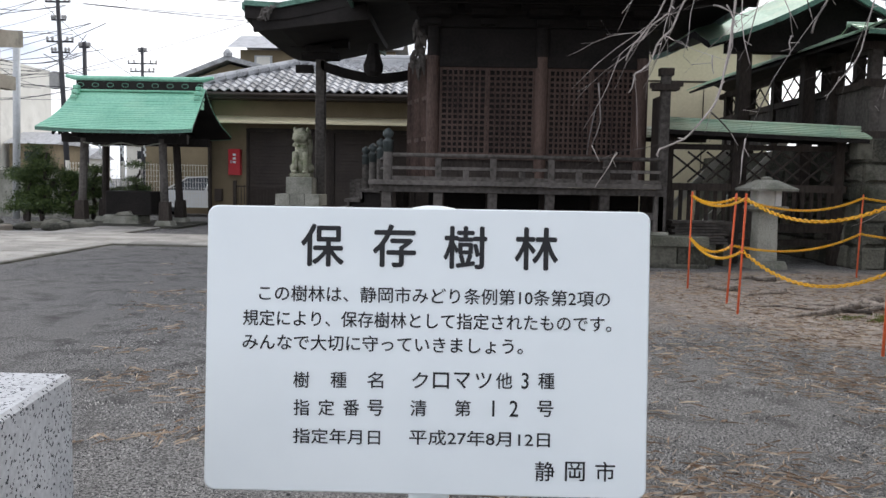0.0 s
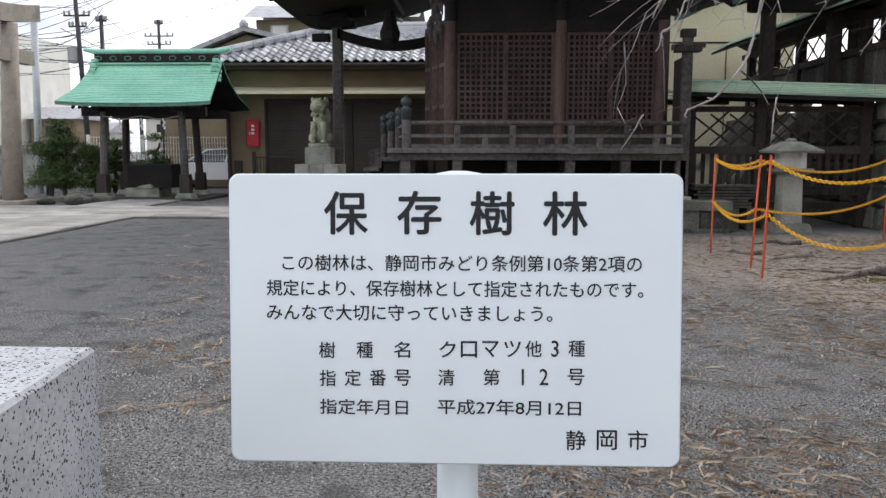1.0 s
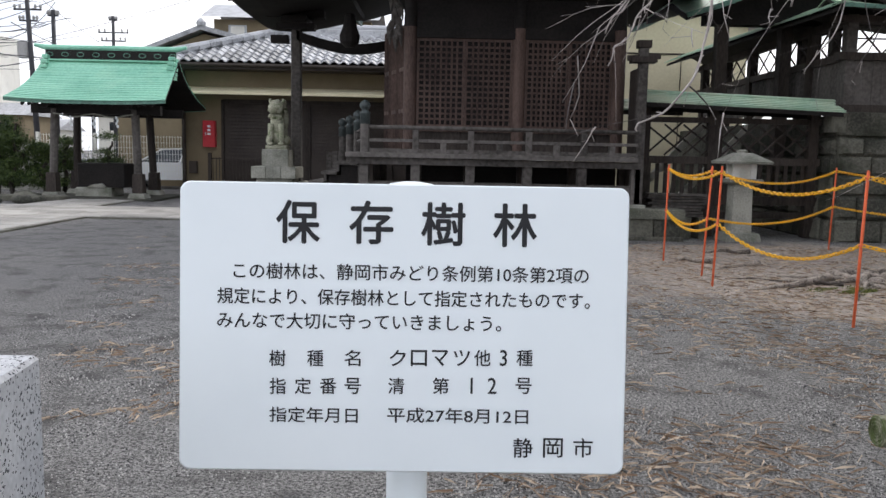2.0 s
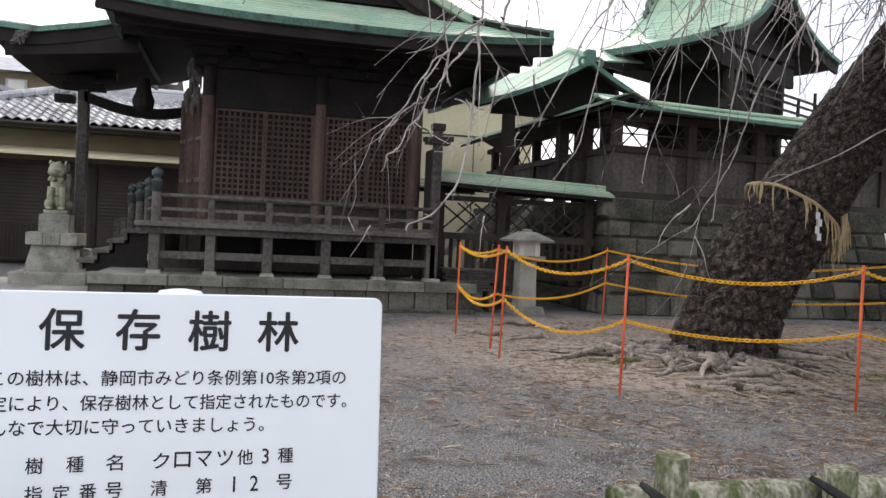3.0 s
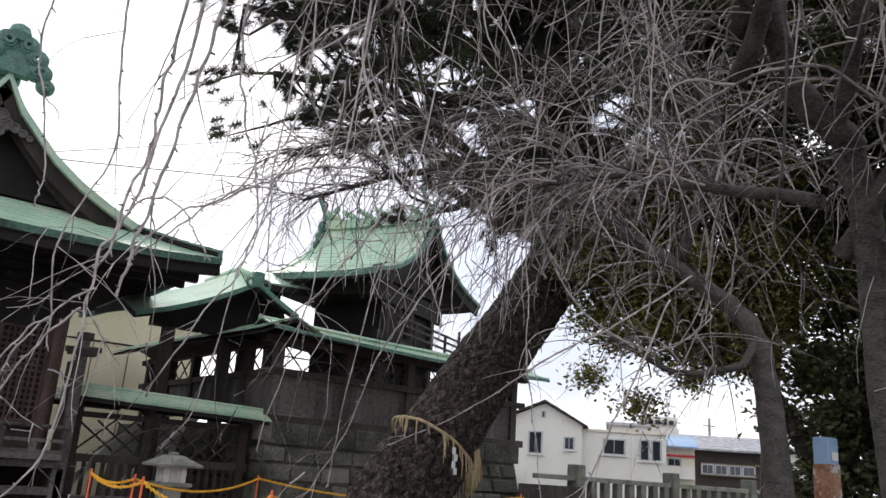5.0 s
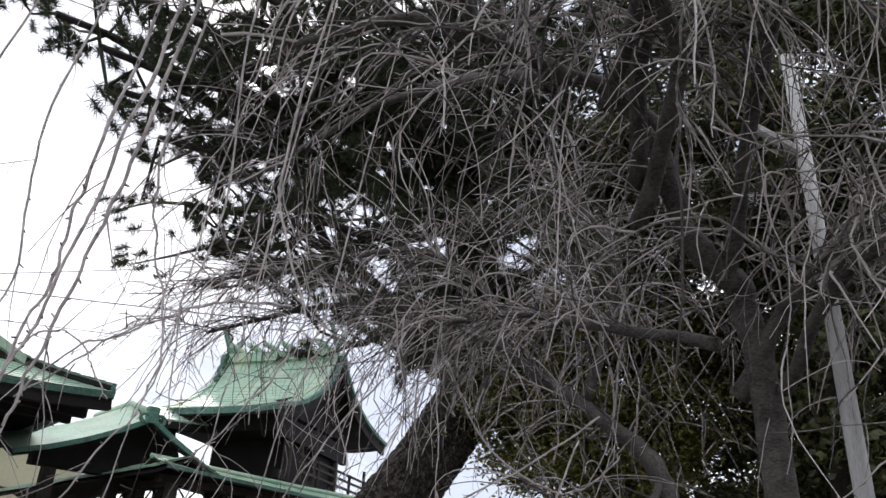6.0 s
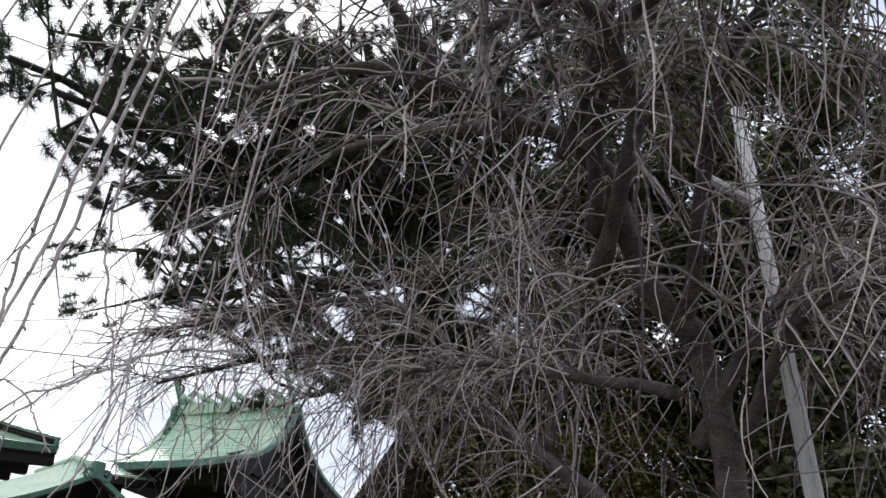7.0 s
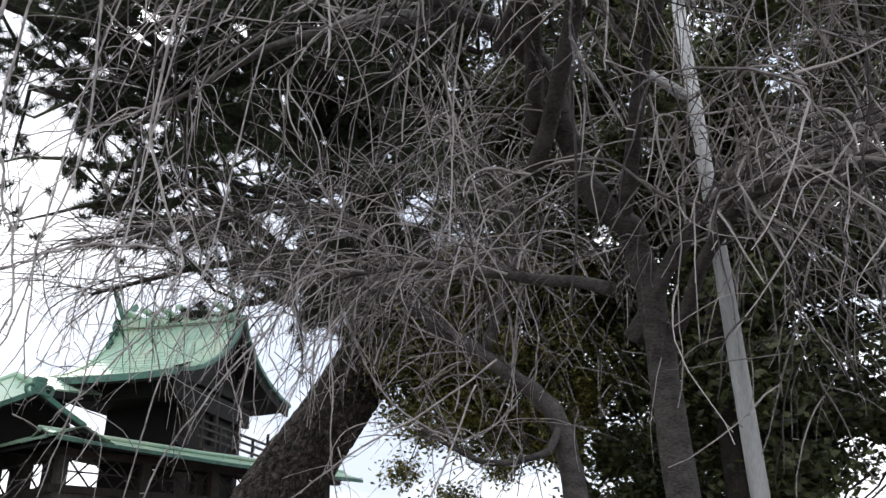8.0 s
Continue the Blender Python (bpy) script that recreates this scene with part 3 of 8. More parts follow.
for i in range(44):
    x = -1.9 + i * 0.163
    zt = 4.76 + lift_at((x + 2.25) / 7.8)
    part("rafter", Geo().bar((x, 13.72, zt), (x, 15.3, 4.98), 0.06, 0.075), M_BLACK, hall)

# gable: bargeboards, pendant and dark boarded triangle
g = Geo()
for side in (1, -1):
    prof = [(HX + side * s, z - 0.05) for s, z in EAVE if s <= 2.7]
    for (xa, za), (xb, zb) in zip(prof, prof[1:]):
        g.add([(xa, 14.5, za + 0.05), (xb, 14.5, zb + 0.05), (xb, 14.5, zb - 0.11), (xa, 14.5, za - 0.11), (xa, 14.8, za + 0.05), (xb, 14.8, zb + 0.05), (xb, 14.8, zb - 0.11), (xa, 14.8, za - 0.11)],
              [(0, 1, 2, 3), (7, 6, 5, 4), (0, 4, 5, 1), (3, 2, 6, 7)])
part("verge_cladding", g, M_COPPER, hall)
for side in (1, -1):
    part("bargeboard", ribbon([(HX + side * s * 0.98, 14.64, z - 0.3) for s, z in EAVE if s <= 2.7], 0.08, 0.27), M_WOOD, hall)
    part("gable_rafter", ribbon([(HX + side * s * 0.95, 14.78, z - 0.46) for s, z in EAVE if 0.2 < s <= 2.3], 0.1, 0.12), M_WOOD, hall)
part("gable_boarding", Geo().prism([(HX - 2.7, 5.55), (HX + 2.7, 5.55), (HX + 1.3, 6.25), (HX + 0.5, 7.05), (HX, 7.7), (HX - 0.5, 7.05), (HX - 1.3, 6.25)], "y", 14.98, 15.05), M_BLACK, hall)
part("gable_tie_beam", Geo().box(HX - 1.9, HX + 1.9, 14.9, 14.98, 5.76, 5.9), M_BLACK, hall)
pend = Geo()
for cx, cz, r in ((0, 7.02, 0.12), (-0.11, 6.9, 0.1), (0.11, 6.9, 0.1), (0, 6.76, 0.1), (-0.26, 6.86, 0.075), (0.26, 6.86, 0.075), (-0.4, 6.8, 0.06), (0.4, 6.8, 0.06), (-0.52, 6.74, 0.04), (0.52, 6.74, 0.04)):
    pts = [(HX + cx + r * math.cos(a * math.pi / 7), 14.56, cz + r * math.sin(a * math.pi / 7)) for a in range(15)]
    pend.tube(pts, 0.024, 6, caps=False)
    pend.prism([(HX + cx + r * math.cos(a * math.pi / 6), cz + r * math.sin(a * math.pi / 6)) for a in range(12)], "y", 14.56, 14.62)
part("carved_pendant", pend, M_WOODG, hall, "carved grey gable pendant with scrolls")
# ridge with its ogre-tile end ornament
part("ridge", Geo().box(HX - 0.2, HX + 0.2, 14.7, 23.0, 7.75, 8.25, 0.04), M_COPPERD, hall)
part("ridge_cap", Geo().tube([(HX, 14.6, 8.28), (HX, 23.0, 8.28)], 0.14, 10), M_COPPER, hall, smooth=True)
orn = Geo()
rnd = random.Random(11)
for side in (1, -1):
    for dx, dz, r in ((0.16, 0.32, 0.16), (0.34, 0.12, 0.16), (0.46, -0.1, 0.14), (0.56, -0.34, 0.12), (0.36, -0.14, 0.13)):
        for k in range(3):
            rr = r * (1 - 0.28 * k)
            orn.tube([(HX + side * (dx + rr * math.cos(a * 0.5)), 14.46 - 0.03 * k, 8.05 + dz + rr * math.sin(a * 0.5)) for a in range(14)], 0.045, 6)
orn.prism([(HX - 0.3, 7.8), (HX + 0.3, 7.8), (HX + 0.34, 8.2), (HX + 0.2, 8.5), (HX - 0.2, 8.5), (HX - 0.34, 8.2)], "y", 14.44, 14.66)
orn.lathe(HX, 14.5, [(0.16, 8.4), (0.2, 8.55), (0.16, 8.68), (0.05, 8.75)], 10)
part("ridge_end_ornament", orn, M_COPPERD, hall, "scrolled verdigris ridge-end ornament")

# side screen post at the veranda's end
screen = thing("veranda_side_screen", (3.68, 14.5, 0.55), "dark wooden veranda side screen with a capped post", "screen")
part("post", Geo().box(3.6, 3.76, 14.42, 14.58, 0.62, 3.42, 0.01), M_WOODG, screen)
part("footing", Geo().box(3.55, 3.81, 14.37, 14.63, 0.548, 0.62, 0.01), M_STONEL, screen)
part("cap", Geo().box(3.46, 3.9, 14.36, 14.64, 3.16, 3.26).box(3.56, 3.8, 14.4, 14.6, 3.42, 3.55).bar((3.4, 14.5, 3.24), (3.98, 14.5, 3.28), 0.1, 0.09), M_WOOD, screen)
part("panel", Geo().box(3.66, 3.7, 14.58, 15.37, 1.48, 3.1), M_WOOD, screen)
part("lower_boards", Geo().box(3.66, 3.7, 14.6, 15.4, 0.6, 1.26), M_WOOD, screen)

# porch roof over the front steps, its post, tie-beam and carved noses
porch = thing("porch", (-3.3, 19.0, 0.6), "front porch with a copper roof and carved dark beams", "porch")
PORCH = [(0, 5.2), (0.9, 4.98), (1.7, 4.82), (2.4, 4.86)]


def porch_slope(u, v):
    return (-2.0 - 2.4 * v, 16.3 + 5.6 * u, curve_at(PORCH, 2.4 * v) + 0.1 * abs(2 * u - 1) ** 3)


clad("porch_roof", M_COPPER, porch, porch_slope, 12, 16, split=8, seed=7)
# porch underside coloured near black to stand for its shade
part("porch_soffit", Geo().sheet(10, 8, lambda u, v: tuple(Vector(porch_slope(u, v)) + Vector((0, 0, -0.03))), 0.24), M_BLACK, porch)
part("porch_bargeboard", Geo().bar((-1.9, 16.35, 4.85), (-4.25, 16.4, 4.58), 0.1, 0.3), M_BLACK, porch)
part("porch_verge", ribbon([tuple(Vector(porch_slope(0, i / 10)) + Vector((0, -0.03, 0.02))) for i in range(11)], 0.08, 0.1), M_COPPERD, porch)
part("porch_eave_edge", ribbon([tuple(Vector(porch_slope(i / 10, 1)) + Vector((-0.03, 0, -0.03))) for i in range(11)], 0.06, 0.12), M_COPPERD, porch)
part("porch_post", Geo().box(-3.43, -3.2, 18.9, 19.12, 0.78, 4.3, 0.025), M_WOODG, porch)
part("post_base", Geo().box(-3.58, -3.05, 18.75, 19.27, 0.6, 0.78, 0.03), M_STONEL, porch)
beam = []
for i in range(11):
    a, b = i / 10, (i + 1) / 10
    za, zb = 4.05 - 0.28 * math.sin(math.pi * a), 4.05 - 0.28 * math.sin(math.pi * b)
    beam.append((-3.3 + 2.7 * a, za))
part("rainbow_beam", Geo().prism([(x, z - 0.01) for x, z in beam] + [(x, z + 0.21) for x, z in reversed(beam)], "y", 18.9, 19.1), M_BLACK, porch)
brk = Geo().box(-3.75, -2.88, 18.85, 19.17, 4.28, 4.42).box(-3.6, -3.03, 18.6, 19.4, 4.42, 4.55).box(-4.0, -2.65, 18.85, 19.17, 4.55, 4.72).box(-3.9, -3.5, 18.9, 19.12, 3.98, 4.15)
part("bracket_complex", brk, M_BLACK, porch)
nose = Geo()
rnd = random.Random(2)
for i in range(9):
    x, z = -3.95 + rnd.uniform(-0.12, 0.12), 4.72 + rnd.uniform(-0.05, 0.12)
    nose.tube([(x, 16.2, z), (x + rnd.uniform(-0.12, 0.12), 16.12, z + rnd.uniform(-0.1, 0.1)), (x + rnd.uniform(-0.16, 0.16), 16.16, z + rnd.uniform(-0.14, 0.14))], [0.05, 0.045, 0.015], 6)
part("carved_nose", nose, M_WOODG, porch)
frog = Geo()
for i in range(16):
    a, b = rnd.uniform(-0.16, 0.16), rnd.uniform(-0.5, 0.45)
    frog.tube([(-0.86 + a * 0.4, 15.55, 4.15 + b), (-0.86 + a, 15.5, 4.1 + b - 0.08), (-0.86 + a * 1.2, 15.55, 4.02 + b - 0.2)], [0.045, 0.05, 0.012], 6)
part("carved_beam_end", frog, M_WOODG, hall, "pale weathered carved beam end")
part("pillow_boss", Geo().lathe(-1.9, 17.4, [(0.1, 3.7), (0.2, 3.8), (0.22, 3.95), (0.16, 4.1), (0.1, 4.4)], 10), M_BLACK, porch)

# ---- shrine sanctuary on its stone base ----
BX0, BX1, BZ = 7.42, 14.5, 2.36
base = solid("stone_base", Geo().add([(7.3, 14.5, -0.1), (14.62, 14.5, -0.1), (14.62, 25, -0.1), (7.3, 25, -0.1), (7.6, 15.05, BZ), (14.4, 15.05, BZ), (14.4, 25, BZ), (7.6, 25, BZ)],
                                     [(0, 1, 5, 4), (1, 2, 6, 5), (2, 3, 7, 6), (3, 0, 4, 7), (4, 5, 6, 7), (3, 2, 1, 0)]), M_STONE,
             "tall battered base of dark fitted stones with moss", "stone base", kind="structure")


def rubble(u0, u1, rows, put, seed):
    """Fitted wall stones: u along the wall, rows of course heights, put(u, z, out) gives a place."""
    rnd = random.Random(seed)
    z = 0.0
    for h in rows:
        u = u0
        while u < u1 - 0.05:
            w = min(rnd.uniform(0.36, 0.78), u1 - u)
            if u1 - (u + w) < 0.22:
                w = u1 - u
            gap, d = 0.013, 0.055 + rnd.uniform(0, 0.03)
            za, zb, ua, ub = z + gap, z + h - gap, u + gap, u + w - gap
            j = [(rnd.uniform(-0.02, 0.02), rnd.uniform(-0.025, 0.025)) for _ in range(4)]
            outer = [(ua + j[0][0], za + j[0][1]), (ub + j[1][0], za + j[1][1]), (ub + j[2][0], zb + j[2][1]), (ua + j[3][0], zb + j[3][1])]
            b = 0.05
            inner = [(ua + b, za + b), ((ua + ub) / 2, za + b * 0.8), (ub - b, za + b), (ub - b, zb - b), ((ua + ub) / 2, zb - b * 0.8), (ua + b, zb - b)]
            ring = [outer[0], ((outer[0][0] + outer[1][0]) / 2, (outer[0][1] + outer[1][1]) / 2), outer[1], outer[2], ((outer[2][0] + outer[3][0]) / 2, (outer[2][1] + outer[3][1]) / 2), outer[3]]
            vs = [put(a, c, -0.06) for a, c in ring] + [put(a, c, 0.012) for a, c in ring] + [put(a, c, d + rnd.uniform(-0.012, 0.012)) for a, c in inner]
            fs = [(i, (i + 1) % 6, 6 + (i + 1) % 6, 6 + i) for i in range(6)] + [(6 + i, 6 + (i + 1) % 6, 12 + (i + 1) % 6, 12 + i) for i in range(6)] + [tuple(range(12, 18))]
            part("wall_stone", Geo().add(vs, fs), M_STONE, base)
            u += w
        z += h


ROWS = (0.44, 0.42, 0.38, 0.36, 0.34)
rubble(0.0, 7.25, ROWS, lambda u, z, d: (7.34 + 0.24 * z / BZ + u * (1 - 0.07 * z / BZ), 14.5 + 0.55 * z / BZ - d, z - 0.02), 21)
rubble(0.0, 5.5, ROWS, lambda u, z, d: (7.3 + 0.3 * z / BZ - d, 20.1 - u * (1 - 0.1 * z / BZ), z - 0.02), 22)
x = 7.45
rnd = random.Random(4)
while x < 14.4:
    w = min(rnd.uniform(0.9, 1.5), 14.55 - x)
    part("coping_stone", Geo().box(x + 0.005, x + w - 0.005, 14.9 + rnd.uniform(-0.01, 0.01), 15.5, 1.97, 2.4, 0.02), M_STONE, base)
    x += w
part("corner_stone", Geo().box(7.34, 7.62, 14.86, 15.2, 2.02, 2.42, 0.03), M_STONE, base)

# roofed fence round the sanctuary
fence = thing("sanctuary_fence", (11.0, 15.25, BZ), "roofed dark wooden fence round the sanctuary", "fence")
FX = (7.75, 9.5, 11.2, 12.9, 14.55)
for x in FX:
    part("post", Geo().box(x - 0.1, x + 0.1, 15.16, 15.36, 2.38, 4.22, 0.008), M_WOOD if x > 8 else M_WOODG, fence)
part("ground_sill", Geo().box(7.5, 14.85, 15.1, 15.42, 2.385, 2.55), M_WOOD, fence)
rnd = random.Random(31)
x = 7.86
while x < 14.45:
    w = rnd.uniform(0.16, 0.24)
    part("board", Geo().box(x + 0.003, x + w - 0.003, 15.22 + rnd.uniform(0, 0.008), 15.26, 2.56, 3.38), M_WOODG, fence)
    x += w
part("mid_rail", Geo().box(7.5, 14.9, 15.12, 15.34, 3.38, 3.52), M_WOOD, fence)
part("head_rail", Geo().box(7.4, 15.0, 15.14, 15.36, 4.06, 4.2), M_WOOD, fence)
for a, b in zip(FX, FX[1:]):
    n = 3
    for k in range(n):
        x0, x1 = a + 0.1 + (b - a - 0.2) * k / n, a + 0.1 + (b - a - 0.2) * (k + 1) / n
        g = Geo().bar((x0, 15.24, 3.52), (x1, 15.24, 4.06), 0.025, 0.03).bar((x0, 15.27, 4.06), (x1, 15.27, 3.52), 0.025, 0.03)
        g.bar((x0, 15.255, 3.79), (x1, 15.255, 3.79), 0.02, 0.03)
        part("cross_lattice", g, M_WOOD, fence)
FR = 0.95


def fence_roof(side, zr=4.47, ze=4.24):
    def place(u, v):
        return (7.25 + 7.95 * u, 15.27 + side * FR * 0.75 * v, zr + (ze - zr) * v - 0.04 * math.sin(math.pi * v) - 0.14 * u + 0.08 * abs(2 * u - 1) ** 4)
    return place


for side in (-1, 1):
    clad("roof_sheet", M_COPPER, fence, fence_roof(side), 5, 20, split=11, seed=40 + side)
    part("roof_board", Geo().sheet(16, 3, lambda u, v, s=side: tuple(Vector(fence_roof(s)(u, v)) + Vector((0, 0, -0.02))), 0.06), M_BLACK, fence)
part("ridge_roll", Geo().tube([(7.2, 15.27, 4.53), (11, 15.27, 4.44), (15.22, 15.27, 4.42)], 0.05, 8), M_COPPER, fence, smooth=True)
part("eave_edge", Geo().bar((7.25, 14.56, 4.27), (11.2, 14.56, 4.14), 0.04, 0.07).bar((11.2, 14.56, 4.14), (15.2, 14.56, 4.12), 0.04, 0.07), M_COPPERD, fence)
# left return of the fence, running back
for y in (16.7, 18.2, 19.9, 21.6, 23.4):
    part("post", Geo().box(7.65, 7.85, y - 0.1, y + 0.1, 2.38, 4.22), M_WOOD, fence)
for i in range(38):
    part("board", Geo().box(7.72, 7.76, 15.4 + i * 0.22, 15.4 + i * 0.22 + 0.214, 2.56, 3.38), M_WOODG, fence)
part("side_rail", Geo().box(7.66, 7.84, 15.36, 24.0, 3.38, 3.52), M_WOOD, fence)
part("side_head_rail", Geo().box(7.66, 7.84, 15.36, 24.0, 4.06, 4.2), M_WOOD, fence)
for k in range(12):
    y0 = 15.4 + k * 0.7
    part("side_lattice", Geo().bar((7.74, y0, 3.54), (7.74, y0 + 0.7, 4.05), 0.025, 0.03).bar((7.77, y0, 4.05), (7.77, y0 + 0.7, 3.54), 0.025, 0.03), M_WOOD, fence)


def side_roof(side):
    def place(u, v):
        return (7.75 + side * 0.7 * v, 14.62 + 10.6 * u, 4.56 - 0.3 * v + 0.22 * u)
    return place


for side in (-1, 1):
    clad("roof_sheet", M_COPPER, fence, side_roof(side), 5, 10, split=8, seed=50 + side)
part("side_roof_board", Geo().sheet(6, 2, lambda u, v: (7.1 + 1.3 * v, 14.64 + 10.5 * u, 4.5 - 0.3 * abs(2 * v - 1) + 0.22 * u), 0.06), M_BLACK, fence)

# ---- sanctuary: turned a little, ridge with billets and forked finials ----
RA = math.atan2(0.457, 0.886)
CA, SA = math.cos(RA), math.sin(RA)


def at(lx, ly, z):
    """Local place in the sanctuary: lx across the ridge, ly along it, away from its near gable."""
    return (12.75 + CA * lx - SA * ly, 17.2 + SA * lx + CA * ly, z)


sanct = thing("sanctuary", at(0, 2, BZ), "dark timber sanctuary with a green copper gabled roof", "shrine building")
SPROF = {-1: [(0, 8.45), (0.22, 8.0), (0.5, 7.6), (0.9, 7.2), (1.4, 6.86), (2.0, 6.55), (2.6, 6.34), (3.0, 6.25)],
         1: [(0, 8.45), (0.3, 8.0), (0.7, 7.62), (1.3, 7.25), (2.0, 6.98), (2.7, 6.8), (3.5, 6.68)]}
S0, S1 = -0.3, 3.42


def sanct_slope(side):
    def place(u, v):
        s = SPROF[side][-1][0] * v
        return at(side * s, S0 + (S1 - S0) * u, curve_at(SPROF[side], s) + 0.07 * abs(2 * u - 1) ** 3)
    return place


# soffits, bargeboards, body and brackets use the near black that carries roof shade
for side in (-1, 1):
    clad("roof_slope", M_COPPER, sanct, sanct_slope(side), 18, 14, split=7, seed=60 + side)
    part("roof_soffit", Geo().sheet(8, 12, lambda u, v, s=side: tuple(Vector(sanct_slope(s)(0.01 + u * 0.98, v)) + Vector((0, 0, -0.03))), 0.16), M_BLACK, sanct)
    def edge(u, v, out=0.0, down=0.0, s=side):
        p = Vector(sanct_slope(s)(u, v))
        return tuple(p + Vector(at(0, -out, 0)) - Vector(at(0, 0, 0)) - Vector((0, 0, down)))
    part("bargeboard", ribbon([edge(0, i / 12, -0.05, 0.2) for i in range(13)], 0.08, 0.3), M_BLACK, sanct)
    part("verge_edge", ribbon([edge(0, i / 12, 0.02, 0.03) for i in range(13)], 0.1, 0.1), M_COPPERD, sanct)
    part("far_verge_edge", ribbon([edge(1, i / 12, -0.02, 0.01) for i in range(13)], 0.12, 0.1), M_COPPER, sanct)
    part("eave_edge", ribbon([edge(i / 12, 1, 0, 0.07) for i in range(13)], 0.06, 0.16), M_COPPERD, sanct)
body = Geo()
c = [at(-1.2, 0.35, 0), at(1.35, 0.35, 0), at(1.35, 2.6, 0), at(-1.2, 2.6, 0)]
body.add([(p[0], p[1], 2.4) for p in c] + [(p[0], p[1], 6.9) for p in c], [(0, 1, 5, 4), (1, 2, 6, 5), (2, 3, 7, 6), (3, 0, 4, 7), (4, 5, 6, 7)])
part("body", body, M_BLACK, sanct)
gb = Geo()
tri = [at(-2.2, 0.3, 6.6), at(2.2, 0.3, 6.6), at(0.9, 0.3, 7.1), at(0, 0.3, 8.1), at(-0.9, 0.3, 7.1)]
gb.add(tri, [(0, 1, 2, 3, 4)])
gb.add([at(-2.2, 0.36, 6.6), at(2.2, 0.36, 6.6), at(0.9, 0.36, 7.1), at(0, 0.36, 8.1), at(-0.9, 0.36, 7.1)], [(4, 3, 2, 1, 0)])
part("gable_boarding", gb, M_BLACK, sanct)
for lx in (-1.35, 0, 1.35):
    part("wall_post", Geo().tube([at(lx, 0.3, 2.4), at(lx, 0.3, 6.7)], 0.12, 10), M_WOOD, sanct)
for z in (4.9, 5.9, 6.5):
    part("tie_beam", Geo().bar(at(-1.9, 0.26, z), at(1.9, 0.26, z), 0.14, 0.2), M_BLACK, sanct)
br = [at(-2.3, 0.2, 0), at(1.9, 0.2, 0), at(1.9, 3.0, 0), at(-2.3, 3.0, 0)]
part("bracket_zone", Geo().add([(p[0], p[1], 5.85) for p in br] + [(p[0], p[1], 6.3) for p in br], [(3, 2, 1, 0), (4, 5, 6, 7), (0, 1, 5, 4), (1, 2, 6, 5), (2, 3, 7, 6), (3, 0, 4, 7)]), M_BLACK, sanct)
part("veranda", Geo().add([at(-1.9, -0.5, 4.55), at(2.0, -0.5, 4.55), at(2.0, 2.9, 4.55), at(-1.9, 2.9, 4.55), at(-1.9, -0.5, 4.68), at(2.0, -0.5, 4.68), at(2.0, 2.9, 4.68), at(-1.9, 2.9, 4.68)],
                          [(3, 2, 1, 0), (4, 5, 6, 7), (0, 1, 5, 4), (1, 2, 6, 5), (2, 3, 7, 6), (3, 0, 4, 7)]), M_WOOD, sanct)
for lx in (-1.9, 0.0, 1.9):
    part("veranda_leg", Geo().tube([at(lx, -0.35, 2.4), at(lx, -0.35, 4.55)], 0.08, 8), M_WOOD, sanct)
for z in (4.95, 5.15, 5.32):
    part("veranda_rail", Geo().bar(at(-2.05, -0.4, z), at(2.25, -0.4, z), 0.05, 0.055), M_WOOD, sanct)
for lx in (-1.9, -0.95, 0, 0.95, 1.9):
    part("rail_post", Geo().tube([at(lx, -0.4, 4.68), at(lx, -0.4, 5.35 if abs(lx) < 1.5 else 5.62)], 0.045, 6), M_WOOD, sanct)
part("ridge_box", Geo().bar(at(0, -0.1, 8.5), at(0, 3.3, 8.5), 0.34, 0.26), M_COPPER, sanct)
for i in range(6):
    ly = 0.3 + i * 0.54
    part("billet", Geo().tube([at(-0.52, ly, 8.74), at(0, ly, 8.76), at(0.52, ly, 8.74)], [0.075, 0.1, 0.075], 10), M_COPPER, sanct, smooth=False)
for ly in (-0.1, 3.3):
    for lean in (-1, 1):
        part("forked_finial", Geo().bar(at(lean * 0.6, ly + 0.035 * (1 + lean), 9.3), at(-lean * 0.25, ly + 0.035 * (1 + lean), 8.3), 0.06, 0.16), M_COPPERD, sanct)
# scrolled copper crest that fills the far ridge end
for k, (dz, rr) in enumerate(((0.05, 0.2), (-0.28, 0.16), (-0.55, 0.12))):
    pts = [at(-0.15 - 0.12 * k + rr * math.cos(a * 0.5), 3.36, 8.35 + dz + rr * math.sin(a * 0.5)) for a in range(13)]
    part("crest_scroll", Geo().tube(pts, 0.055, 6), M_COPPERD, sanct)

# ---- link roof and inner gate ----
link = thing("link_building", (9.0, 18.6, BZ), "dark link building with a low green copper roof", "shrine building")


def link_slope(u, v):
    p = Vector((7.9, 18.0, 6.15)).lerp(Vector((11.3, 19.3, 6.62)), u)
    return (p.x, p.y - 0.75 * v, p.z - 0.42 * v)


clad("roof_slope", M_COPPER, link, link_slope, 5, 8, split=5, seed=70)
# link soffit and body: shade painted in as near black
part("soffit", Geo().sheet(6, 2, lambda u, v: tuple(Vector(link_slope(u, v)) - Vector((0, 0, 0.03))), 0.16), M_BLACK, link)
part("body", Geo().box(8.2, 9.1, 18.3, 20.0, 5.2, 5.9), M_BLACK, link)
for lx in (8.3, 9.0):
    part("post", Geo().box(lx - 0.1, lx + 0.1, 18.3, 18.5, 2.4, 5.2), M_WOOD, link)

gate = thing("inner_gate", (7.4, 17.6, 0.5), "dark timber inner gate with a curved copper roof", "gate")
GPROF = [(0, 5.98), (0.6, 5.64), (1.2, 5.34), (1.9, 5.06), (2.7, 4.82)]
GX = 7.62


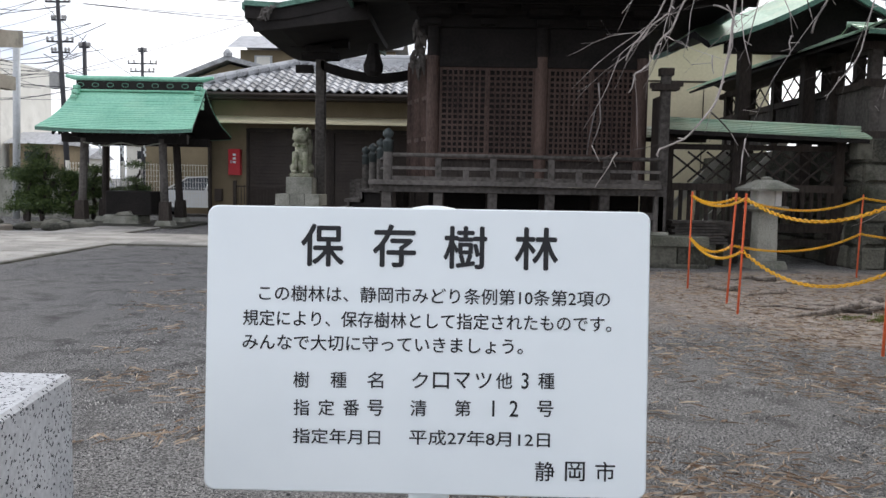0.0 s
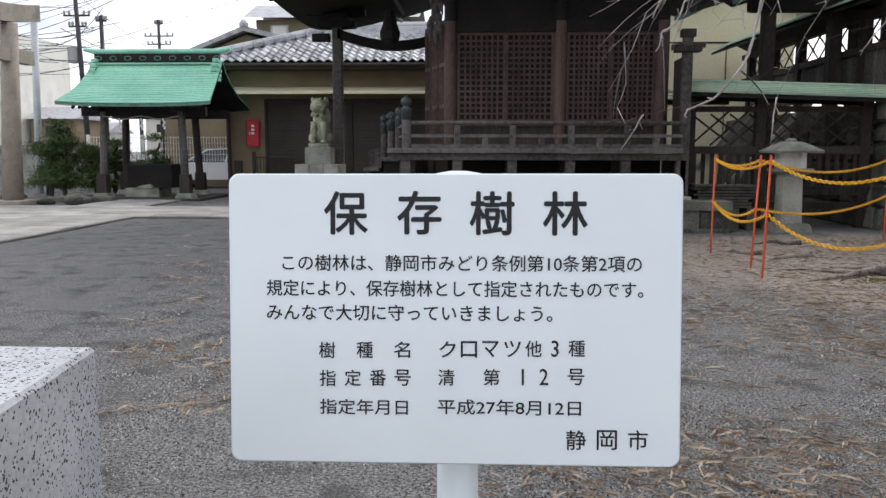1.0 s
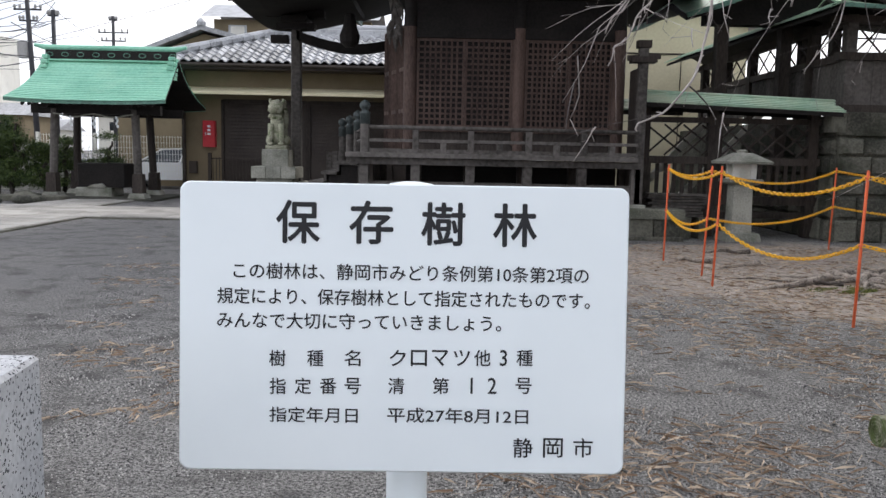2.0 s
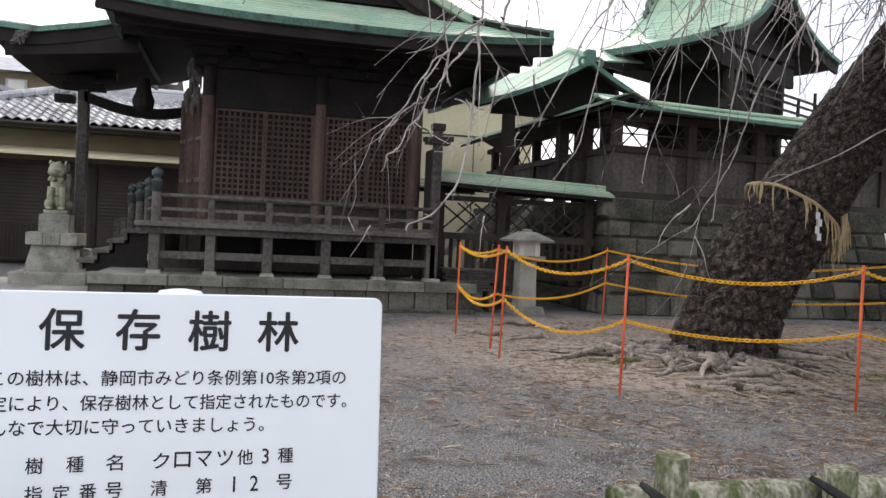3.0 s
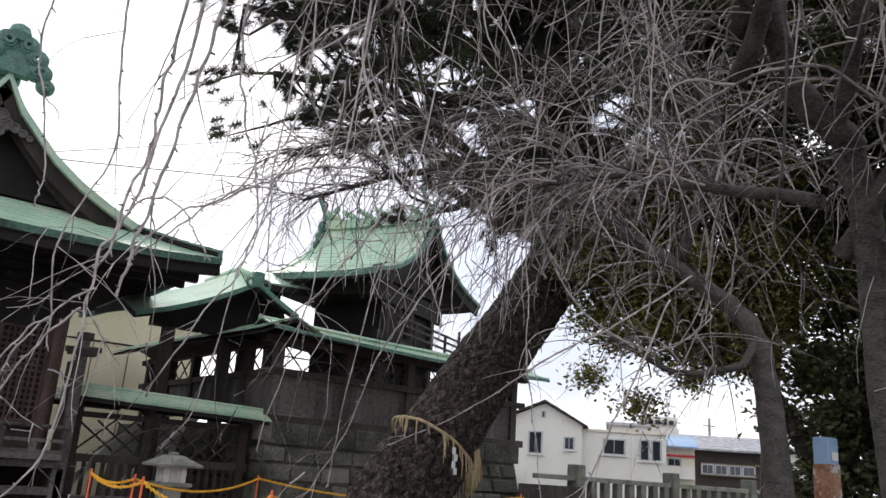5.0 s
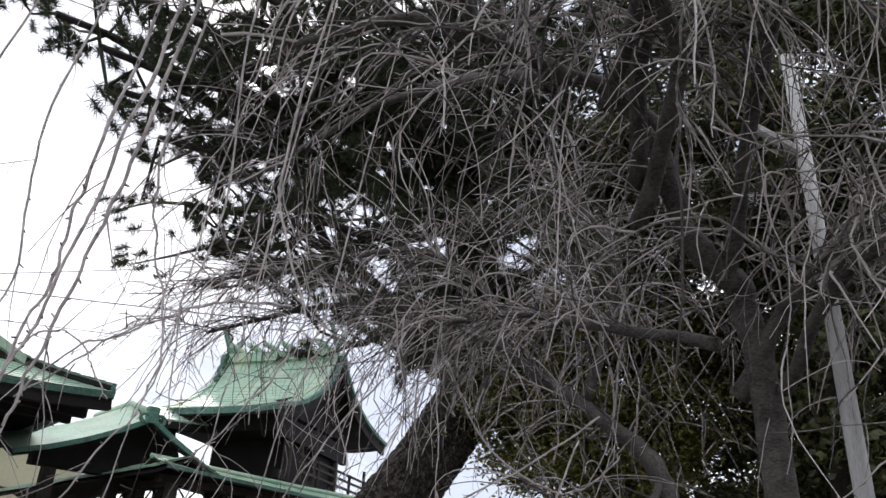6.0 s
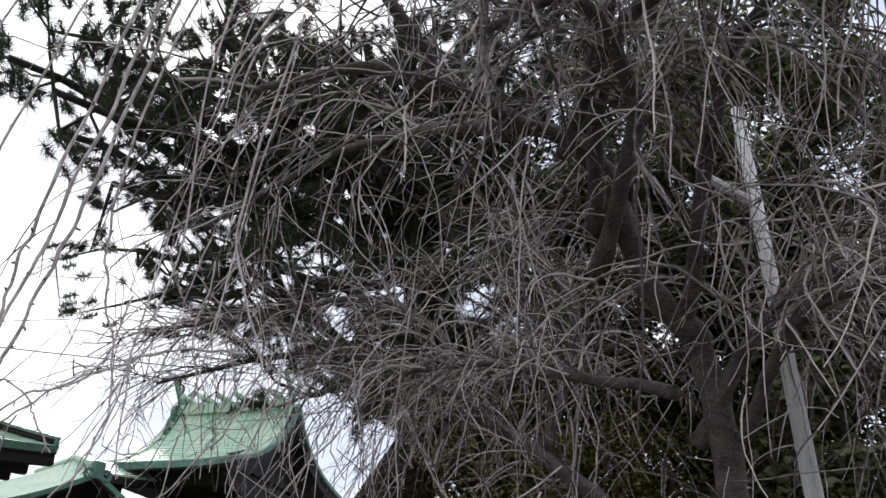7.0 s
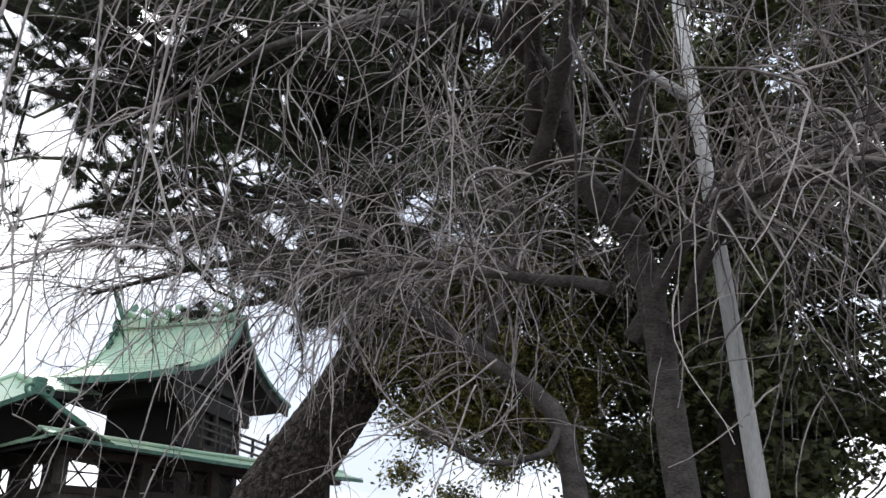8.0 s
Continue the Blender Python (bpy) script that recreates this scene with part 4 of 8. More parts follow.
def gate_slope(side, reach):
    """The roof falls to both sides of its ridge and dips to a front eave."""
    def place(u, v):
        s, y = reach * v, 16.5 + 3.2 * u
        return (GX + side * s, y, curve_at(GPROF, s) - 0.43 * max(0.0, (17.6 - y) / 1.1) ** 0.9)
    return place


# gate soffits, beam and gable panel get their shade from the black colour
for side, reach in ((-1, 2.6), (1, 1.1)):
    clad("roof_slope", M_COPPER, gate, lambda u, v, s=side, r=reach: gate_slope(s, r)(v, u), 12, 8 if side < 0 else 4, split=4, seed=75 + side)
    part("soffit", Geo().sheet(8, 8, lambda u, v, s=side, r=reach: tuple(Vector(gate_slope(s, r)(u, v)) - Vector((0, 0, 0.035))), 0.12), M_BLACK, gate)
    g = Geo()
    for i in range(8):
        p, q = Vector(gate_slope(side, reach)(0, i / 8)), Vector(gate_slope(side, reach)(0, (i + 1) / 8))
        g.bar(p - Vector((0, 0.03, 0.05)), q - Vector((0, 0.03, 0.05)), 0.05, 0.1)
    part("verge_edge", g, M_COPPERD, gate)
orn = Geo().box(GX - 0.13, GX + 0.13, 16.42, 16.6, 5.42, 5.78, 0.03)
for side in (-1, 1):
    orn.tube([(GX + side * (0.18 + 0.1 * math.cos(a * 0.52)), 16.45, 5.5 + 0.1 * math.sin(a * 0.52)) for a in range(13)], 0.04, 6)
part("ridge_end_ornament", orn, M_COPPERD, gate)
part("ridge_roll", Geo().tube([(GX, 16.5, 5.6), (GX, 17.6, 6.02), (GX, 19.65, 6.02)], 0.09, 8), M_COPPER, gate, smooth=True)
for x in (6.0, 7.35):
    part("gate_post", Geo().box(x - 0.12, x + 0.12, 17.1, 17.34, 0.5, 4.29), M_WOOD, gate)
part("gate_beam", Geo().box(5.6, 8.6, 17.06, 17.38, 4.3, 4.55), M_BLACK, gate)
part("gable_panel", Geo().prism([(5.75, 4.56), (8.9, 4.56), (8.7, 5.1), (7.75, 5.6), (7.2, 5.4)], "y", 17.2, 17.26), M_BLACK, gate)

# ---- low roofed screen between hall and sanctuary base ----
scr = thing("roofed_screen", (5.6, 15.3, 0.0), "low roofed screen of dark timber with a green copper roof", "fence")


def scr_slope(side):
    def place(u, v):
        return (3.8 + 3.75 * u, 15.32 + side * 0.52 * v, 2.72 - 0.12 * u - 0.2 * v)
    return place


for side in (-1, 1):
    clad("roof_sheet", M_COPPER, scr, scr_slope(side), 5, 10, split=7, seed=90 + side)
part("roof_board", Geo().sheet(4, 2, lambda u, v: (3.82 + 3.7 * u, 14.82 + 1.0 * v, 2.68 - 0.12 * u - 0.2 * abs(2 * v - 1)), 0.06), M_BLACK, scr)
part("ridge_roll", Geo().tube([(3.78, 15.32, 2.74), (7.58, 15.32, 2.62)], 0.035, 8), M_COPPER, scr)
for x in (3.98, 5.27, 7.2):
    part("post", Geo().box(x - 0.085, x + 0.085, 15.23, 15.41, 0.0, 2.42), M_WOOD, scr)
for z, h in ((2.16, 0.1), (1.38, 0.14), (0.62, 0.16), (0.36, 0.12)):
    part("rail", Geo().box(3.85, 7.35, 15.25, 15.38, z, z + h), M_WOOD, scr)
rnd = random.Random(17)
for k in range(20):
    x = 4.05 + k * 0.165
    part("picket", Geo().box(x, x + 0.07, 15.29, 15.33, 0.78, 1.38), M_WOOD, scr)
for k in range(9):
    x0 = 4.0 + k * 0.36
    part("cross_bar", Geo().bar((x0, 15.29, 1.54), (x0 + 0.7, 15.29, 2.18), 0.02, 0.035).bar((x0, 15.33, 2.12), (x0 + 0.7, 15.33, 1.6), 0.02, 0.035), M_WOOD, scr)
rear = thing("rear_screen_roof", (4.7, 18.0, 0.5), "second low copper roof behind the screen", "fence")
clad("roof_sheet", M_COPPER, rear, lambda u, v: (3.9 + 1.6 * u, 18.2 - 0.5 * v, 2.8 - 0.25 * v), 3, 4, split=2, seed=99)
part("post", Geo().box(4.6, 4.75, 17.95, 18.1, 0.5, 2.62).box(3.95, 5.5, 17.95, 18.1, 2.45, 2.55), M_WOOD, rear)

# stacked old boards beside the podium
rnd = random.Random(6)
stack = thing("board_stack", (4.6, 14.9, 0.0), "stack of old weathered boards beside the podium", "boards")
for i in range(8):
    z = 0.42 + i * 0.055
    part("plank", Geo().bar((3.98 + rnd.uniform(-0.05, 0.05), 14.86 + rnd.uniform(-0.05, 0.05), z), (5.05 + rnd.uniform(-0.2, 0.1), 14.9 + rnd.uniform(-0.05, 0.05), z), 0.32, 0.042), M_WOODG, stack)
part("bearer", Geo().box(4.55, 4.75, 14.65, 15.1, 0.0, 0.39).box(4.9, 5.02, 14.65, 15.1, 0.0, 0.39), M_STONE, stack)

# ---- notice board close to the camera ----
SIGN_W, SIGN_H, TILT = 0.6, 0.388, math.atan2(0.03, 0.386)
S0 = Vector((-0.318, 1.09, 1.376))
S_U, S_V = Vector((1, 0.001, 0.003)).normalized(), Vector((0.004, -math.sin(TILT), -math.cos(TILT))).normalized()
S_N = S_V.cross(S_U).normalized()
if S_N.y > 0:
    S_N = -S_N


def on_sign(u, v, d=0.0):
    """A place on the board: u and v metres from its upper left corner, d metres proud of its face."""
    return S0 + S_U * u + S_V * v + S_N * d


sign = thing("notice_board", (-0.01, 1.12, 0.0), "white enamelled notice board on a white steel post", "sign")
rim = []
R = 0.014
for cx, cy, a0 in ((R, R, 180), (SIGN_W - R, R, 270), (SIGN_W - R, SIGN_H - R, 0), (R, SIGN_H - R, 90)):
    rim += [(cx + R * math.cos(radians(a0 + k * 15)), cy + R * math.sin(radians(a0 + k * 15))) for k in range(7)]
n = len(rim)
g = Geo()
inner = [((u - SIGN_W / 2) * 0.994 + SIGN_W / 2, (v - SIGN_H / 2) * 0.991 + SIGN_H / 2) for u, v in rim]
g.add([on_sign(u, v, -0.016) for u, v in rim] + [on_sign(u, v, -0.002) for u, v in rim] + [on_sign(u, v, 0.0) for u, v in inner],
      [tuple(range(n))] + [((i + 1) % n, i, n + i, n + (i + 1) % n) for i in range(n)] + [(n + (i + 1) % n, n + i, 2 * n + i, 2 * n + (i + 1) % n) for i in range(n)] + [tuple(reversed(range(2 * n, 3 * n)))])
board = part("board", g, M_SIGN, sign)
POST_X = -0.012
part("post", Geo().tube([(POST_X, 1.145, 0.0), (POST_X, 1.145, 1.364)], 0.03, 20), M_SIGN, sign, "white painted steel post", smooth=True)
part("post_cap", Geo().lathe(POST_X, 1.145, [(0.0325, 1.357), (0.033, 1.371), (0.03, 1.376), (0.012, 1.379)], 20), M_SIGN, sign, smooth=True)
for v in (0.07, 0.3):
    q = on_sign(0.306, v, -0.02)
    part("bracket", Geo().box(q.x - 0.06, q.x + 0.06, min(q.y, 1.10), 1.12, q.z - 0.012, q.z + 0.012), M_STEELP, sign)


def lettering(text, left, right, middle, height, bold=0.0):
    """A line of print between two distances from the board's left edge, centred on a distance from its top."""
    cu = bpy.data.curves.new("lettering", "FONT")
    cu.body, cu.size, cu.resolution_u = text, 1.0, 3
    tmp = bpy.data.objects.new("lettering", cu)
    scene.collection.objects.link(tmp)
    me = bpy.data.meshes.new_from_object(tmp.evaluated_get(bpy.context.evaluated_depsgraph_get()))
    bpy.data.objects.remove(tmp)
    co = np.array([v.co for v in me.vertices]).reshape(-1, 3)
    lo, hi = co.min(0), co.max(0)
    sx, sy = (right - left) / (hi[0] - lo[0]), height / (hi[1] - lo[1])
    if text.isdigit():
        left, sx = (left + right) / 2 - sy * 0.84 * (hi[0] - lo[0]) / 2, sy * 0.84
    o = origin_of(sign)
    polys = [tuple(f.vertices) for f in me.polygons]
    bpy.data.meshes.remove(me)
    g = Geo()
    for k, (du, dv) in enumerate(((0, 0), (1, 0), (-1, 0), (0, 1), (0, -1))):
        g.add([on_sign(left + (x - lo[0]) * sx + du * bold, middle + height / 2 - (y - lo[1]) * sy + dv * bold, 0.0007 + 0.00004 * k) for x, y, _ in co], polys)
    return part("lettering", g, M_INK, board)


def px_u(x):
    return (x - 369) / 781 * SIGN_W


def px_v(x, y):
    return (y - 366 - (x - 369) * 12 / 781) / 505 * SIGN_H


for ch, x, y in (("保", 574, 437), ("存", 701, 438), ("樹", 826, 441), ("林", 951, 443)):
    lettering(ch, px_u(x - 37), px_u(x + 37), px_v(x, y), 0.056, 0.0011)
for text, x0, x1, y, h in (("この樹林は、静岡市みどり条例第10条第2項の", 463, 1081, 526, 0.0215), ("規定により、保存樹林として指定されたものです。", 435, 1084, 570, 0.0215),
                           ("みんなで大切に守っていきましょう。", 435, 930, 611, 0.0215), ("指定年月日", 527, 681, 775, 0.0205), ("平成27年8月12日", 733, 980, 777, 0.0205)):
    lettering(text, px_u(x0), px_u(x1), px_v((x0 + x1) / 2, y), h, 0.00022)
for text, y, w in (("樹540 種606 名671 ク750 ロ787 マ824 ツ862 他898 3:935 種972", 675, 28), ("指541 定585 番629 号672 清748 第826 1:880 2:916 号971", 724, 28), ("静972 岡1025 市1078", 834, 34)):
    for token in text.split():
        ch, x = token[0], int(token[1:].strip(":"))
        half = w / 2 if not ch.isdigit() else (3 if ch == "1" else 6)
        lettering(ch, px_u(x - half), px_u(x + half), px_v(x, y), w * 0.000768, 0.00022)

# ---- speckled granite block ----
M_GRANITE = material("speckled_granite", (0.42, 0.42, 0.43), (0.66, 0.66, 0.67), 0.55, 9.0, 160.0, 0.05)
gn, gl = M_GRANITE.node_tree.nodes, M_GRANITE.node_tree.links
vor = gn.new("ShaderNodeTexVoronoi")
vor.inputs["Scale"].default_value = 430.0
geo_in = gn.new("ShaderNodeNewGeometry")
gl.new(geo_in.outputs["Position"], vor.inputs["Vector"])
spk = gn.new("ShaderNodeSeparateColor")
gl.new(vor.outputs["Color"], spk.inputs[0])
thr = gn.new("ShaderNodeMath")
thr.operation = "GREATER_THAN"
thr.inputs[1].default_value = 0.89
gl.new(spk.outputs[0], thr.inputs[0])
mx = gn.new("ShaderNodeMix")
mx.data_type = "RGBA"
old = gn["Principled BSDF"].inputs["Base Color"].links[0].from_socket
gl.new(thr.outputs[0], mx.inputs["Factor"])
gl.new(old, mx.inputs["A"])
mx.inputs["B"].default_value = (0.04, 0.042, 0.05, 1)
gl.new(mx.outputs["Result"], gn["Principled BSDF"].inputs["Base Color"])
solid("granite_block", Geo().add([(-0.366, 0.806, 0), (-1.1, 0.80, 0), (-1.1, 0.3, 0), (-0.31, 0.3, 0), (-0.368, 0.803, 1.2065), (-1.1, 0.798, 1.2065), (-1.1, 0.3, 1.2065), (-0.313, 0.3, 1.2065),
                                  (-0.3715, 0.7995, 1.211), (-1.1, 0.7945, 1.211), (-1.1, 0.3, 1.211), (-0.3165, 0.3, 1.211)],
                                 [(3, 2, 1, 0), (0, 1, 5, 4), (1, 2, 6, 5), (2, 3, 7, 6), (3, 0, 4, 7), (4, 5, 9, 8), (7, 4, 8, 11), (5, 6, 10, 9), (6, 7, 11, 10), (8, 9, 10, 11)]),
      M_GRANITE, "pale grey speckled granite block with sawn faces", "stone block")

# ---- log rail by the path ----
M_LOG = material("mossy_log", (0.1, 0.1, 0.06), (0.46, 0.44, 0.34), 0.9, 12.0, 90.0, 0.9, stretch=(1, 1, 0.5), sharp=0.1, blotch=(0.09, 0.115, 0.04), blotch_at=(0.47, 0.6), blotch_scale=14.0)
M_STRAP = material("black_rope", (0.015, 0.015, 0.015), (0.04, 0.037, 0.035), 0.9, 10.0, 80.0, 0.6)
rail = thing("log_railing", (1.1, 1.6, 0.0), "low railing of mossy logs bound with black rope", "railing")


def log(p, q, r, seed, n=16, m=14):
    g = Geo()
    pts = [Vector(p).lerp(Vector(q), i / m) for i in range(m + 1)]
    g.tube(pts, [r * (1 + 0.05 * wob(seed, i * 0.5, 0, 0)) for i in range(m + 1)], n)
    for k, v in enumerate(g.v):
        w = 1 + 0.04 * wob(seed + 3, k % n * 1.3, k * 0.05, 0)
        c = pts[min(k // n, m)]
        g.v[k] = tuple(c + (Vector(v) - c) * w)
    return g


part("post", log((1.10, 1.60, 0.0), (1.10, 1.60, 0.975), 0.041, 1), M_LOG, rail)
part("post", log((1.585, 1.60, 0.0), (1.585, 1.60, 0.93), 0.041, 2), M_LOG, rail)
part("crosspiece", log((0.985, 1.68, 0.845), (2.1, 1.68, 0.845), 0.034, 3), M_LOG, rail)
for px_ in (1.10, 1.585):
    for z in (0.815, 0.83, 0.845):
        part("binding", Geo().tube([(px_ + 0.047 * math.cos(a * 0.449), 1.60 + 0.047 * math.sin(a * 0.449), z + 0.006 * math.sin(a * 0.449 + 0.8)) for a in range(15)], 0.0055, 6, False), M_STRAP, rail, "black rope binding")
    part("binding", Geo().tube([(px_ - 0.06, 1.635, 0.895), (px_ - 0.045, 1.585, 0.88), (px_, 1.552, 0.85), (px_ + 0.045, 1.57, 0.83)], [0.008, 0.012, 0.013, 0.008], 7), M_STRAP, rail)

for r in (0.029, 0.021, 0.013, 0.006):
    part("growth_ring", Geo().tube([(0.9835, 1.68 + r * math.cos(a * 0.4189), 0.845 + r * math.sin(a * 0.4189)) for a in range(16)], 0.0016, 5, False), M_LOG, rail)

# ---- orange stakes and yellow chains round the old pine ----
STAKES = {"a": (3.27, 11.2), "b": (3.19, 8.94), "b2": (3.34, 9.75), "c": (3.69, 6.81), "d": (5.68, 6.01), "e": (6.55, 13.06), "f": (10.12, 10.2), "g": (7.79, 6.66), "h": (9.6, 7.8)}
LEAN = {"a": (0.01, 0), "b": (0.03, 0.0), "b2": (0.05, 0), "c": (0.02, 0), "d": (0, 0), "e": (0.03, 0), "f": (0.04, 0), "g": (0.02, 0), "h": (-0.02, 0)}
for key, (x, y) in STAKES.items():
    z0 = ground_z(x, y)
    top = (x + LEAN[key][0], y + LEAN[key][1], 1.36)
    ob = thing("barrier_stake", (x, y, z0), "thin orange painted steel stake driven into the soil", "stake", "stakes round the pine")
    part("rod", Geo().tube([(x - LEAN[key][0] * 0.2, y, z0 - 0.1), top], 0.0135, 8), M_ORANGE, ob, smooth=True)
    part("tip", Geo().tube([top, (top[0], top[1], 1.375)], [0.0135, 0.006], 8), M_ORANGE, ob)
    for z in (1.315, 0.73):
        k = z / 1.36
        cx = x + LEAN[key][0] * k
        part("hook", Geo().tube([(cx + 0.024 * math.cos(a), y + 0.024 * math.sin(a), z + 0.008 * math.sin(a)) for a in (0, 0.9, 1.8, 2.7, 3.6, 4.5)], 0.005, 5), M_ORANGE, ob)


def chain(a, b, z, sag):
    """A hanging chain of oval links between two stakes."""
    ka = z / 1.36
    p = Vector((STAKES[a][0] + LEAN[a][0] * ka, STAKES[a][1], z))
    q = Vector((STAKES[b][0] + LEAN[b][0] * ka, STAKES[b][1], z))
    length = (q - p).length * (1 + 2.6 * (sag / (q - p).length) ** 2)
    n = max(6, round(length / 0.047))
    line = [p.lerp(q, i / n) - Vector((0, 0, 4 * sag * (i / n) * (1 - i / n))) for i in range(n + 1)]
    g = Geo()
    for i in range(n):
        c, d = (line[i] + line[i + 1]) / 2, (line[i + 1] - line[i]).normalized()
        side = d.cross(Vector((0, 0, 1))).normalized()
        up = side.cross(d)
        w = (side + up).normalized() if i % 2 else (side - up).normalized()
        pts = [c + d * (0.033 * math.cos(t * math.pi / 4)) + w * (0.017 * math.sin(t * math.pi / 4)) for t in range(9)]
        g.tube(pts, 0.0065, 4, False)
    ob = thing("plastic_chain", tuple(p), "yellow plastic chain hung between orange stakes", "chain", "chains round the pine")
    tagged(part("chain_links", g, M_CHAIN, ob), kind="stuff")


for a, b, s1, s2 in (("a", "b", 0.11, 0.17), ("a", "b2", 0.08, 0.13), ("b", "c", 0.2, 0.24), ("c", "d", 0.17, 0.12), ("d", "g", 0.13, 0.1), ("g", "h", 0.16, 0.12), ("h", "f", 0.12, 0.12), ("b2", "e", 0.18, 0.16), ("e", "f", 0.2, 0.16)):
    chain(a, b, 1.315, s1)
    chain(a, b, 0.73, s2)

# ---- stone lantern ----
lan = thing("stone_lantern", (5.58, 14.55, 0), "small weathered stone lantern with a hipped cap", "lantern")


def frustum(x, y, a0, z0, a1, z1):
    return Geo().add([(x - a0, y - a0, z0), (x + a0, y - a0, z0), (x + a0, y + a0, z0), (x - a0, y + a0, z0), (x - a1, y - a1, z1), (x + a1, y - a1, z1), (x + a1, y + a1, z1), (x - a1, y + a1, z1)],
                     [(3, 2, 1, 0), (4, 5, 6, 7), (0, 1, 5, 4), (1, 2, 6, 5), (2, 3, 7, 6), (3, 0, 4, 7)])


part("base", frustum(5.58, 14.55, 0.33, 0.0, 0.29, 0.15), M_STONEL, lan)
part("shaft", frustum(5.58, 14.55, 0.185, 0.15, 0.165, 1.02), M_STONEL, lan)
part("ledge", frustum(5.58, 14.55, 0.22, 1.02, 0.3, 1.07).box(5.28, 5.88, 14.25, 14.85, 1.07, 1.13), M_STONEL, lan)
fire = Geo()
for sx in (-1, 1):
    for sy in (-1, 1):
        fire.box(5.58 + sx * 0.155 - 0.05, 5.58 + sx * 0.155 + 0.05, 14.55 + sy * 0.155 - 0.05, 14.55 + sy * 0.155 + 0.05, 1.13, 1.4)
fire.box(5.45, 5.71, 14.42, 14.68, 1.13, 1.4)
part("fire_box", fire, M_WHITEW, lan, "pale papered fire box")
cap = frustum(5.58, 14.55, 0.41, 1.4, 0.42, 1.44)
cap.v += frustum(5.58, 14.55, 0.42, 1.44, 0.14, 1.6).v
cap.f += [tuple(8 + i for i in fc) for fc in frustum(0, 0, 1, 0, 1, 1).f]
part("cap", cap, M_STONEL, lan)
part("cap_boss", Geo().lathe(5.58, 14.55, [(0.1, 1.6), (0.11, 1.63), (0.05, 1.66)], 8), M_STONEL, lan)

# ---- guardian lion statue on its pedestal ----
KX, KY = -3.66, 18.5
ped = thing("statue_pedestal", (KX, KY, 0), "stepped pale stone pedestal", "pedestal")
part("upper_block", Geo().box(KX - 0.3, KX + 0.3, KY - 0.34, KY + 0.34, 1.12, 1.51, 0.015), M_STONEL, ped)
for i in range(3):
    part("slab", Geo().box(KX - 0.5 + i * 0.335, KX - 0.172 + i * 0.335, KY - 0.52, KY + 0.52, 0.86, 1.12, 0.012), M_STONEL, ped)
part("middle_block", frustum(KX, KY, 0.52, 0.3, 0.4, 0.858), M_STONEL, ped)
part("foot", Geo().box(KX - 0.75, KX + 0.75, KY - 0.75, KY + 0.75, 0.0, 0.3, 0.03), M_STONEL, ped)
lion = Geo()


def blob(g, c, r, seed, n=14, m=10, rough=0.12):
    base = len(g.v)
    for j in range(m + 1):
        for i in range(n):
            a, b = 2 * math.pi * i / n, math.pi * (j / m - 0.5)
            d = Vector((math.cos(a) * math.cos(b), math.sin(a) * math.cos(b), math.sin(b)))
            k = 1 + rough * wob(seed, *(d * 3.0)) + rough * 0.6 * wob(seed + 1, *(d * 8.0))
            g.v.append((c[0] + d.x * r[0] * k, c[1] + d.y * r[1] * k, c[2] + d.z * r[2] * k))
    for j in range(m):
        g.f += [(base + j * n + i, base + j * n + (i + 1) % n, base + (j + 1) * n + (i + 1) % n, base + (j + 1) * n + i) for i in range(n)]


lion.box(KX - 0.23, KX + 0.23, KY - 0.27, KY + 0.27, 1.51, 1.6, 0.01)
blob(lion, (KX + 0.02, KY + 0.08, 1.83), (0.2, 0.24, 0.27), 1)
blob(lion, (KX, KY - 0.02, 2.1), (0.17, 0.19, 0.28), 2)
blob(lion, (KX - 0.01, KY - 0.07, 2.45), (0.18, 0.19, 0.18), 3, rough=0.3)
blob(lion, (KX - 0.06, KY - 0.2, 2.4), (0.1, 0.09, 0.09), 4, rough=0.25)
blob(lion, (KX + 0.14, KY + 0.16, 2.2), (0.08, 0.1, 0.3), 5, rough=0.35)
rnd = random.Random(12)
for i in range(22):
    a = rnd.uniform(0, 6.28)
    blob(lion, (KX + 0.16 * math.cos(a), KY - 0.02 + 0.17 * math.sin(a), rnd.uniform(2.22, 2.6)), (0.055, 0.055, 0.05), 20 + i, 8, 6, 0.2)
for sx in (-1, 1):
    lion.tube([(KX + sx * 0.11, KY - 0.16, 2.08), (KX + sx * 0.125, KY - 0.2, 1.85), (KX + sx * 0.12, KY - 0.19, 1.62)], [0.08, 0.062, 0.07], 10)
    blob(lion, (KX + sx * 0.12, KY - 0.24, 1.63), (0.075, 0.09, 0.045), 8 + sx)
    blob(lion, (KX + sx * 0.18, KY + 0.05, 1.72), (0.1, 0.18, 0.13), 10 + sx)
    blob(lion, (KX + sx * 0.15, KY - 0.1, 2.6), (0.04, 0.05, 0.06), 14 + sx, 8, 6)
solid("guardian_lion_statue", lion, M_LION, "lichened stone guardian lion sitting on a pedestal", "statue", smooth=True, at=(KX, KY, 1.51))

# ---- paving of the approach ----
pave = solid("pavement", Geo().box(-18, -2.6, 16.5, 19.6, -0.1, 0.025).box(-10.4, -7.25, 9.5, 16.48, -0.1, 0.025).box(-10.2, -8.4, 19.62, 22.2, -0.1, 0.025), M_STONE, "pale worn stone paving of the shrine approach", "pavement", kind="structure")
rnd = random.Random(14)


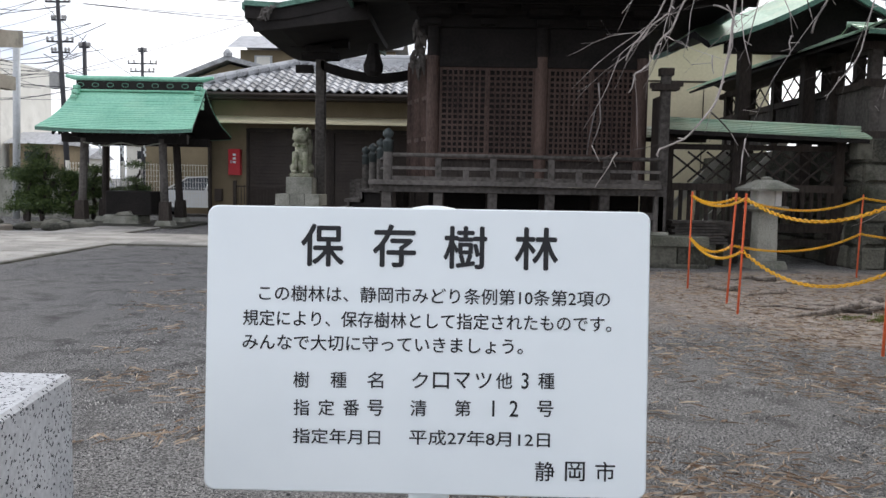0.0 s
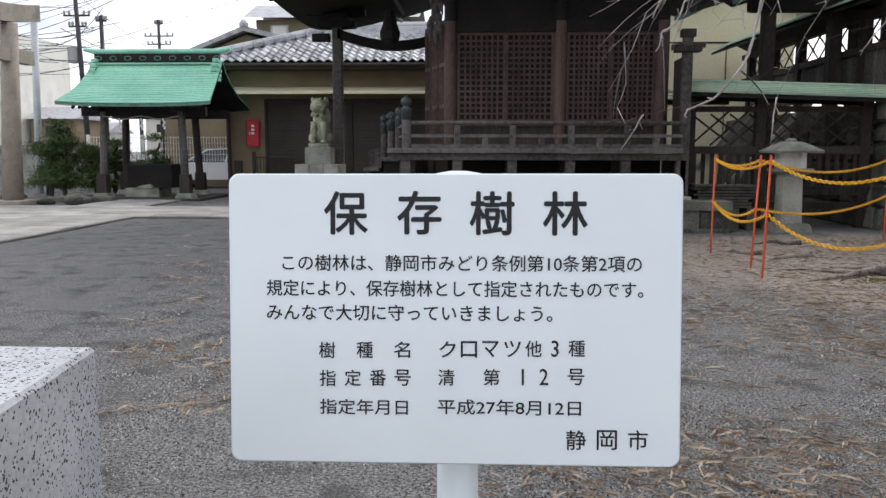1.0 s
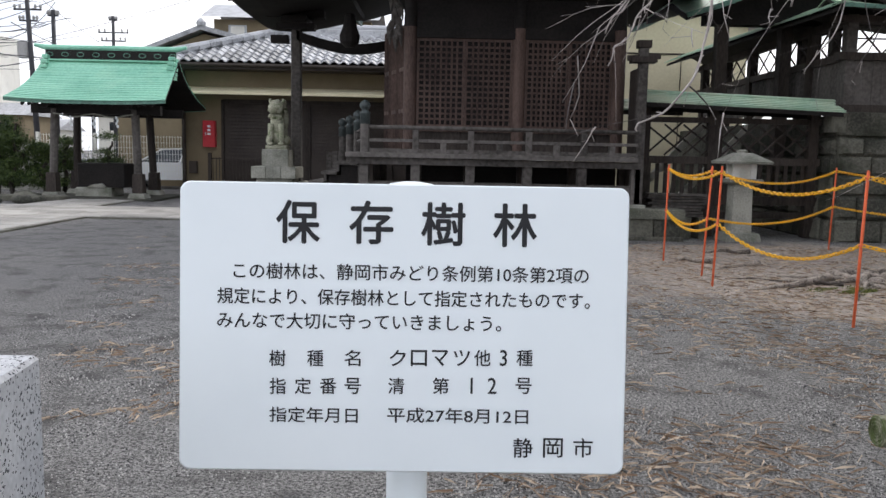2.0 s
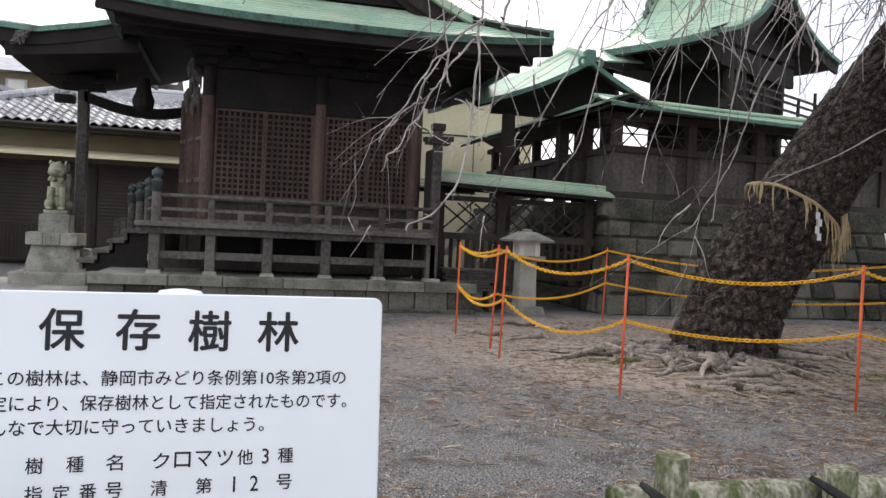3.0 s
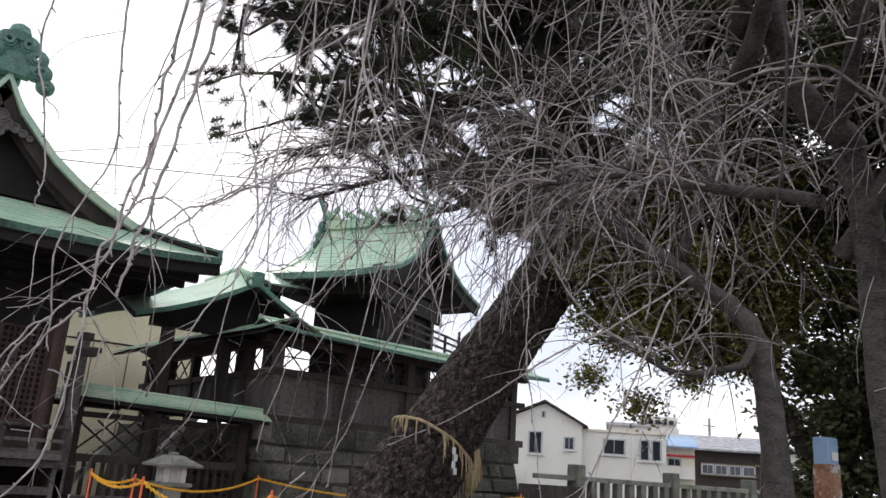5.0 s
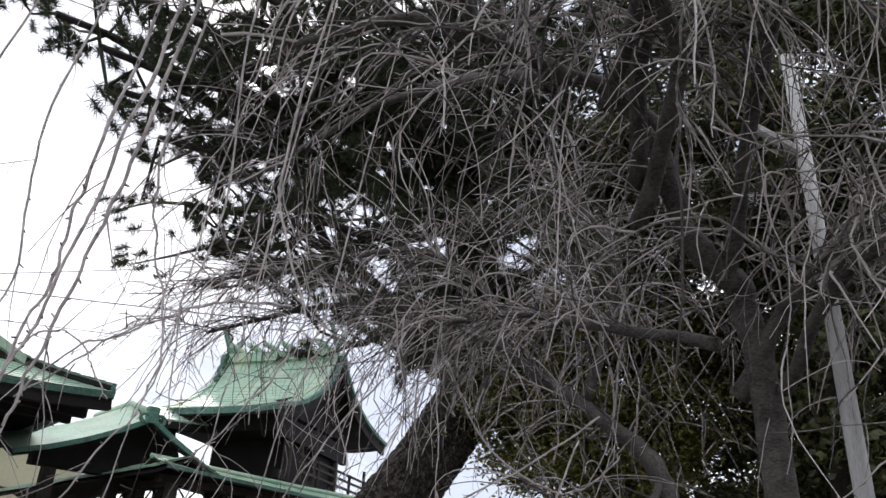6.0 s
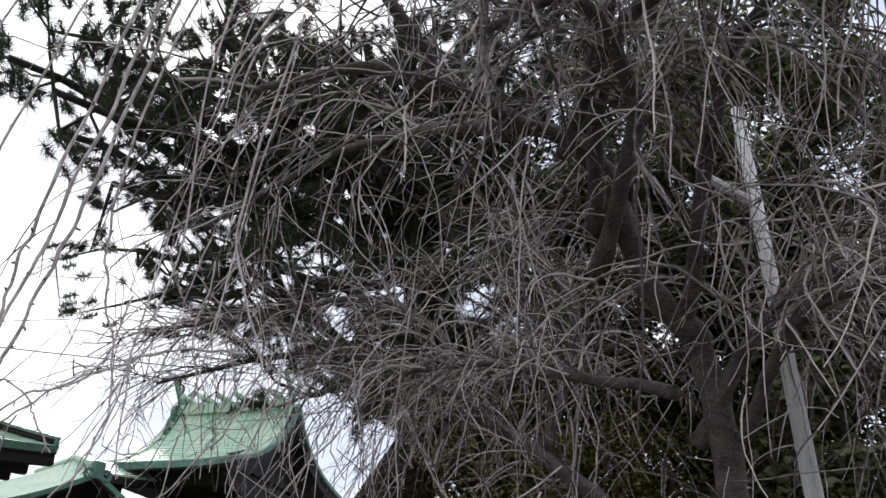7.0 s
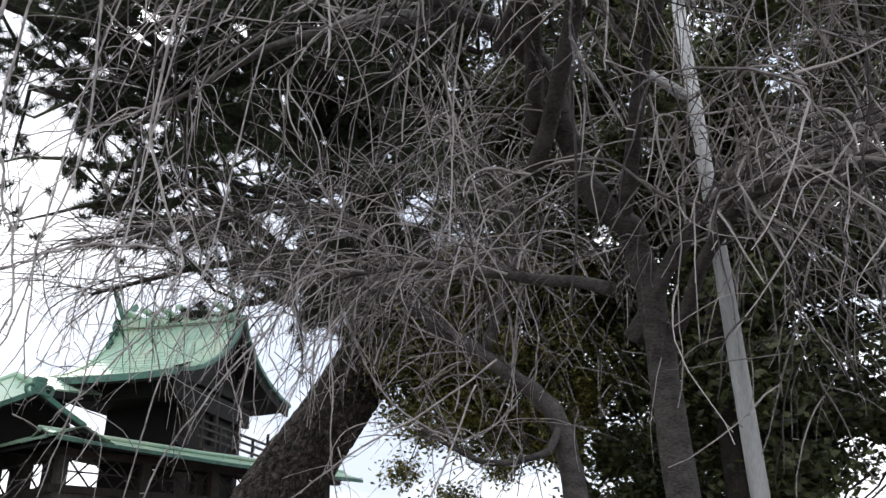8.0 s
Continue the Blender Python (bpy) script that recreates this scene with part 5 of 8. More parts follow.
def paving(x0, x1, y0, y1, w, d):
    y = y0
    while y < y1 - 0.1:
        dd = min(d * rnd.uniform(0.9, 1.1), y1 - y)
        x = x0 - rnd.uniform(0, w * 0.6)
        while x < x1 - 0.05:
            ww = w * rnd.uniform(0.8, 1.2)
            a, b = max(x, x0), min(x + ww, x1)
            if b - a > 0.12:
                part("paving_slab", Geo().box(a + 0.008, b - 0.008, y + 0.008, y + dd - 0.008, 0.0, 0.05 + rnd.uniform(-0.005, 0.006), 0.012), M_PAVE, pave)
            x += ww
        y += dd


paving(-18, -2.7, 16.5, 19.6, 1.3, 0.62)
paving(-10.4, -7.25, 11.0, 16.5, 0.8, 0.8)
paving(-10.2, -8.4, 19.6, 22.2, 0.9, 0.65)

# ---- hand-washing pavilion ----
pav = thing("washing_pavilion", (-9.7, 23.9, 0), "open timber hand-washing pavilion with a bright green copper roof", "pavilion")
M_COPPERB = material("bright_verdigris", (0.17, 0.42, 0.30), (0.30, 0.60, 0.45), 0.5, 0.9, 14.0, 0.12, per_object=0.1, island=0.08, blotch=(0.36, 0.6, 0.44), blotch_at=(0.55, 0.85))
TPROF = [(0, 4.1), (0.35, 3.72), (0.8, 3.36), (1.3, 3.04), (1.9, 2.74)]


def wash_slope(side):
    def place(u, v):
        half = 1.98 + 0.22 * v * v
        s = 1.9 * v
        return (-9.62 + (2 * u - 1) * half, 23.9 + side * s, curve_at(TPROF, s) + 0.06 * abs(2 * u - 1) ** 3 * v)
    return place


for side in (-1, 1):
    clad("roof_slope", M_COPPERB, pav, wash_slope(side), 18, 14, lift=0.022, split=4, seed=100 + side)
    part("soffit", Geo().sheet(8, 8, lambda u, v, s=side: tuple(Vector(wash_slope(s)(u, v * 0.99)) - Vector((0, 0, 0.03))), 0.06), M_BLACK, pav)
    part("eave_edge", Geo().sheet(10, 1, lambda u, v, s=side: tuple(Vector(wash_slope(s)(u, 1.0)) - Vector((0, 0, 0.005 + 0.09 * v))), 0.03, (0, -side, 0)), M_COPPERD, pav)
part("ridge_panel", Geo().box(-11.5, -7.74, 23.8, 24.0, 4.02, 4.3), M_BLACK, pav)
for x in np.arange(-11.4, -7.8, 0.45):
    part("ridge_fret", Geo().tube([(x + 0.03 + 0.1 * math.cos(a * 0.7), 23.79, 4.17 + 0.06 * math.sin(a * 0.7)) for a in range(10)], 0.014, 5), M_COPPERD, pav)
part("ridge_cap", Geo().tube([(-11.85, 23.9, 4.44), (-11.5, 23.9, 4.37), (-7.74, 23.9, 4.37), (-7.4, 23.9, 4.44)], [0.05, 0.085, 0.085, 0.05], 8), M_COPPERB, pav)
part("ridge_foot", Geo().box(-11.5, -7.74, 23.7, 24.1, 3.98, 4.03), M_COPPERB, pav)
for x in (-11.45, -7.78):
    g = Geo()
    for i, (w, z) in enumerate(((0.16, 4.15), (0.2, 4.0), (0.2, 3.86), (0.17, 3.72), (0.14, 3.6))):
        g.box(x - w / 2, x + w / 2, 23.62 - 0.06 * i, 23.95, z - 0.11, z, 0.02)
    part("ridge_end_ornament", g, M_COPPERB, pav)
for x, y, dx in ((-10.95, 22.85, 0.1), (-8.5, 22.85, -0.1), (-11.2, 24.95, 0.1), (-8.8, 24.95, -0.1)):
    part("post", Geo().tube([(x, y, 0.22), (x + dx, y + (0.08 if y < 24 else -0.08), 2.75)], 0.115, 10), M_WOODG if y < 24 else M_WOOD, pav)
    part("post_shoe", frustum(x, y, 0.15, 0.2, 0.135, 0.75), M_WOOD, pav)
    part("post_stone", frustum(x, y, 0.27, 0.0, 0.2, 0.2), M_STONEL, pav)
for y in (22.93, 24.87):
    part("beam", Geo().box(-11.5, -7.85, y - 0.09, y + 0.09, 2.42, 2.68), M_BLACK, pav)
for x in (-10.85, -8.6):
    part("cross_beam", Geo().box(x - 0.09, x + 0.09, 22.3, 25.5, 2.55, 2.8), M_BLACK, pav)
for i in range(20):
    x = -11.4 + i * 0.187
    part("rafter", Geo().bar((x, 22.15, 2.62), (x, 23.9, 3.75), 0.05, 0.07), M_BLACK, pav)
part("straw_rope", Geo().tube([(-10.85 + 2.25 * k / 10, 22.8, 2.42 - 0.1 * math.sin(math.pi * k / 5) ** 2) for k in range(11)], 0.022, 6), M_STONEL, pav, "pale straw rope")
for x, h in ((-10.4, 0.3), (-9.75, 0.35), (-9.1, 0.32)):
    g = Geo()
    for k in range(4):
        g.box(x + 0.03 * (k % 2), x + 0.06 + 0.03 * (k % 2), 22.78, 22.784, 2.36 - h * (k + 1) / 4, 2.36 - h * k / 4)
    part("paper_streamer", g, M_SIGN, pav, "white folded paper streamer")
part("paved_floor", Geo().box(-11.7, -7.9, 22.3, 25.5, 0.0, 0.06), M_STONE, pav)
basin = thing("water_basin", (-9.8, 23.8, 0.06), "dark stone water basin on a pale stone block", "basin")
g = Geo().box(-10.5, -9.12, 23.4, 24.2, 0.33, 1.03, 0.03).box(-10.38, -9.24, 23.52, 24.08, 0.9, 1.02)
part("tank", g, M_BLACK, basin)
part("plinth", Geo().box(-10.55, -9.5, 23.3, 24.3, 0.055, 0.32, 0.04).prism([(-10.2, 0.32), (-9.65, 0.32), (-9.75, 0.44), (-10.05, 0.4)], "y", 23.28, 23.4), M_STONEL, basin)

# ---- brown store building with a tiled roof ----
store = thing("store_building", (-3.0, 27, 0), "single-storey tan plastered building with brown shutters and grey tiled roof", "building")
for x0, x1, y0, y1, z0 in ((-8.2, -6.98, 26.0, 26.2, 0), (-6.98, 3.0, 26.0, 26.2, 3.12), (-8.2, -8.0, 26.2, 31.0, 0), (2.8, 3.0, 26.2, 31.0, 0), (-8.0, 2.8, 30.8, 31.0, 0)):
    part("wall", Geo().box(x0, x1, y0, y1, z0, 4.2), M_PLASTER, store)
part("corner_board", Geo().box(-8.24, -8.12, 25.95, 26.06, 0.0, 4.15), M_SHUTTER, store)
for x0, x1 in ((-6.9, -4.25), (-4.1, -1.6), (-1.45, 1.0)):
    sh = part("shutter", Geo().box(x0, x1, 26.06, 26.12, 0.05, 3.0), M_SHUTTER, store)
    for k in range(26):
        z = 0.12 + k * 0.11
        part("shutter_slat", Geo().add([(x0 + 0.03, 26.03, z), (x1 - 0.03, 26.03, z), (x1 - 0.03, 26.055, z + 0.1), (x0 + 0.03, 26.055, z + 0.1), (x0 + 0.03, 26.058, z), (x1 - 0.03, 26.058, z)],
                                         [(0, 1, 2, 3), (4, 5, 1, 0)]), M_SHUTTER, sh)
    part("shutter_frame", Geo().box(x0 - 0.08, x0, 25.98, 26.1, 0.0, 3.1).box(x1, x1 + 0.08, 25.98, 26.1, 0.0, 3.1).box(x0, x1, 25.98, 26.1, 3.0, 3.12), M_WOOD, store)
part("awning", Geo().add([(-8.1, 25.25, 3.28), (3.0, 25.25, 3.28), (3.0, 26.0, 3.5), (-8.1, 26.0, 3.5), (-8.1, 25.25, 3.22), (3.0, 25.25, 3.22), (3.0, 26.0, 3.44), (-8.1, 26.0, 3.44)],
                         [(0, 1, 2, 3), (7, 6, 5, 4), (4, 5, 1, 0), (7, 4, 0, 3), (5, 6, 2, 1)]), M_CREAM, store, "thin cream metal awning")
part("eave_board", Geo().box(-8.9, 3.3, 25.25, 26.0, 4.0, 4.08), M_SHUTTER, store)
part("gutter", Geo().tube([(-8.9, 25.2, 4.12), (3.3, 25.2, 4.12)], 0.06, 8), M_SHUTTER, store)
part("downpipe", Geo().tube([(-8.15, 25.3, 4.05), (-8.15, 25.9, 3.8), (-8.15, 25.92, 0.1)], 0.04, 8), M_SHUTTER, store)
g, R0 = Geo(), random.Random(3)
E0, E1 = 25.2, 28.6
rows, cols = 10, 42
for j in range(rows):
    for i in range(cols):
        y0, y1 = E0 + (E1 - E0) * j / rows, E0 + (E1 - E0) * (j + 1.12) / rows
        z0, z1 = 4.2 + 1.35 * j / rows + 0.05, 4.2 + 1.35 * (j + 1.12) / rows + 0.005
        x0 = -8.9 + i * 0.292
        if x0 < -8.95 + max(0, (y0 - E0 - 0.15)) * 1.02:
            continue
        w, k = 0.3, 7
        top = [(x0 + w * t / k, 0.04 * math.sin(2 * math.pi * (t / k) - 0.7) + 0.02) for t in range(k + 1)]
        b = len(g.v)
        g.v += [(x, y0, z0 + h) for x, h in top] + [(x, y1, z1 + h) for x, h in top] + [(x, y0, z0 + h - 0.035) for x, h in top]
        g.f += [(b + t, b + t + 1, b + k + 2 + t, b + k + 1 + t) for t in range(k)] + [(b + 2 * k + 2 + t, b + 2 * k + 3 + t, b + t + 1, b + t) for t in range(k)]
tagged(part("roof_tiles", g, M_TILE, store, "wavy silver-grey pantiles"), kind="stuff")
part("roof_deck", Geo().add([(-8.85, 25.25, 4.12), (3.3, 25.25, 4.12), (3.3, 28.6, 5.5), (-5.4, 28.6, 5.5), (-8.85, 32, 4.12), (3.3, 32, 4.12)], [(0, 1, 2, 3), (3, 2, 5, 4), (0, 3, 4), (0, 4, 5, 1)]), M_SHUTTER, store)
for k in range(12):
    a, b = k / 12, (k + 1.1) / 12
    part("hip_tile", Geo().tube([(-8.95 + 3.45 * a, 25.15 + 3.4 * a, 4.32 + 1.35 * a), (-8.95 + 3.45 * b, 25.15 + 3.4 * b, 4.35 + 1.35 * b)], [0.16, 0.13], 8), M_TILE, store)
part("main_ridge", Geo().box(-5.6, 3.3, 28.48, 28.75, 5.5, 5.78, 0.03).tube([(-5.7, 28.6, 5.84), (3.3, 28.6, 5.84)], 0.11, 8), M_TILE, store)
part("hip_end", Geo().box(-9.08, -8.86, 25.0, 25.25, 4.2, 4.52, 0.04), M_TILE, store)
hyd = thing("fire_hose_box", (-7.32, 25.95, 1.58), "red enamelled fire hose box on the plastered wall", "fire box")
part("case", Geo().box(-7.53, -7.13, 25.8, 26.0, 1.58, 2.42, 0.015), M_RED, hyd)
part("door", Geo().box(-7.5, -7.16, 25.785, 25.8, 1.62, 2.38), M_RED, hyd)
g = Geo()
for k in range(3):
    g.box(-7.37, -7.27, 25.778, 25.784, 2.2 - 0.12 * k, 2.27 - 0.12 * k)
part("label_marks", g, M_SIGN, hyd)
part("latch", Geo().box(-7.44, -7.41, 25.76, 25.785, 1.95, 2.05), M_STEELP, hyd)
gate2 = thing("folding_gate", (-6.3, 25.6, 0), "low dark folding metal gate before the shutters", "gate")
for k in range(22):
    x = -7.15 + k * 0.105
    part("bar", Geo().tube([(x, 25.6, 0.05), (x, 25.6, 1.25)], 0.012, 5), M_SHUTTER, gate2)
for z in (0.15, 1.2):
    part("rail", Geo().box(-7.2, -4.8, 25.585, 25.615, z, z + 0.04), M_SHUTTER, gate2)
part("gate_post", Geo().box(-7.3, -7.2, 25.55, 25.65, 0, 1.4), M_SHUTTER, gate2)
fen = thing("board_fence", (-2.2, 24.5, 0), "short weathered board fence beside the steps", "fence")
for k in range(8):
    part("board", Geo().box(-3.3 + k * 0.17, -3.15 + k * 0.17, 23.98, 24.02, 0.0, 1.5 + 0.02 * (k % 3)), M_WOODG, fen)
meter = thing("meter_box", (-8.0, 25.95, 0.75), "small black meter box on the wall", "box")
part("case", Geo().box(-8.0, -7.75, 25.85, 26.0, 0.72, 1.12, 0.01), M_SHUTTER, meter)

# upper house behind the store
uph = thing("upper_house", (-6.0, 36, 0), "two-storey house with a grey roof behind the store", "house")
part("wall", Geo().box(-9.95, -3.0, 36.0, 40, 0, 7.25), M_PLASTER, uph)
part("roof", Geo().prism([(35.4, 7.25), (37.8, 8.2), (40.8, 7.25), (37.8, 8.0)], "x", -10.4, -2.6), M_TILE, uph)
win = part("window", Geo().box(-9.3, -8.5, 35.95, 36.0, 6.4, 7.0), M_STEELP, uph)
part("louvre", Geo().box(-9.2, -8.6, 35.93, 35.95, 6.46, 6.95), M_WHITEW, win)
side = thing("gabled_house", (-11.0, 33, 0), "tan house with a tiled gable roof", "house")
part("wall", Geo().prism([(-12.9, 0), (-6.6, 0), (-6.6, 5.4), (-9.4, 6.1), (-12.9, 4.7)], "y", 32.5, 36), M_PLASTER, side)
part("roof", Geo().prism([(-13.5, 4.75), (-9.4, 6.4), (-5.9, 5.5), (-5.9, 5.35), (-9.4, 6.2), (-13.5, 4.6)], "y", 32.1, 36.4), M_TILE, side)
part("finial", Geo().lathe(-9.4, 32.2, [(0.18, 6.35), (0.2, 6.5), (0.08, 6.65)], 8), M_TILE, side)

# cream building behind the hall
cream = thing("cream_building", (8, 27, 0), "large cream-sided building behind the shrine", "building")
part("wall", Geo().prism([(4.6, 0), (9.9, 0), (9.9, 5.75), (8.0, 6.3), (4.6, 5.75)], "y", 26.0, 34), M_CREAM, cream)
part("roof", Geo().prism([(4.3, 5.85), (8.0, 6.55), (10.3, 5.85), (10.3, 5.7), (8.0, 6.35), (4.3, 5.7)], "y", 25.7, 34.3), M_STEELP, cream)
for x in (5.6, 6.7, 7.8, 8.9):
    part("panel_joint", Geo().box(x - 0.012, x + 0.012, 25.985, 26.0, 0, 4.8), M_SHUTTER, cream)
part("band", Geo().box(4.6, 9.9, 25.98, 26.0, 4.82, 4.87), M_SHUTTER, cream)
st = thing("metal_stair", (6.6, 20, 0), "white metal stair rail beyond the screen", "stair")
for dx in (0, 1.15):
    part("stringer", Geo().bar((4.9 + dx, 19.6, 0.6), (6.9 + dx, 19.6, 2.75), 0.06, 0.16), M_WHITEW, st)

# ---- cars, mesh fence ----
M_CARW = material("white_car_paint", (0.72, 0.73, 0.75), (0.78, 0.79, 0.8), 0.25, 1.0, 8.0, 0.0, spec=0.5)
M_CARD = material("grey_car_paint", (0.08, 0.08, 0.09), (0.12, 0.12, 0.13), 0.3, 1.0, 8.0, 0.0, spec=0.5)
M_GLASS = material("dark_glass", (0.02, 0.025, 0.03), (0.035, 0.04, 0.045), 0.08, 1.0, 8.0, 0.0, spec=0.6)
M_TYRE = material("tyre_rubber", (0.015, 0.015, 0.015), (0.03, 0.03, 0.03), 0.9, 3.0, 30.0, 0.2)


def car(x, y, paint, label):
    """A parked small car, seen from its side."""
    ob = thing("parked_car", (x, y, 0), label, "car", "parked cars")
    part("body", Geo().prism([(x - 2.0, 0.35), (x + 1.9, 0.35), (x + 1.95, 0.85), (x + 1.75, 1.0), (x - 0.9, 1.0), (x - 1.85, 0.86), (x - 2.02, 0.65)], "y", y - 0.8, y + 0.8), paint, ob)
    cab = Geo()
    lo, hi = [(x - 1.1, 1.0), (x + 1.8, 1.0)], [(x - 0.3, 1.5), (x + 1.3, 1.52)]
    cab.add([(lo[0][0], y - 0.78, 1.0), (lo[1][0], y - 0.78, 1.0), (lo[1][0], y + 0.78, 1.0), (lo[0][0], y + 0.78, 1.0), (hi[0][0], y - 0.6, 1.48), (hi[1][0], y - 0.6, 1.5), (hi[1][0], y + 0.6, 1.5), (hi[0][0], y + 0.6, 1.48)],
            [(0, 1, 5, 4), (1, 2, 6, 5), (2, 3, 7, 6), (3, 0, 4, 7)])
    part("window", cab, M_GLASS, ob)
    part("roof", Geo().sheet(4, 4, lambda u, v: (x - 0.36 + 1.72 * u, y - 0.64 + 1.28 * v, 1.49 + 0.05 * math.sin(math.pi * u)), 0.05), paint, ob)
    for px_ in (-1.1, 0.45, 1.75):
        part("pillar", Geo().bar((x + px_, y - 0.79, 1.0), (x + px_ * 0.55 + 0.35, y - 0.6, 1.5), 0.08, 0.05), paint, ob)
    for wx in (-1.25, 1.2):
        for wy in (-0.78, 0.62):
            tyre = part("tyre", Geo().tube([(x + wx, y + wy - 0.02, 0.3), (x + wx, y + wy + 0.18, 0.3)], 0.3, 18), M_TYRE, ob)
            part("rim", Geo().tube([(x + wx, y + wy - 0.035, 0.3), (x + wx, y + wy - 0.01, 0.3)], 0.18, 14), M_STEELP, tyre)
    return ob


car(-10.0, 30.6, M_CARW, "white parked hatchback behind the mesh fence")
car(-15.6, 31.2, M_CARD, "dark grey parked car behind the mesh fence")
mesh_fence = thing("mesh_fence", (-10, 28.2, 0), "white welded mesh fence with square posts", "fence")
for x in (-14, -12, -10, -8.4):
    part("post", Geo().box(x - 0.05, x + 0.05, 28.15, 28.25, 0, 2.0), M_WHITEW, mesh_fence)
g = Geo()
for k in range(57):
    g.box(-14 + k * 0.1, -13.988 + k * 0.1, 28.19, 28.2, 0.5, 1.95)
for k in range(8):
    g.box(-14, -8.4, 28.2, 28.21, 0.5 + k * 0.2, 0.512 + k * 0.2)
tagged(part("mesh_wires", g, M_WHITEW, mesh_fence), kind="stuff")

# ---- shrine gate pillar, pale wall and stones by the approach ----
M_TORII = material("tan_concrete", (0.22, 0.185, 0.15), (0.42, 0.37, 0.31), 0.9, 2.0, 40.0, 0.3, blotch=(0.16, 0.14, 0.12), blotch_at=(0.52, 0.75), blotch_scale=2.0)
torii = thing("stone_gate", (-11.98, 20.0, 0), "tall pale stone shrine gate", "gate")
for y in (20.0, 14.8):
    part("pillar", Geo().tube([(-11.98, y, 0.15), (-11.8, y, 4.6)], [0.25, 0.2], 20), M_TORII, torii, smooth=True)
    part("pillar_base", Geo().box(-12.38, -11.58, y - 0.4, y + 0.4, 0, 0.16, 0.03), M_TORII, torii)
part("tie_beam", Geo().box(-11.95, -11.7, 13.9, 20.9, 3.65, 4.0), M_TORII, torii)
lintel = []
for k in range(12):
    a, b = k / 12, (k + 1) / 12
    za, zb = 4.55 + 0.3 * abs(2 * a - 1) ** 2.5, 4.55 + 0.3 * abs(2 * b - 1) ** 2.5
    lintel.append((a, za))
lintel.append((1.0, 4.85))
part("lintel", Geo().prism([(13.5 + 7.8 * a, z - 0.02) for a, z in lintel] + [(13.5 + 7.8 * a, z + 0.42) for a, z in reversed(lintel)], "x", -12.12, -11.7), M_TORII, torii)
lowwall = thing("low_wall", (-15, 27.5, 0), "low pale precinct wall of stone", "wall", kind="structure")
part("panel", Geo().box(-22, -12.6, 27.3, 27.5, 0.0, 1.5), M_STONEL, lowwall)
part("coping", Geo().box(-22, -12.6, 27.22, 27.58, 1.5, 1.62), M_STONEL, lowwall)
rnd = random.Random(9)
for i in range(16):
    x, y = -12.4 + rnd.uniform(-1.2, 2.2), 21.6 + rnd.uniform(-1.0, 1.6)
    r = rnd.uniform(0.12, 0.4)
    g = Geo()
    blob(g, (x, y, r * 0.25), (r, r * 0.8, r * 0.5), 100 + i, 10, 7, 0.3)
    solid("garden_stone", g, M_STONE, "low dark garden stone beside the paving", "stone", "garden stones", smooth=True, at=(x, y, 0))
slab = Geo().box(-11.9, -10.1, 21.5, 22.0, 0.0, 0.16, 0.03)
solid("stone_kerb", slab, M_STONE, "long low dark kerb stone by the pavilion", "kerb")

# ---- steel pole, utility poles and cables ----
sp = thing("steel_pole", (-14.65, 26.0, 0), "tall grey galvanised steel pole", "pole")
part("shaft", Geo().tube([(-14.65, 26.0, 0), (-14.5, 26.0, 5.8)], 0.115, 14), M_STEELP, sp, smooth=True)


def utility_pole(x, y, h, lean, arms, group="utility poles"):
    ob = thing("utility_pole", (x, y, 0), "concrete utility pole with crossarms and cables", "utility pole", group)
    part("shaft", Geo().tube([(x, y, 0), (x + lean, y, h)], [0.17, 0.11], 12), M_WIRE, ob, smooth=True)
    for z, w in arms:
        cx = x + lean * z / h
        part("crossarm", Geo().box(cx - w, cx + w, y - 0.06, y + 0.06, z - 0.045, z + 0.045), M_WIRE, ob)
        for k in (-1, -0.6, 0.6, 1):
            part("insulator", Geo().lathe(cx + w * k * 0.95, y, [(0.05, z + 0.06), (0.09, z + 0.16), (0.05, z + 0.28)], 8), M_POLE, ob)
    part("transformer", Geo().lathe(x + lean * 0.6 - 0.4, y, [(0.05, h * 0.6 - 0.5), (0.3, h * 0.6 - 0.45), (0.3, h * 0.6 + 0.4), (0.1, h * 0.6 + 0.5)], 12), M_POLE, ob)
    return ob


utility_pole(-22.3, 45, 11.4, -0.45, ((11.2, 0.7), (10.2, 0.4), (9.0, 0.75), (8.4, 0.5)))
utility_pole(-21.55, 45.6, 9.1, 0, ((8.8, 0.3),))
utility_pole(-24.0, 60, 11.2, 0, ((10.9, 0.3), (10.0, 1.1), (9.4, 0.9), (8.8, 0.7)))
utility_pole(-26.5, 62, 8.4, 0, ((7.9, 0.5), (6.6, 0.5)))
rnd = random.Random(23)
for k in range(46):
    y0, y1 = rnd.choice(((45, 60), (44, 46), (45, 30), (50, 61))) 
    xa, xb = -22.8 + rnd.uniform(-1.5, 1.5), rnd.choice((-48, -40, -44, -36, -21.6, 12, 20))
    za, zb = rnd.choice((12.2, 11, 9.4, 8.3, 7.2, 6.4)), rnd.choice((10.5, 9.6, 8.6, 7.6, 6.8))
    if xb > 0:
        zb += 4
    g = Geo().tube([Vector((xa, y0, za)).lerp(Vector((xb, y1, zb)), i / 10) - Vector((0, 0, 4 * 0.6 * (i / 10) * (1 - i / 10))) for i in range(11)], rnd.choice((0.014, 0.018, 0.026)), 4)
    solid("overhead_cable", g, M_WIRE, "thin dark overhead cable between utility poles", "cable", "overhead cables", at=(xa, y0, za))
g = Geo().tube([(-19, 44, 10.9), (-10, 34, 10.4), (0, 26, 9.8)], 0.016, 4)
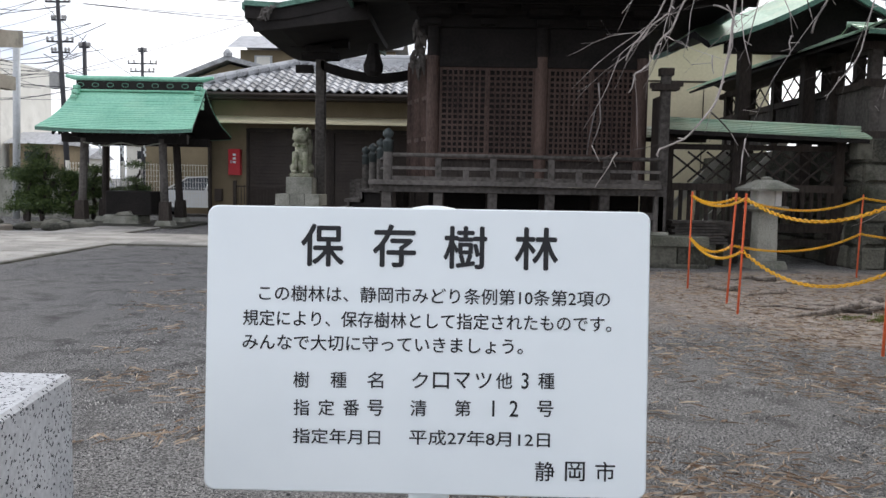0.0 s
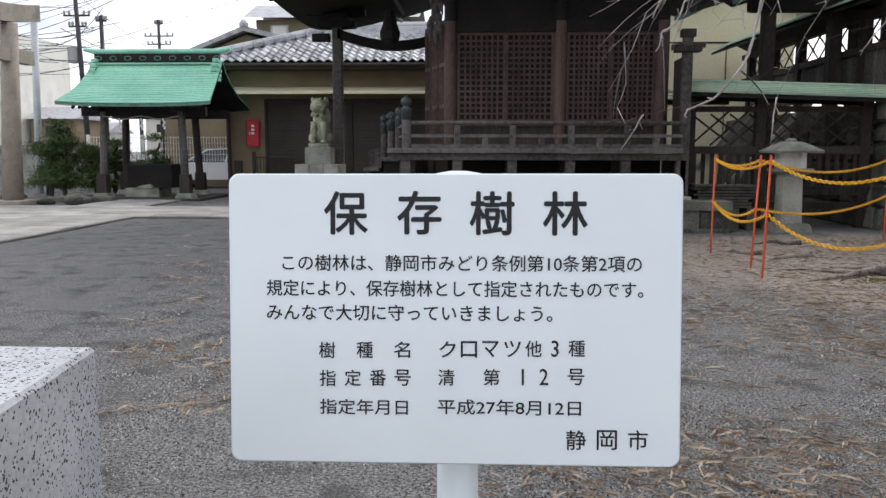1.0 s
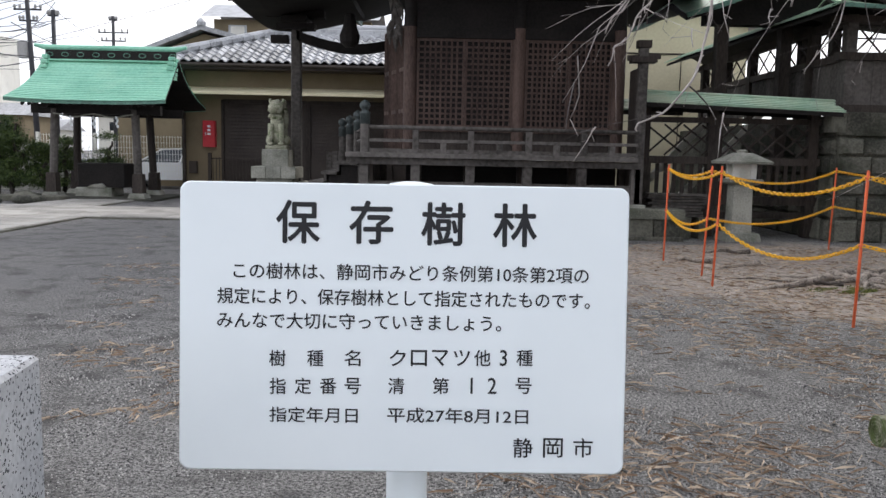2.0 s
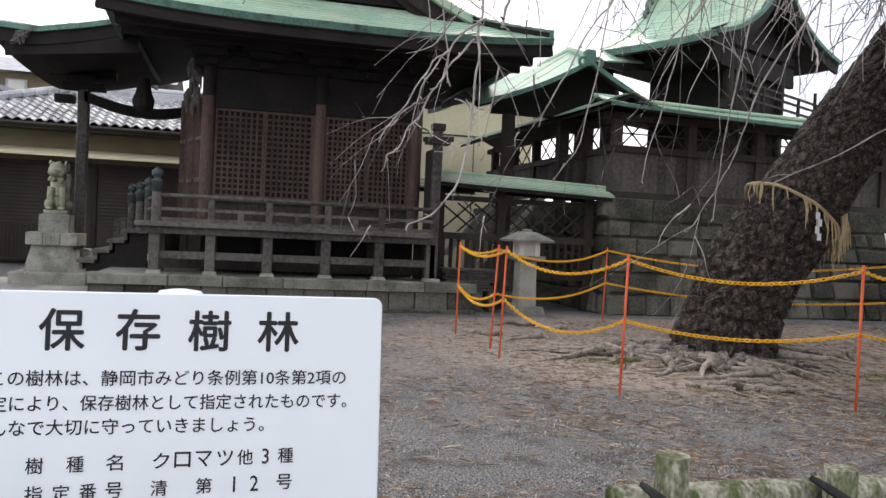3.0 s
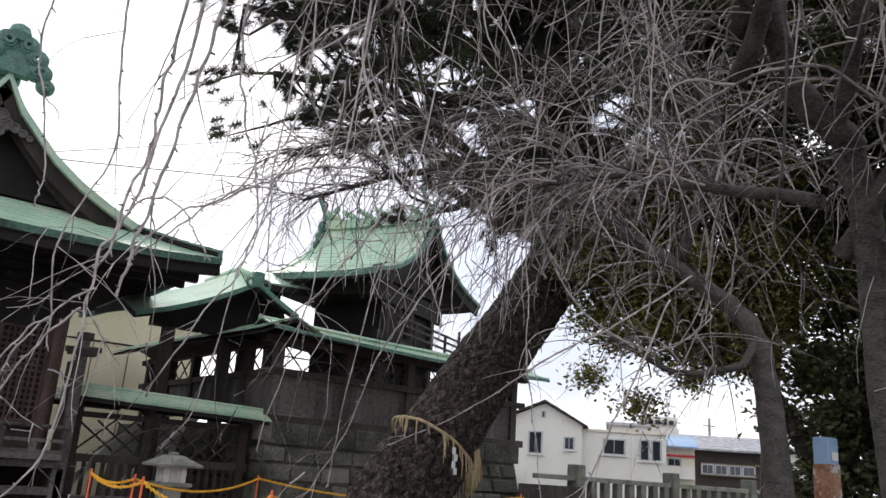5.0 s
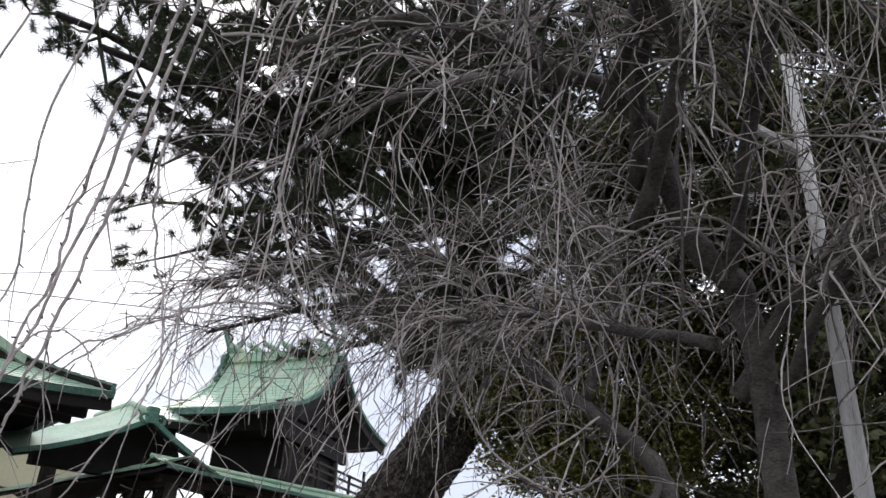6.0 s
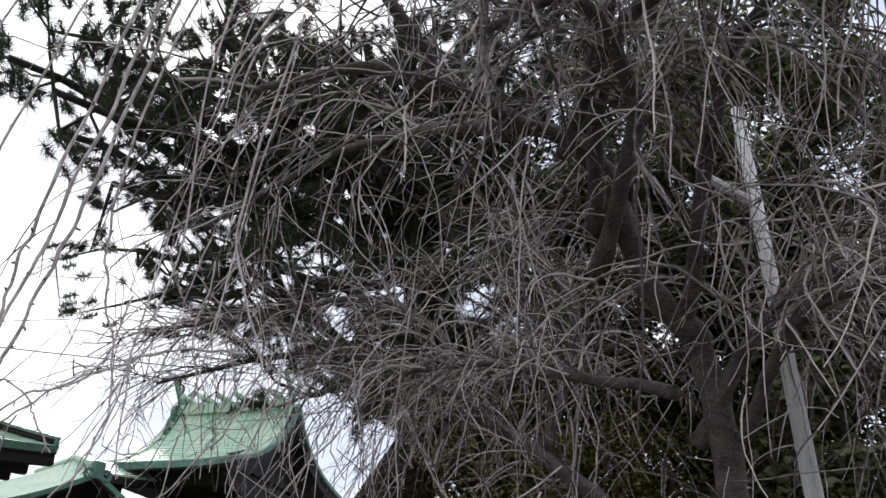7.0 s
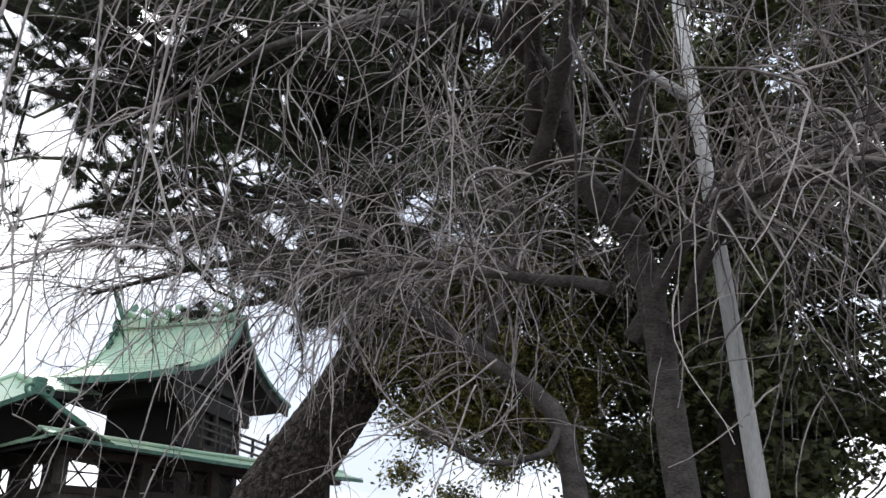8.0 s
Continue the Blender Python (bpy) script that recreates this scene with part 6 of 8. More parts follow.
solid("overhead_cable", g, M_WIRE, "thin dark overhead cable between utility poles", "cable", "overhead cables", at=(-19, 44, 10.9))

# distant low town behind the shrine yard
rnd = random.Random(77)
for i in range(16):
    x = -75 + i * 5.2 + rnd.uniform(-1, 1)
    y = 88 + rnd.uniform(-8, 16)
    w, h = rnd.uniform(4, 8), rnd.uniform(3.2, 6.0)
    ob = thing("far_house", (x, y, 0), "plain distant house with a low roof", "house", "distant houses")
    part("wall", Geo().box(x - w / 2, x + w / 2, y, y + 7, 0, h), M_WHITEW if i % 3 else M_PLASTER, ob)
    part("roof", Geo().prism([(y - 0.5, h), (y + 3.5, h + 1.4), (y + 7.5, h)], "x", x - w / 2 - 0.4, x + w / 2 + 0.4), M_TILE, ob)
    part("window", Geo().box(x - 0.8, x + 0.8, y - 0.04, y, h - 1.8, h - 0.8), M_GLASS, ob)
apt = thing("apartment_block", (-60, 80, 0), "pale distant apartment block with balconies", "building")
part("wall", Geo().box(-66, -47.5, 80, 92, 0, 13.5), M_WHITEW, apt)
for fl in range(4):
    for k in range(4):
        x = -64.5 + k * 4.2
        wd = part("window", Geo().box(x, x + 2.2, 79.95, 80.0, 1.2 + fl * 3, 3.0 + fl * 3), M_GLASS, apt)
    part("balcony", Geo().box(-66, -47.6, 78.9, 80, 0.3 + fl * 3, 1.1 + fl * 3), M_WHITEW, apt)

# ---- right: stone balustrade, dark boarding, houses beyond ----
bal = thing("stone_balustrade", (19.5, 14.0, 0), "grey stone balustrade fence on a dark low wall", "fence")
part("low_wall", Geo().box(14.7, 27.5, 13.85, 14.25, -0.1, 0.72), M_STONE, bal)
part("sill", Geo().box(15.6, 27.5, 13.82, 14.28, 0.72, 0.92, 0.015), M_KERB, bal)
part("top_rail", Geo().box(14.3, 27.5, 13.94, 14.16, 1.66, 1.78, 0.015), M_KERB, bal)
for x in (15.76, 19.66, 23.6, 27.4):
    part("pier", Geo().box(x - 0.15, x + 0.15, 13.86, 14.24, 0.72, 2.06, 0.02), M_KERB, bal)
for k in range(22):
    x = 16.35 + k * 0.5
    if min(abs(x - p) for p in (19.66, 23.6)) < 0.2:
        continue
    part("baluster", Geo().box(x - 0.11, x + 0.11, 13.96, 14.14, 0.92, 1.66, 0.012), M_KERB, bal)
dark = thing("dark_board_fence", (14.9, 13.9, 0), "dark weathered board fence beside the stone base", "fence")
for k in range(-9, 9):
    part("board", Geo().box(14.6 + k * 0.12, 14.71 + k * 0.12, 13.76, 13.8, 0.3, 1.52), M_WOOD, dark)
for i in range(7):
    r = rnd.uniform(0.1, 0.25)
    x = 14.9 + i * 0.4 + rnd.uniform(-0.1, 0.1)
    g = Geo()
    blob(g, (x, 13.4, r * 0.5), (r, r, r * 0.8), 140 + i, 10, 7, 0.3)
    solid("rough_stone", g, M_STONE, "rough dark stone at the foot of the wall", "stone", "stones by the wall", smooth=True, at=(x, 13.4, 0))

T_AZ = radians(50)


def turned(g):
    """Turns a body drawn as (across, away, up) to face the yard."""
    sa, ca = math.sin(T_AZ), math.cos(T_AZ)
    g.v = [(0.15 + sa * d + ca * u, -0.2 + ca * d - sa * u, z) for u, d, z in g.v]
    return g


def town_window(house, u0, u1, d, z0, z1, panes=2, sill=True):
    w = part("window", turned(Geo().box(u0 - 0.07, u1 + 0.07, d - 0.05, d, z0 - 0.07, z1 + 0.07)), M_STEELP, house)
    for k in range(panes):
        a, b = u0 + (u1 - u0) * k / panes + 0.02, u0 + (u1 - u0) * (k + 1) / panes - 0.02
        part("pane", turned(Geo().box(a, b, d - 0.07, d - 0.05, z0, z1)), M_GLASS, w)
    if sill:
        part("sill", turned(Geo().box(u0 - 0.12, u1 + 0.12, d - 0.14, d - 0.05, z0 - 0.13, z0 - 0.07)), M_WHITEW, w)


def town_thing(name, u, d, label, category):
    return thing(name, turned(Geo().add([(u, d, 0)], [])).v[0], label, category)


wh = town_thing("white_house", -2, 46, "white rendered house with a dark-edged gable and a flat wing", "house")
part("gable_wall", turned(Geo().prism([(-5.3, 0), (-1.6, 0), (-1.6, 4.55), (-3.6, 5.62), (-5.3, 4.9)], "y", 44.0, 50.0)), M_WHITEW, wh)
part("wing_wall", turned(Geo().box(-1.6, 2.75, 44.4, 50, 0, 4.3)), M_WHITEW, wh)
part("wing_parapet", turned(Geo().box(-1.65, 2.8, 44.3, 50.1, 4.3, 4.42)), M_CREAMW, wh)
part("gable_roof", turned(Geo().prism([(-5.6, 4.83), (-3.6, 5.68), (-1.3, 4.42), (-1.3, 4.52), (-3.6, 5.8), (-5.6, 4.93)], "y", 43.7, 50.3)), M_SHUTTER, wh)
town_window(wh, -4.4, -3.75, 44.0, 3.0, 4.05)
town_window(wh, -3.75, -3.62, 44.0, 4.9, 5.15, 1, False)
town_window(wh, -2.5, -2.05, 44.0, 3.3, 3.85)
town_window(wh, -0.45, 0.6, 44.4, 3.2, 3.9)
town_window(wh, 1.45, 1.85, 44.4, 3.0, 3.95, 1)
town_window(wh, 2.05, 2.45, 44.4, 3.0, 3.95, 1)
part("drain_pipe", turned(Geo().tube([(1.0, 44.3, 0), (1.0, 44.3, 4.3)], 0.04, 6)), M_WHITEW, wh)
M_RUST = material("flaking_rust", (0.16, 0.07, 0.035), (0.42, 0.24, 0.15), 0.85, 5.0, 30.0, 0.4, blotch=(0.5, 0.5, 0.5), blotch_at=(0.55, 0.62), blotch_scale=7.0)
M_BLUE = material("blue_sheet", (0.16, 0.27, 0.42), (0.3, 0.42, 0.55), 0.6, 0.6, 6.0, 0.1)
bh = town_thing("grey_building", 1.5, 62, "pale grey flat-roofed building with a roof deck", "building")
part("wall", turned(Geo().box(-0.3, 4.6, 60, 66, 0, 5.75)), M_WHITEW, bh)
part("roof_slab", turned(Geo().box(-0.5, 2.7, 59.7, 66, 5.75, 5.95)), M_STEELP, bh)
part("upper_storey", turned(Geo().box(1.9, 4.5, 60.2, 66, 5.75, 6.55)), M_WHITEW, bh)
for k in range(5):
    part("window", turned(Geo().box(2.0 + k * 0.48, 2.32 + k * 0.48, 59.93, 60.19, 5.98, 6.28)), M_GLASS, bh)
bl_ = town_thing("blue_roofed_shop", 3.3, 50, "small shop with a faded blue sheet roof and red trim", "building")
part("wall", turned(Geo().box(2.85, 4.7, 50, 54, 0, 4.0)), M_CREAMW, bl_)
part("roof", turned(Geo().prism([(49.3, 3.95), (49.3, 4.03), (52.0, 4.75), (52.0, 4.67)], "x", 2.6, 4.85)), M_BLUE, bl_)
part("trim", turned(Geo().box(2.85, 4.7, 49.85, 49.98, 3.45, 3.57)), M_RED, bl_)
part("balcony", turned(Geo().box(2.9, 4.65, 49.4, 49.98, 2.2, 2.9)), M_WHITEW, bl_)
town_window(bl_, 3.2, 3.9, 50, 2.95, 3.3, 2, False)
bn = town_thing("brown_house", 7, 56, "long brown wooden house with a grey tiled roof", "house")
part("wall", turned(Geo().box(4.3, 10.6, 56, 62, 0, 4.2)), M_SHUTTER, bn)
part("roof", turned(Geo().prism([(55.2, 4.15), (55.2, 4.27), (58.6, 5.3), (62.6, 4.27), (62.6, 4.15)], "x", 3.9, 10.9)), M_TILE, bn)
part("veranda_screen", turned(Geo().box(5.6, 9.0, 55.7, 55.98, 2.6, 3.4)), M_PLASTER, bn)
for k in range(4):
    town_window(bn, 5.7 + k * 0.84, 6.35 + k * 0.84, 55.68, 2.75, 3.25, 2, False)
rh = town_thing("gabled_house", 12, 60, "small pale house with a dark gable roof", "house")
part("wall", turned(Geo().prism([(10.5, 0), (13.2, 0), (13.2, 3.9), (11.8, 4.75), (10.5, 3.9)], "y", 60, 66)), M_WHITEW, rh)
part("roof", turned(Geo().prism([(10.2, 3.75), (11.8, 4.85), (13.5, 3.75), (13.5, 3.9), (11.8, 5.02), (10.2, 3.9)], "y", 59.6, 66.4)), M_TILE, rh)
town_window(rh, 11.3, 12.3, 60, 2.6, 3.4)
for u, d in ((5.0, 70), (8.0, 72)):
    x, y, _ = turned(Geo().add([(u, d, 0)], [])).v[0]
    ob = thing("utility_pole", (x, y, 0), "thin distant utility pole", "utility pole")
    part("shaft", Geo().tube([(x, y, 0), (x, y, 7.6)], [0.16, 0.11], 10), M_POLE, ob)
    part("crossarm", Geo().box(x - 0.8, x + 0.8, y - 0.06, y + 0.06, 6.9, 7.0), M_POLE, ob)

# ---- the old leaning pine ----
M_NEEDLE = material("dark_pine_needle", (0.018, 0.024, 0.012), (0.075, 0.088, 0.04), 0.7, 1.5, 10.0, 0.0, island=0.4)
M_DARKBARK = material("dark_limb_bark", (0.018, 0.015, 0.013), (0.07, 0.058, 0.05), 0.9, 4.0, 30.0, 0.6, bump_dist=0.02)
M_STRAW = material("dry_straw", (0.32, 0.24, 0.13), (0.55, 0.44, 0.27), 0.9, 8.0, 60.0, 0.2, island=0.25)
M_ROOT = material("bare_root", (0.05, 0.04, 0.034), (0.4, 0.34, 0.29), 0.9, 9.0, 60.0, 1.0, bump_dist=0.02, sharp=0.12, per_object=0.25)
PINE = [((6.38, 9.2, -0.15), 0.68), ((6.42, 9.2, 0.12), 0.63), ((6.57, 9.2, 0.6), 0.62), ((6.81, 9.2, 1.2), 0.63), ((7.28, 9.2, 1.8), 0.6), ((7.75, 9.2, 2.5), 0.56), ((8.28, 9.2, 3.22), 0.54), ((9.15, 9.2, 4.3), 0.53),
        ((9.85, 9.2, 5.3), 0.52), ((10.15, 9.2, 6.4), 0.46), ((10.1, 9.2, 7.6), 0.38), ((9.75, 9.1, 8.9), 0.32), ((9.2, 8.9, 10.2), 0.27), ((8.8, 8.6, 11.6), 0.24), ((8.7, 8.4, 13.2), 0.12)]


def smooth_path(rows, per):
    """Rows of place and radius, eased into a finer line."""
    out = []
    P = [Vector(p) for p, _ in rows]
    for i in range(len(P) - 1):
        p0, p1, p2, p3 = P[max(i - 1, 0)], P[i], P[i + 1], P[min(i + 2, len(P) - 1)]
        for k in range(per):
            t = k / per
            q = 0.5 * (2 * p1 + (p2 - p0) * t + (2 * p0 - 5 * p1 + 4 * p2 - p3) * t * t + (3 * p1 - p0 - 3 * p2 + p3) * t ** 3)
            out.append((q, rows[i][1] + (rows[i + 1][1] - rows[i][1]) * t))
    out.append((P[-1], rows[-1][1]))
    return out


pine = thing("pine_tree", (6.65, 9.25, 0), "old leaning black pine with thick plated bark", "tree")
line = smooth_path(PINE, 16)
n = 84
g = Geo()
g.tube([p for p, _ in line], [r for _, r in line], n)
for k in range(len(line) * n):
    c, r = line[k // n]
    v = Vector(g.v[k])
    d = (v - c).normalized()
    s = Vector((v.x * 1.0, v.y * 1.0, v.z * 0.62)) * 6.2
    dist, _ = noise.voronoi(s)
    crack = min(1.0, (dist[1] - dist[0]) / 0.22)
    lift = (crack - 0.75) * 0.085 * min(1.0, r / 0.5) + 0.03 * wob(31, v.x * 1.5, v.y * 1.5, v.z * 1.2)
    if v.z < 0.6:
        a = math.atan2(d.y, d.x)
        lift += (0.6 - v.z) * 0.16 * (0.5 + 0.5 * math.sin(5 * a + 1.0))
    if v.z > 2.3:
        lift *= 0.6
    g.v[k] = tuple(v + d * lift)
part("trunk", g, M_BARK, pine)

# limbs run out to these ends; tufts of needles sit along their outer halves
ENDS = ((2.3, 7.5, 6.8, 8.6), (3.0, 7.5, 6.5, 8.3), (3.5, 7.6, 5.9, 7.4), (3.9, 7.5, 5.5, 7.0), (2.1, 7.0, 7.7, 9.2), (4.1, 7.0, 6.6, 8.0), (4.9, 6.9, 6.0, 7.2), (3.9, 6.6, 7.9, 9.4), (5.0, 6.4, 7.5, 9.0), (1.6, 7.4, 7.3, 9.0),
        (4.5, 5.7, 8.6, 10.2), (5.8, 4.9, 8.3, 10.4), (6.7, 4.7, 9.2, 11.0), (7.1, 5.6, 7.9, 9.6), (7.6, 4.8, 8.3, 10.0), (7.6, 3.9, 9.2, 11.0), (9.5, 5.2, 8.6, 10.4), (6.2, 6.2, 9.8, 11.0), (8.4, 5.6, 9.6, 11.4), (5.6, 6.9, 9.3, 10.2), (8.6, 6.8, 8.4, 9.2), (6.6, 3.4, 9.6, 11.6), (9.3, 3.6, 9.6, 11.2), (12.0, 7.0, 9.0, 9.8), (12.5, 9.5, 10.0, 10.8), (5.2, 7.4, 9.4, 10.4), (7.0, 12.0, 10.0, 11.0), (10.0, 12.6, 9.5, 10.4), (2.5, 6.2, 6.9, 9.0), (1.9, 6.6, 6.6, 8.6), (3.2, 6.0, 7.4, 9.4), (2.9, 5.5, 7.3, 9.6), (6.6, 5.5, 6.3, 7.6), (6.95, 5.3, 5.8, 7.0), (5.3, 6.6, 4.5, 6.2), (6.1, 6.6, 4.9, 6.4), (4.4, 7.2, 5.4, 6.6))
rnd = random.Random(50)
needles = Geo()


def tuft(c, d, size, count):
    """A tuft of long needles round a shoot."""
    for _ in range(count):
        w = Vector((rnd.gauss(0, 1), rnd.gauss(0, 1), rnd.gauss(0, 1))).normalized()
        w = (w + d * 0.35 + Vector((0, 0, 0.2))).normalized()
        s = w.orthogonal().normalized()
        s = (s * rnd.uniform(-1, 1) + w.cross(s) * rnd.uniform(-1, 1)).normalized() * 0.0045
        o = c + d * rnd.uniform(-0.1, 0.06)
        t = o + w * size * rnd.uniform(0.7, 1.15)
        b = len(needles.v)
        needles.v += [tuple(o - s), tuple(o + s), tuple(t)]
        needles.f.append((b, b + 1, b + 2))


def trunk_at(z):
    return min(line, key=lambda q: abs(q[0].z - z))[0]


def limb_path(a, b, seed, m=14, wander=0.35):
    a, b = Vector(a), Vector(b)
    pts = []
    for i in range(m + 1):
        t = i / m
        p = a.lerp(b, t) + Vector((wob(seed, t * 4, 0, 0), wob(seed, 0, t * 4, 0), wob(seed, 0, 0, t * 4) * 0.8)) * wander * 2 * math.sin(math.pi * min(t * 1.1, 1))
        p.z += 0.5 * math.sin(math.pi * t) * (0.4 + 0.5 * wob(seed + 1, 1, 2, 3))
        pts.append(p)
    return pts


for i, (x, y, z, h) in enumerate(ENDS):
    pts = limb_path(trunk_at(h), (x, y, z), 60 + i, 14, 0.75)
    m = len(pts) - 1
    part("limb", Geo().tube(pts, [0.13 * (1 - 0.82 * k / m) + 0.012 for k in range(m + 1)], 7), M_DARKBARK, pine)
    for k in range(3, m + 1):
        for _ in range(3 if k > 9 else 1):
            d = Vector((rnd.gauss(0, 1), rnd.gauss(0, 1), rnd.gauss(0.1, 0.5))).normalized()
            L = rnd.uniform(0.45, 1.1)
            p = pts[k]
            q = p + d * L * 0.5 + Vector((0, 0, rnd.uniform(-0.15, 0.1)))
            e = p + d * L + Vector((0, 0, rnd.uniform(0.0, 0.3)))
            needles_twig = Geo().tube([p, q, e], [0.022, 0.015, 0.007], 4)
            b = len(needles.v)
            needles.v += needles_twig.v
            needles.f += [tuple(b + j for j in fc) for fc in needles_twig.f]
            for j in range(7):
                c = q.lerp(e, 0.55 + 0.1 * j) + Vector((rnd.gauss(0, 0.12), rnd.gauss(0, 0.12), rnd.gauss(0, 0.08)))
                tuft(c, (e - q).normalized(), rnd.uniform(0.09, 0.15), 105)
part("limb", Geo().tube(limb_path((9.5, 9.2, 4.75), (12.9, 9.0, 8.1), 171, 16, 0.2), [0.3 - 0.011 * k for k in range(17)], 12), M_BARK, pine)
tagged(part("needle_crown", needles, M_NEEDLE, pine, "dark needle tufts"), kind="stuff")

# sacred straw rope with paper round the trunk
rope = thing("straw_rope", (7.3, 8.6, 1.9), "frayed straw rope with white paper hung round the pine trunk", "rope")
axis = (Vector(PINE[5][0]) - Vector(PINE[4][0])).normalized()
cen = Vector((7.36, 9.2, 2.0))
ua = axis.cross(Vector((0, 1, 0))).normalized()
va = axis.cross(ua).normalized()


def ring(a, r, sag=0.0):
    return cen + ua * (r * math.cos(a)) + va * (r * math.sin(a)) - Vector((0, 0, sag))


part("cord", Geo().tube([ring(2 * math.pi * k / 40, 0.66 + 0.012 * math.sin(k * 5)) for k in range(41)], 0.022, 7), M_STRAW, rope)
rnd = random.Random(51)
for k in range(70):
    a = rnd.uniform(0, 2 * math.pi)
    p = ring(a, 0.68)
    if p.y > 9.3:
        continue
    L = rnd.choice((0.16, 0.24, 0.34, 0.42))
    out = (p - cen).normalized() * 0.03
    part("straw_strand", Geo().tube([p, p + out + Vector((rnd.uniform(-0.02, 0.02), 0, -L * 0.5)), p + out * 0.8 + Vector((rnd.uniform(-0.04, 0.04), 0, -L))], [0.012, 0.01, 0.004], 4), M_STRAW, rope)
g = Geo()
for k in range(4):
    o = 0.035 * (k % 2)
    g.box(7.2 + o, 7.26 + o, 8.5, 8.504, 1.98 - 0.09 * (k + 1), 1.98 - 0.09 * k)
part("paper_streamer", g, M_SIGN, rope, "white folded paper streamer")
bun = Geo()
for k in range(26):
    x = 7.86 + rnd.uniform(-0.05, 0.05)
    bun.tube([(x, 8.78 + rnd.uniform(-0.03, 0.03), 2.0), (x + rnd.uniform(-0.03, 0.04), 8.74, 1.8), (x + rnd.uniform(-0.07, 0.07), 8.74, 1.5 + rnd.uniform(-0.08, 0.1))], [0.012, 0.012, 0.004], 4)
tagged(part("straw_bundle", bun, M_STRAW, rope), kind="stuff")

fray = Geo()
for k in range(46):
    p = cen + ua * -0.62 + Vector((rnd.uniform(-0.12, 0.1), -0.28 + rnd.uniform(-0.12, 0.12), rnd.uniform(-0.12, 0.16)))
    q = p + Vector((rnd.gauss(-0.04, 0.07), rnd.gauss(-0.03, 0.05), rnd.uniform(-0.3, 0.02)))
    fray.tube([p, p.lerp(q, 0.5) + Vector((rnd.gauss(0, 0.02), rnd.gauss(0, 0.02), 0.02)), q], [0.009, 0.008, 0.003], 4)
tagged(part("frayed_straw", fray, M_STRAW, rope), kind="stuff")

# roots
rnd = random.Random(52)
def root(p, a, L, r, seed):
    pts, q = [], Vector((p[0], p[1], 0))
    m = max(8, int(L / 0.12))
    for i in range(m + 1):
        t = i / m
        z = ground_z(q.x, q.y) + r * (0.9 - 0.9 * t) + 0.07 * max(0.0, wob(seed, t * 5, 1, 0)) * math.sin(math.pi * t)
        pts.append((q.x, q.y, z))
        a += 0.55 * wob(seed + 5, t * 7, 0, 2)
        q = q + Vector((math.cos(a), math.sin(a), 0)) * (L / m)
    return Geo().tube(pts, [max(0.01, r * (1 - 0.75 * i / m) * (1 + 0.25 * wob(seed + 9, i * 0.9, 0, 0))) for i in range(m + 1)], 8)


for i in range(96):
    a = radians(rnd.uniform(165, 268) if i < 78 else rnd.uniform(-85, 60))
    start = 0.55 + abs(rnd.gauss(0, 0.55))
    r = rnd.choice((0.018, 0.024, 0.03, 0.04, 0.055)) * rnd.uniform(0.8, 1.2)
    part("root", root((6.42 + start * math.cos(a), 9.2 + start * math.sin(a)), a + rnd.gauss(0, 0.9), rnd.uniform(0.4, 1.4), r, 200 + i), M_ROOT, pine, smooth=True)
for i in range(18):
    x, y = 4.6 + rnd.uniform(0, 1.2), 6.8 + rnd.uniform(0, 0.6)
    part("root", root((x, y), radians(rnd.uniform(-50, 15)), rnd.uniform(0.4, 1.1), rnd.uniform(0.014, 0.04), 300 + i), M_ROOT, pine, smooth=True)
for x, y, a in ((8.2, 8.0, -10), (7.6, 7.6, 10), (8.7, 7.7, 0), (4.9, 12.2, 175), (5.3, 11.8, 170), (4.4, 10.6, 185), (3.9, 10.9, 160)):
    part("root", root((x, y), radians(a), 0.7, 0.04, int(x * 10)), M_ROOT, pine, smooth=True)

# ---- weeping cherries, bare in winter ----
M_CHERRY = material("cherry_bark", (0.028, 0.024, 0.021), (0.125, 0.11, 0.098), 0.8, 5.0, 40.0, 0.8, bump_dist=0.015, stretch=(1, 1, 2.5))
EYE = Vector((0.12, -0.12, 0.0))


def pol(az, z, r):
    """A place by its bearing from the notice board's side of the yard, its height and its distance."""
    return Vector((EYE.x + r * math.sin(radians(az)), EYE.y + r * math.cos(radians(az)), z))


rnd = random.Random(81)


def arc(az, el, r):
    """A place by its bearing, its rise above eye height in degrees, and its distance."""
    return pol(az, 1.57 + r * math.tan(radians(el)), r)


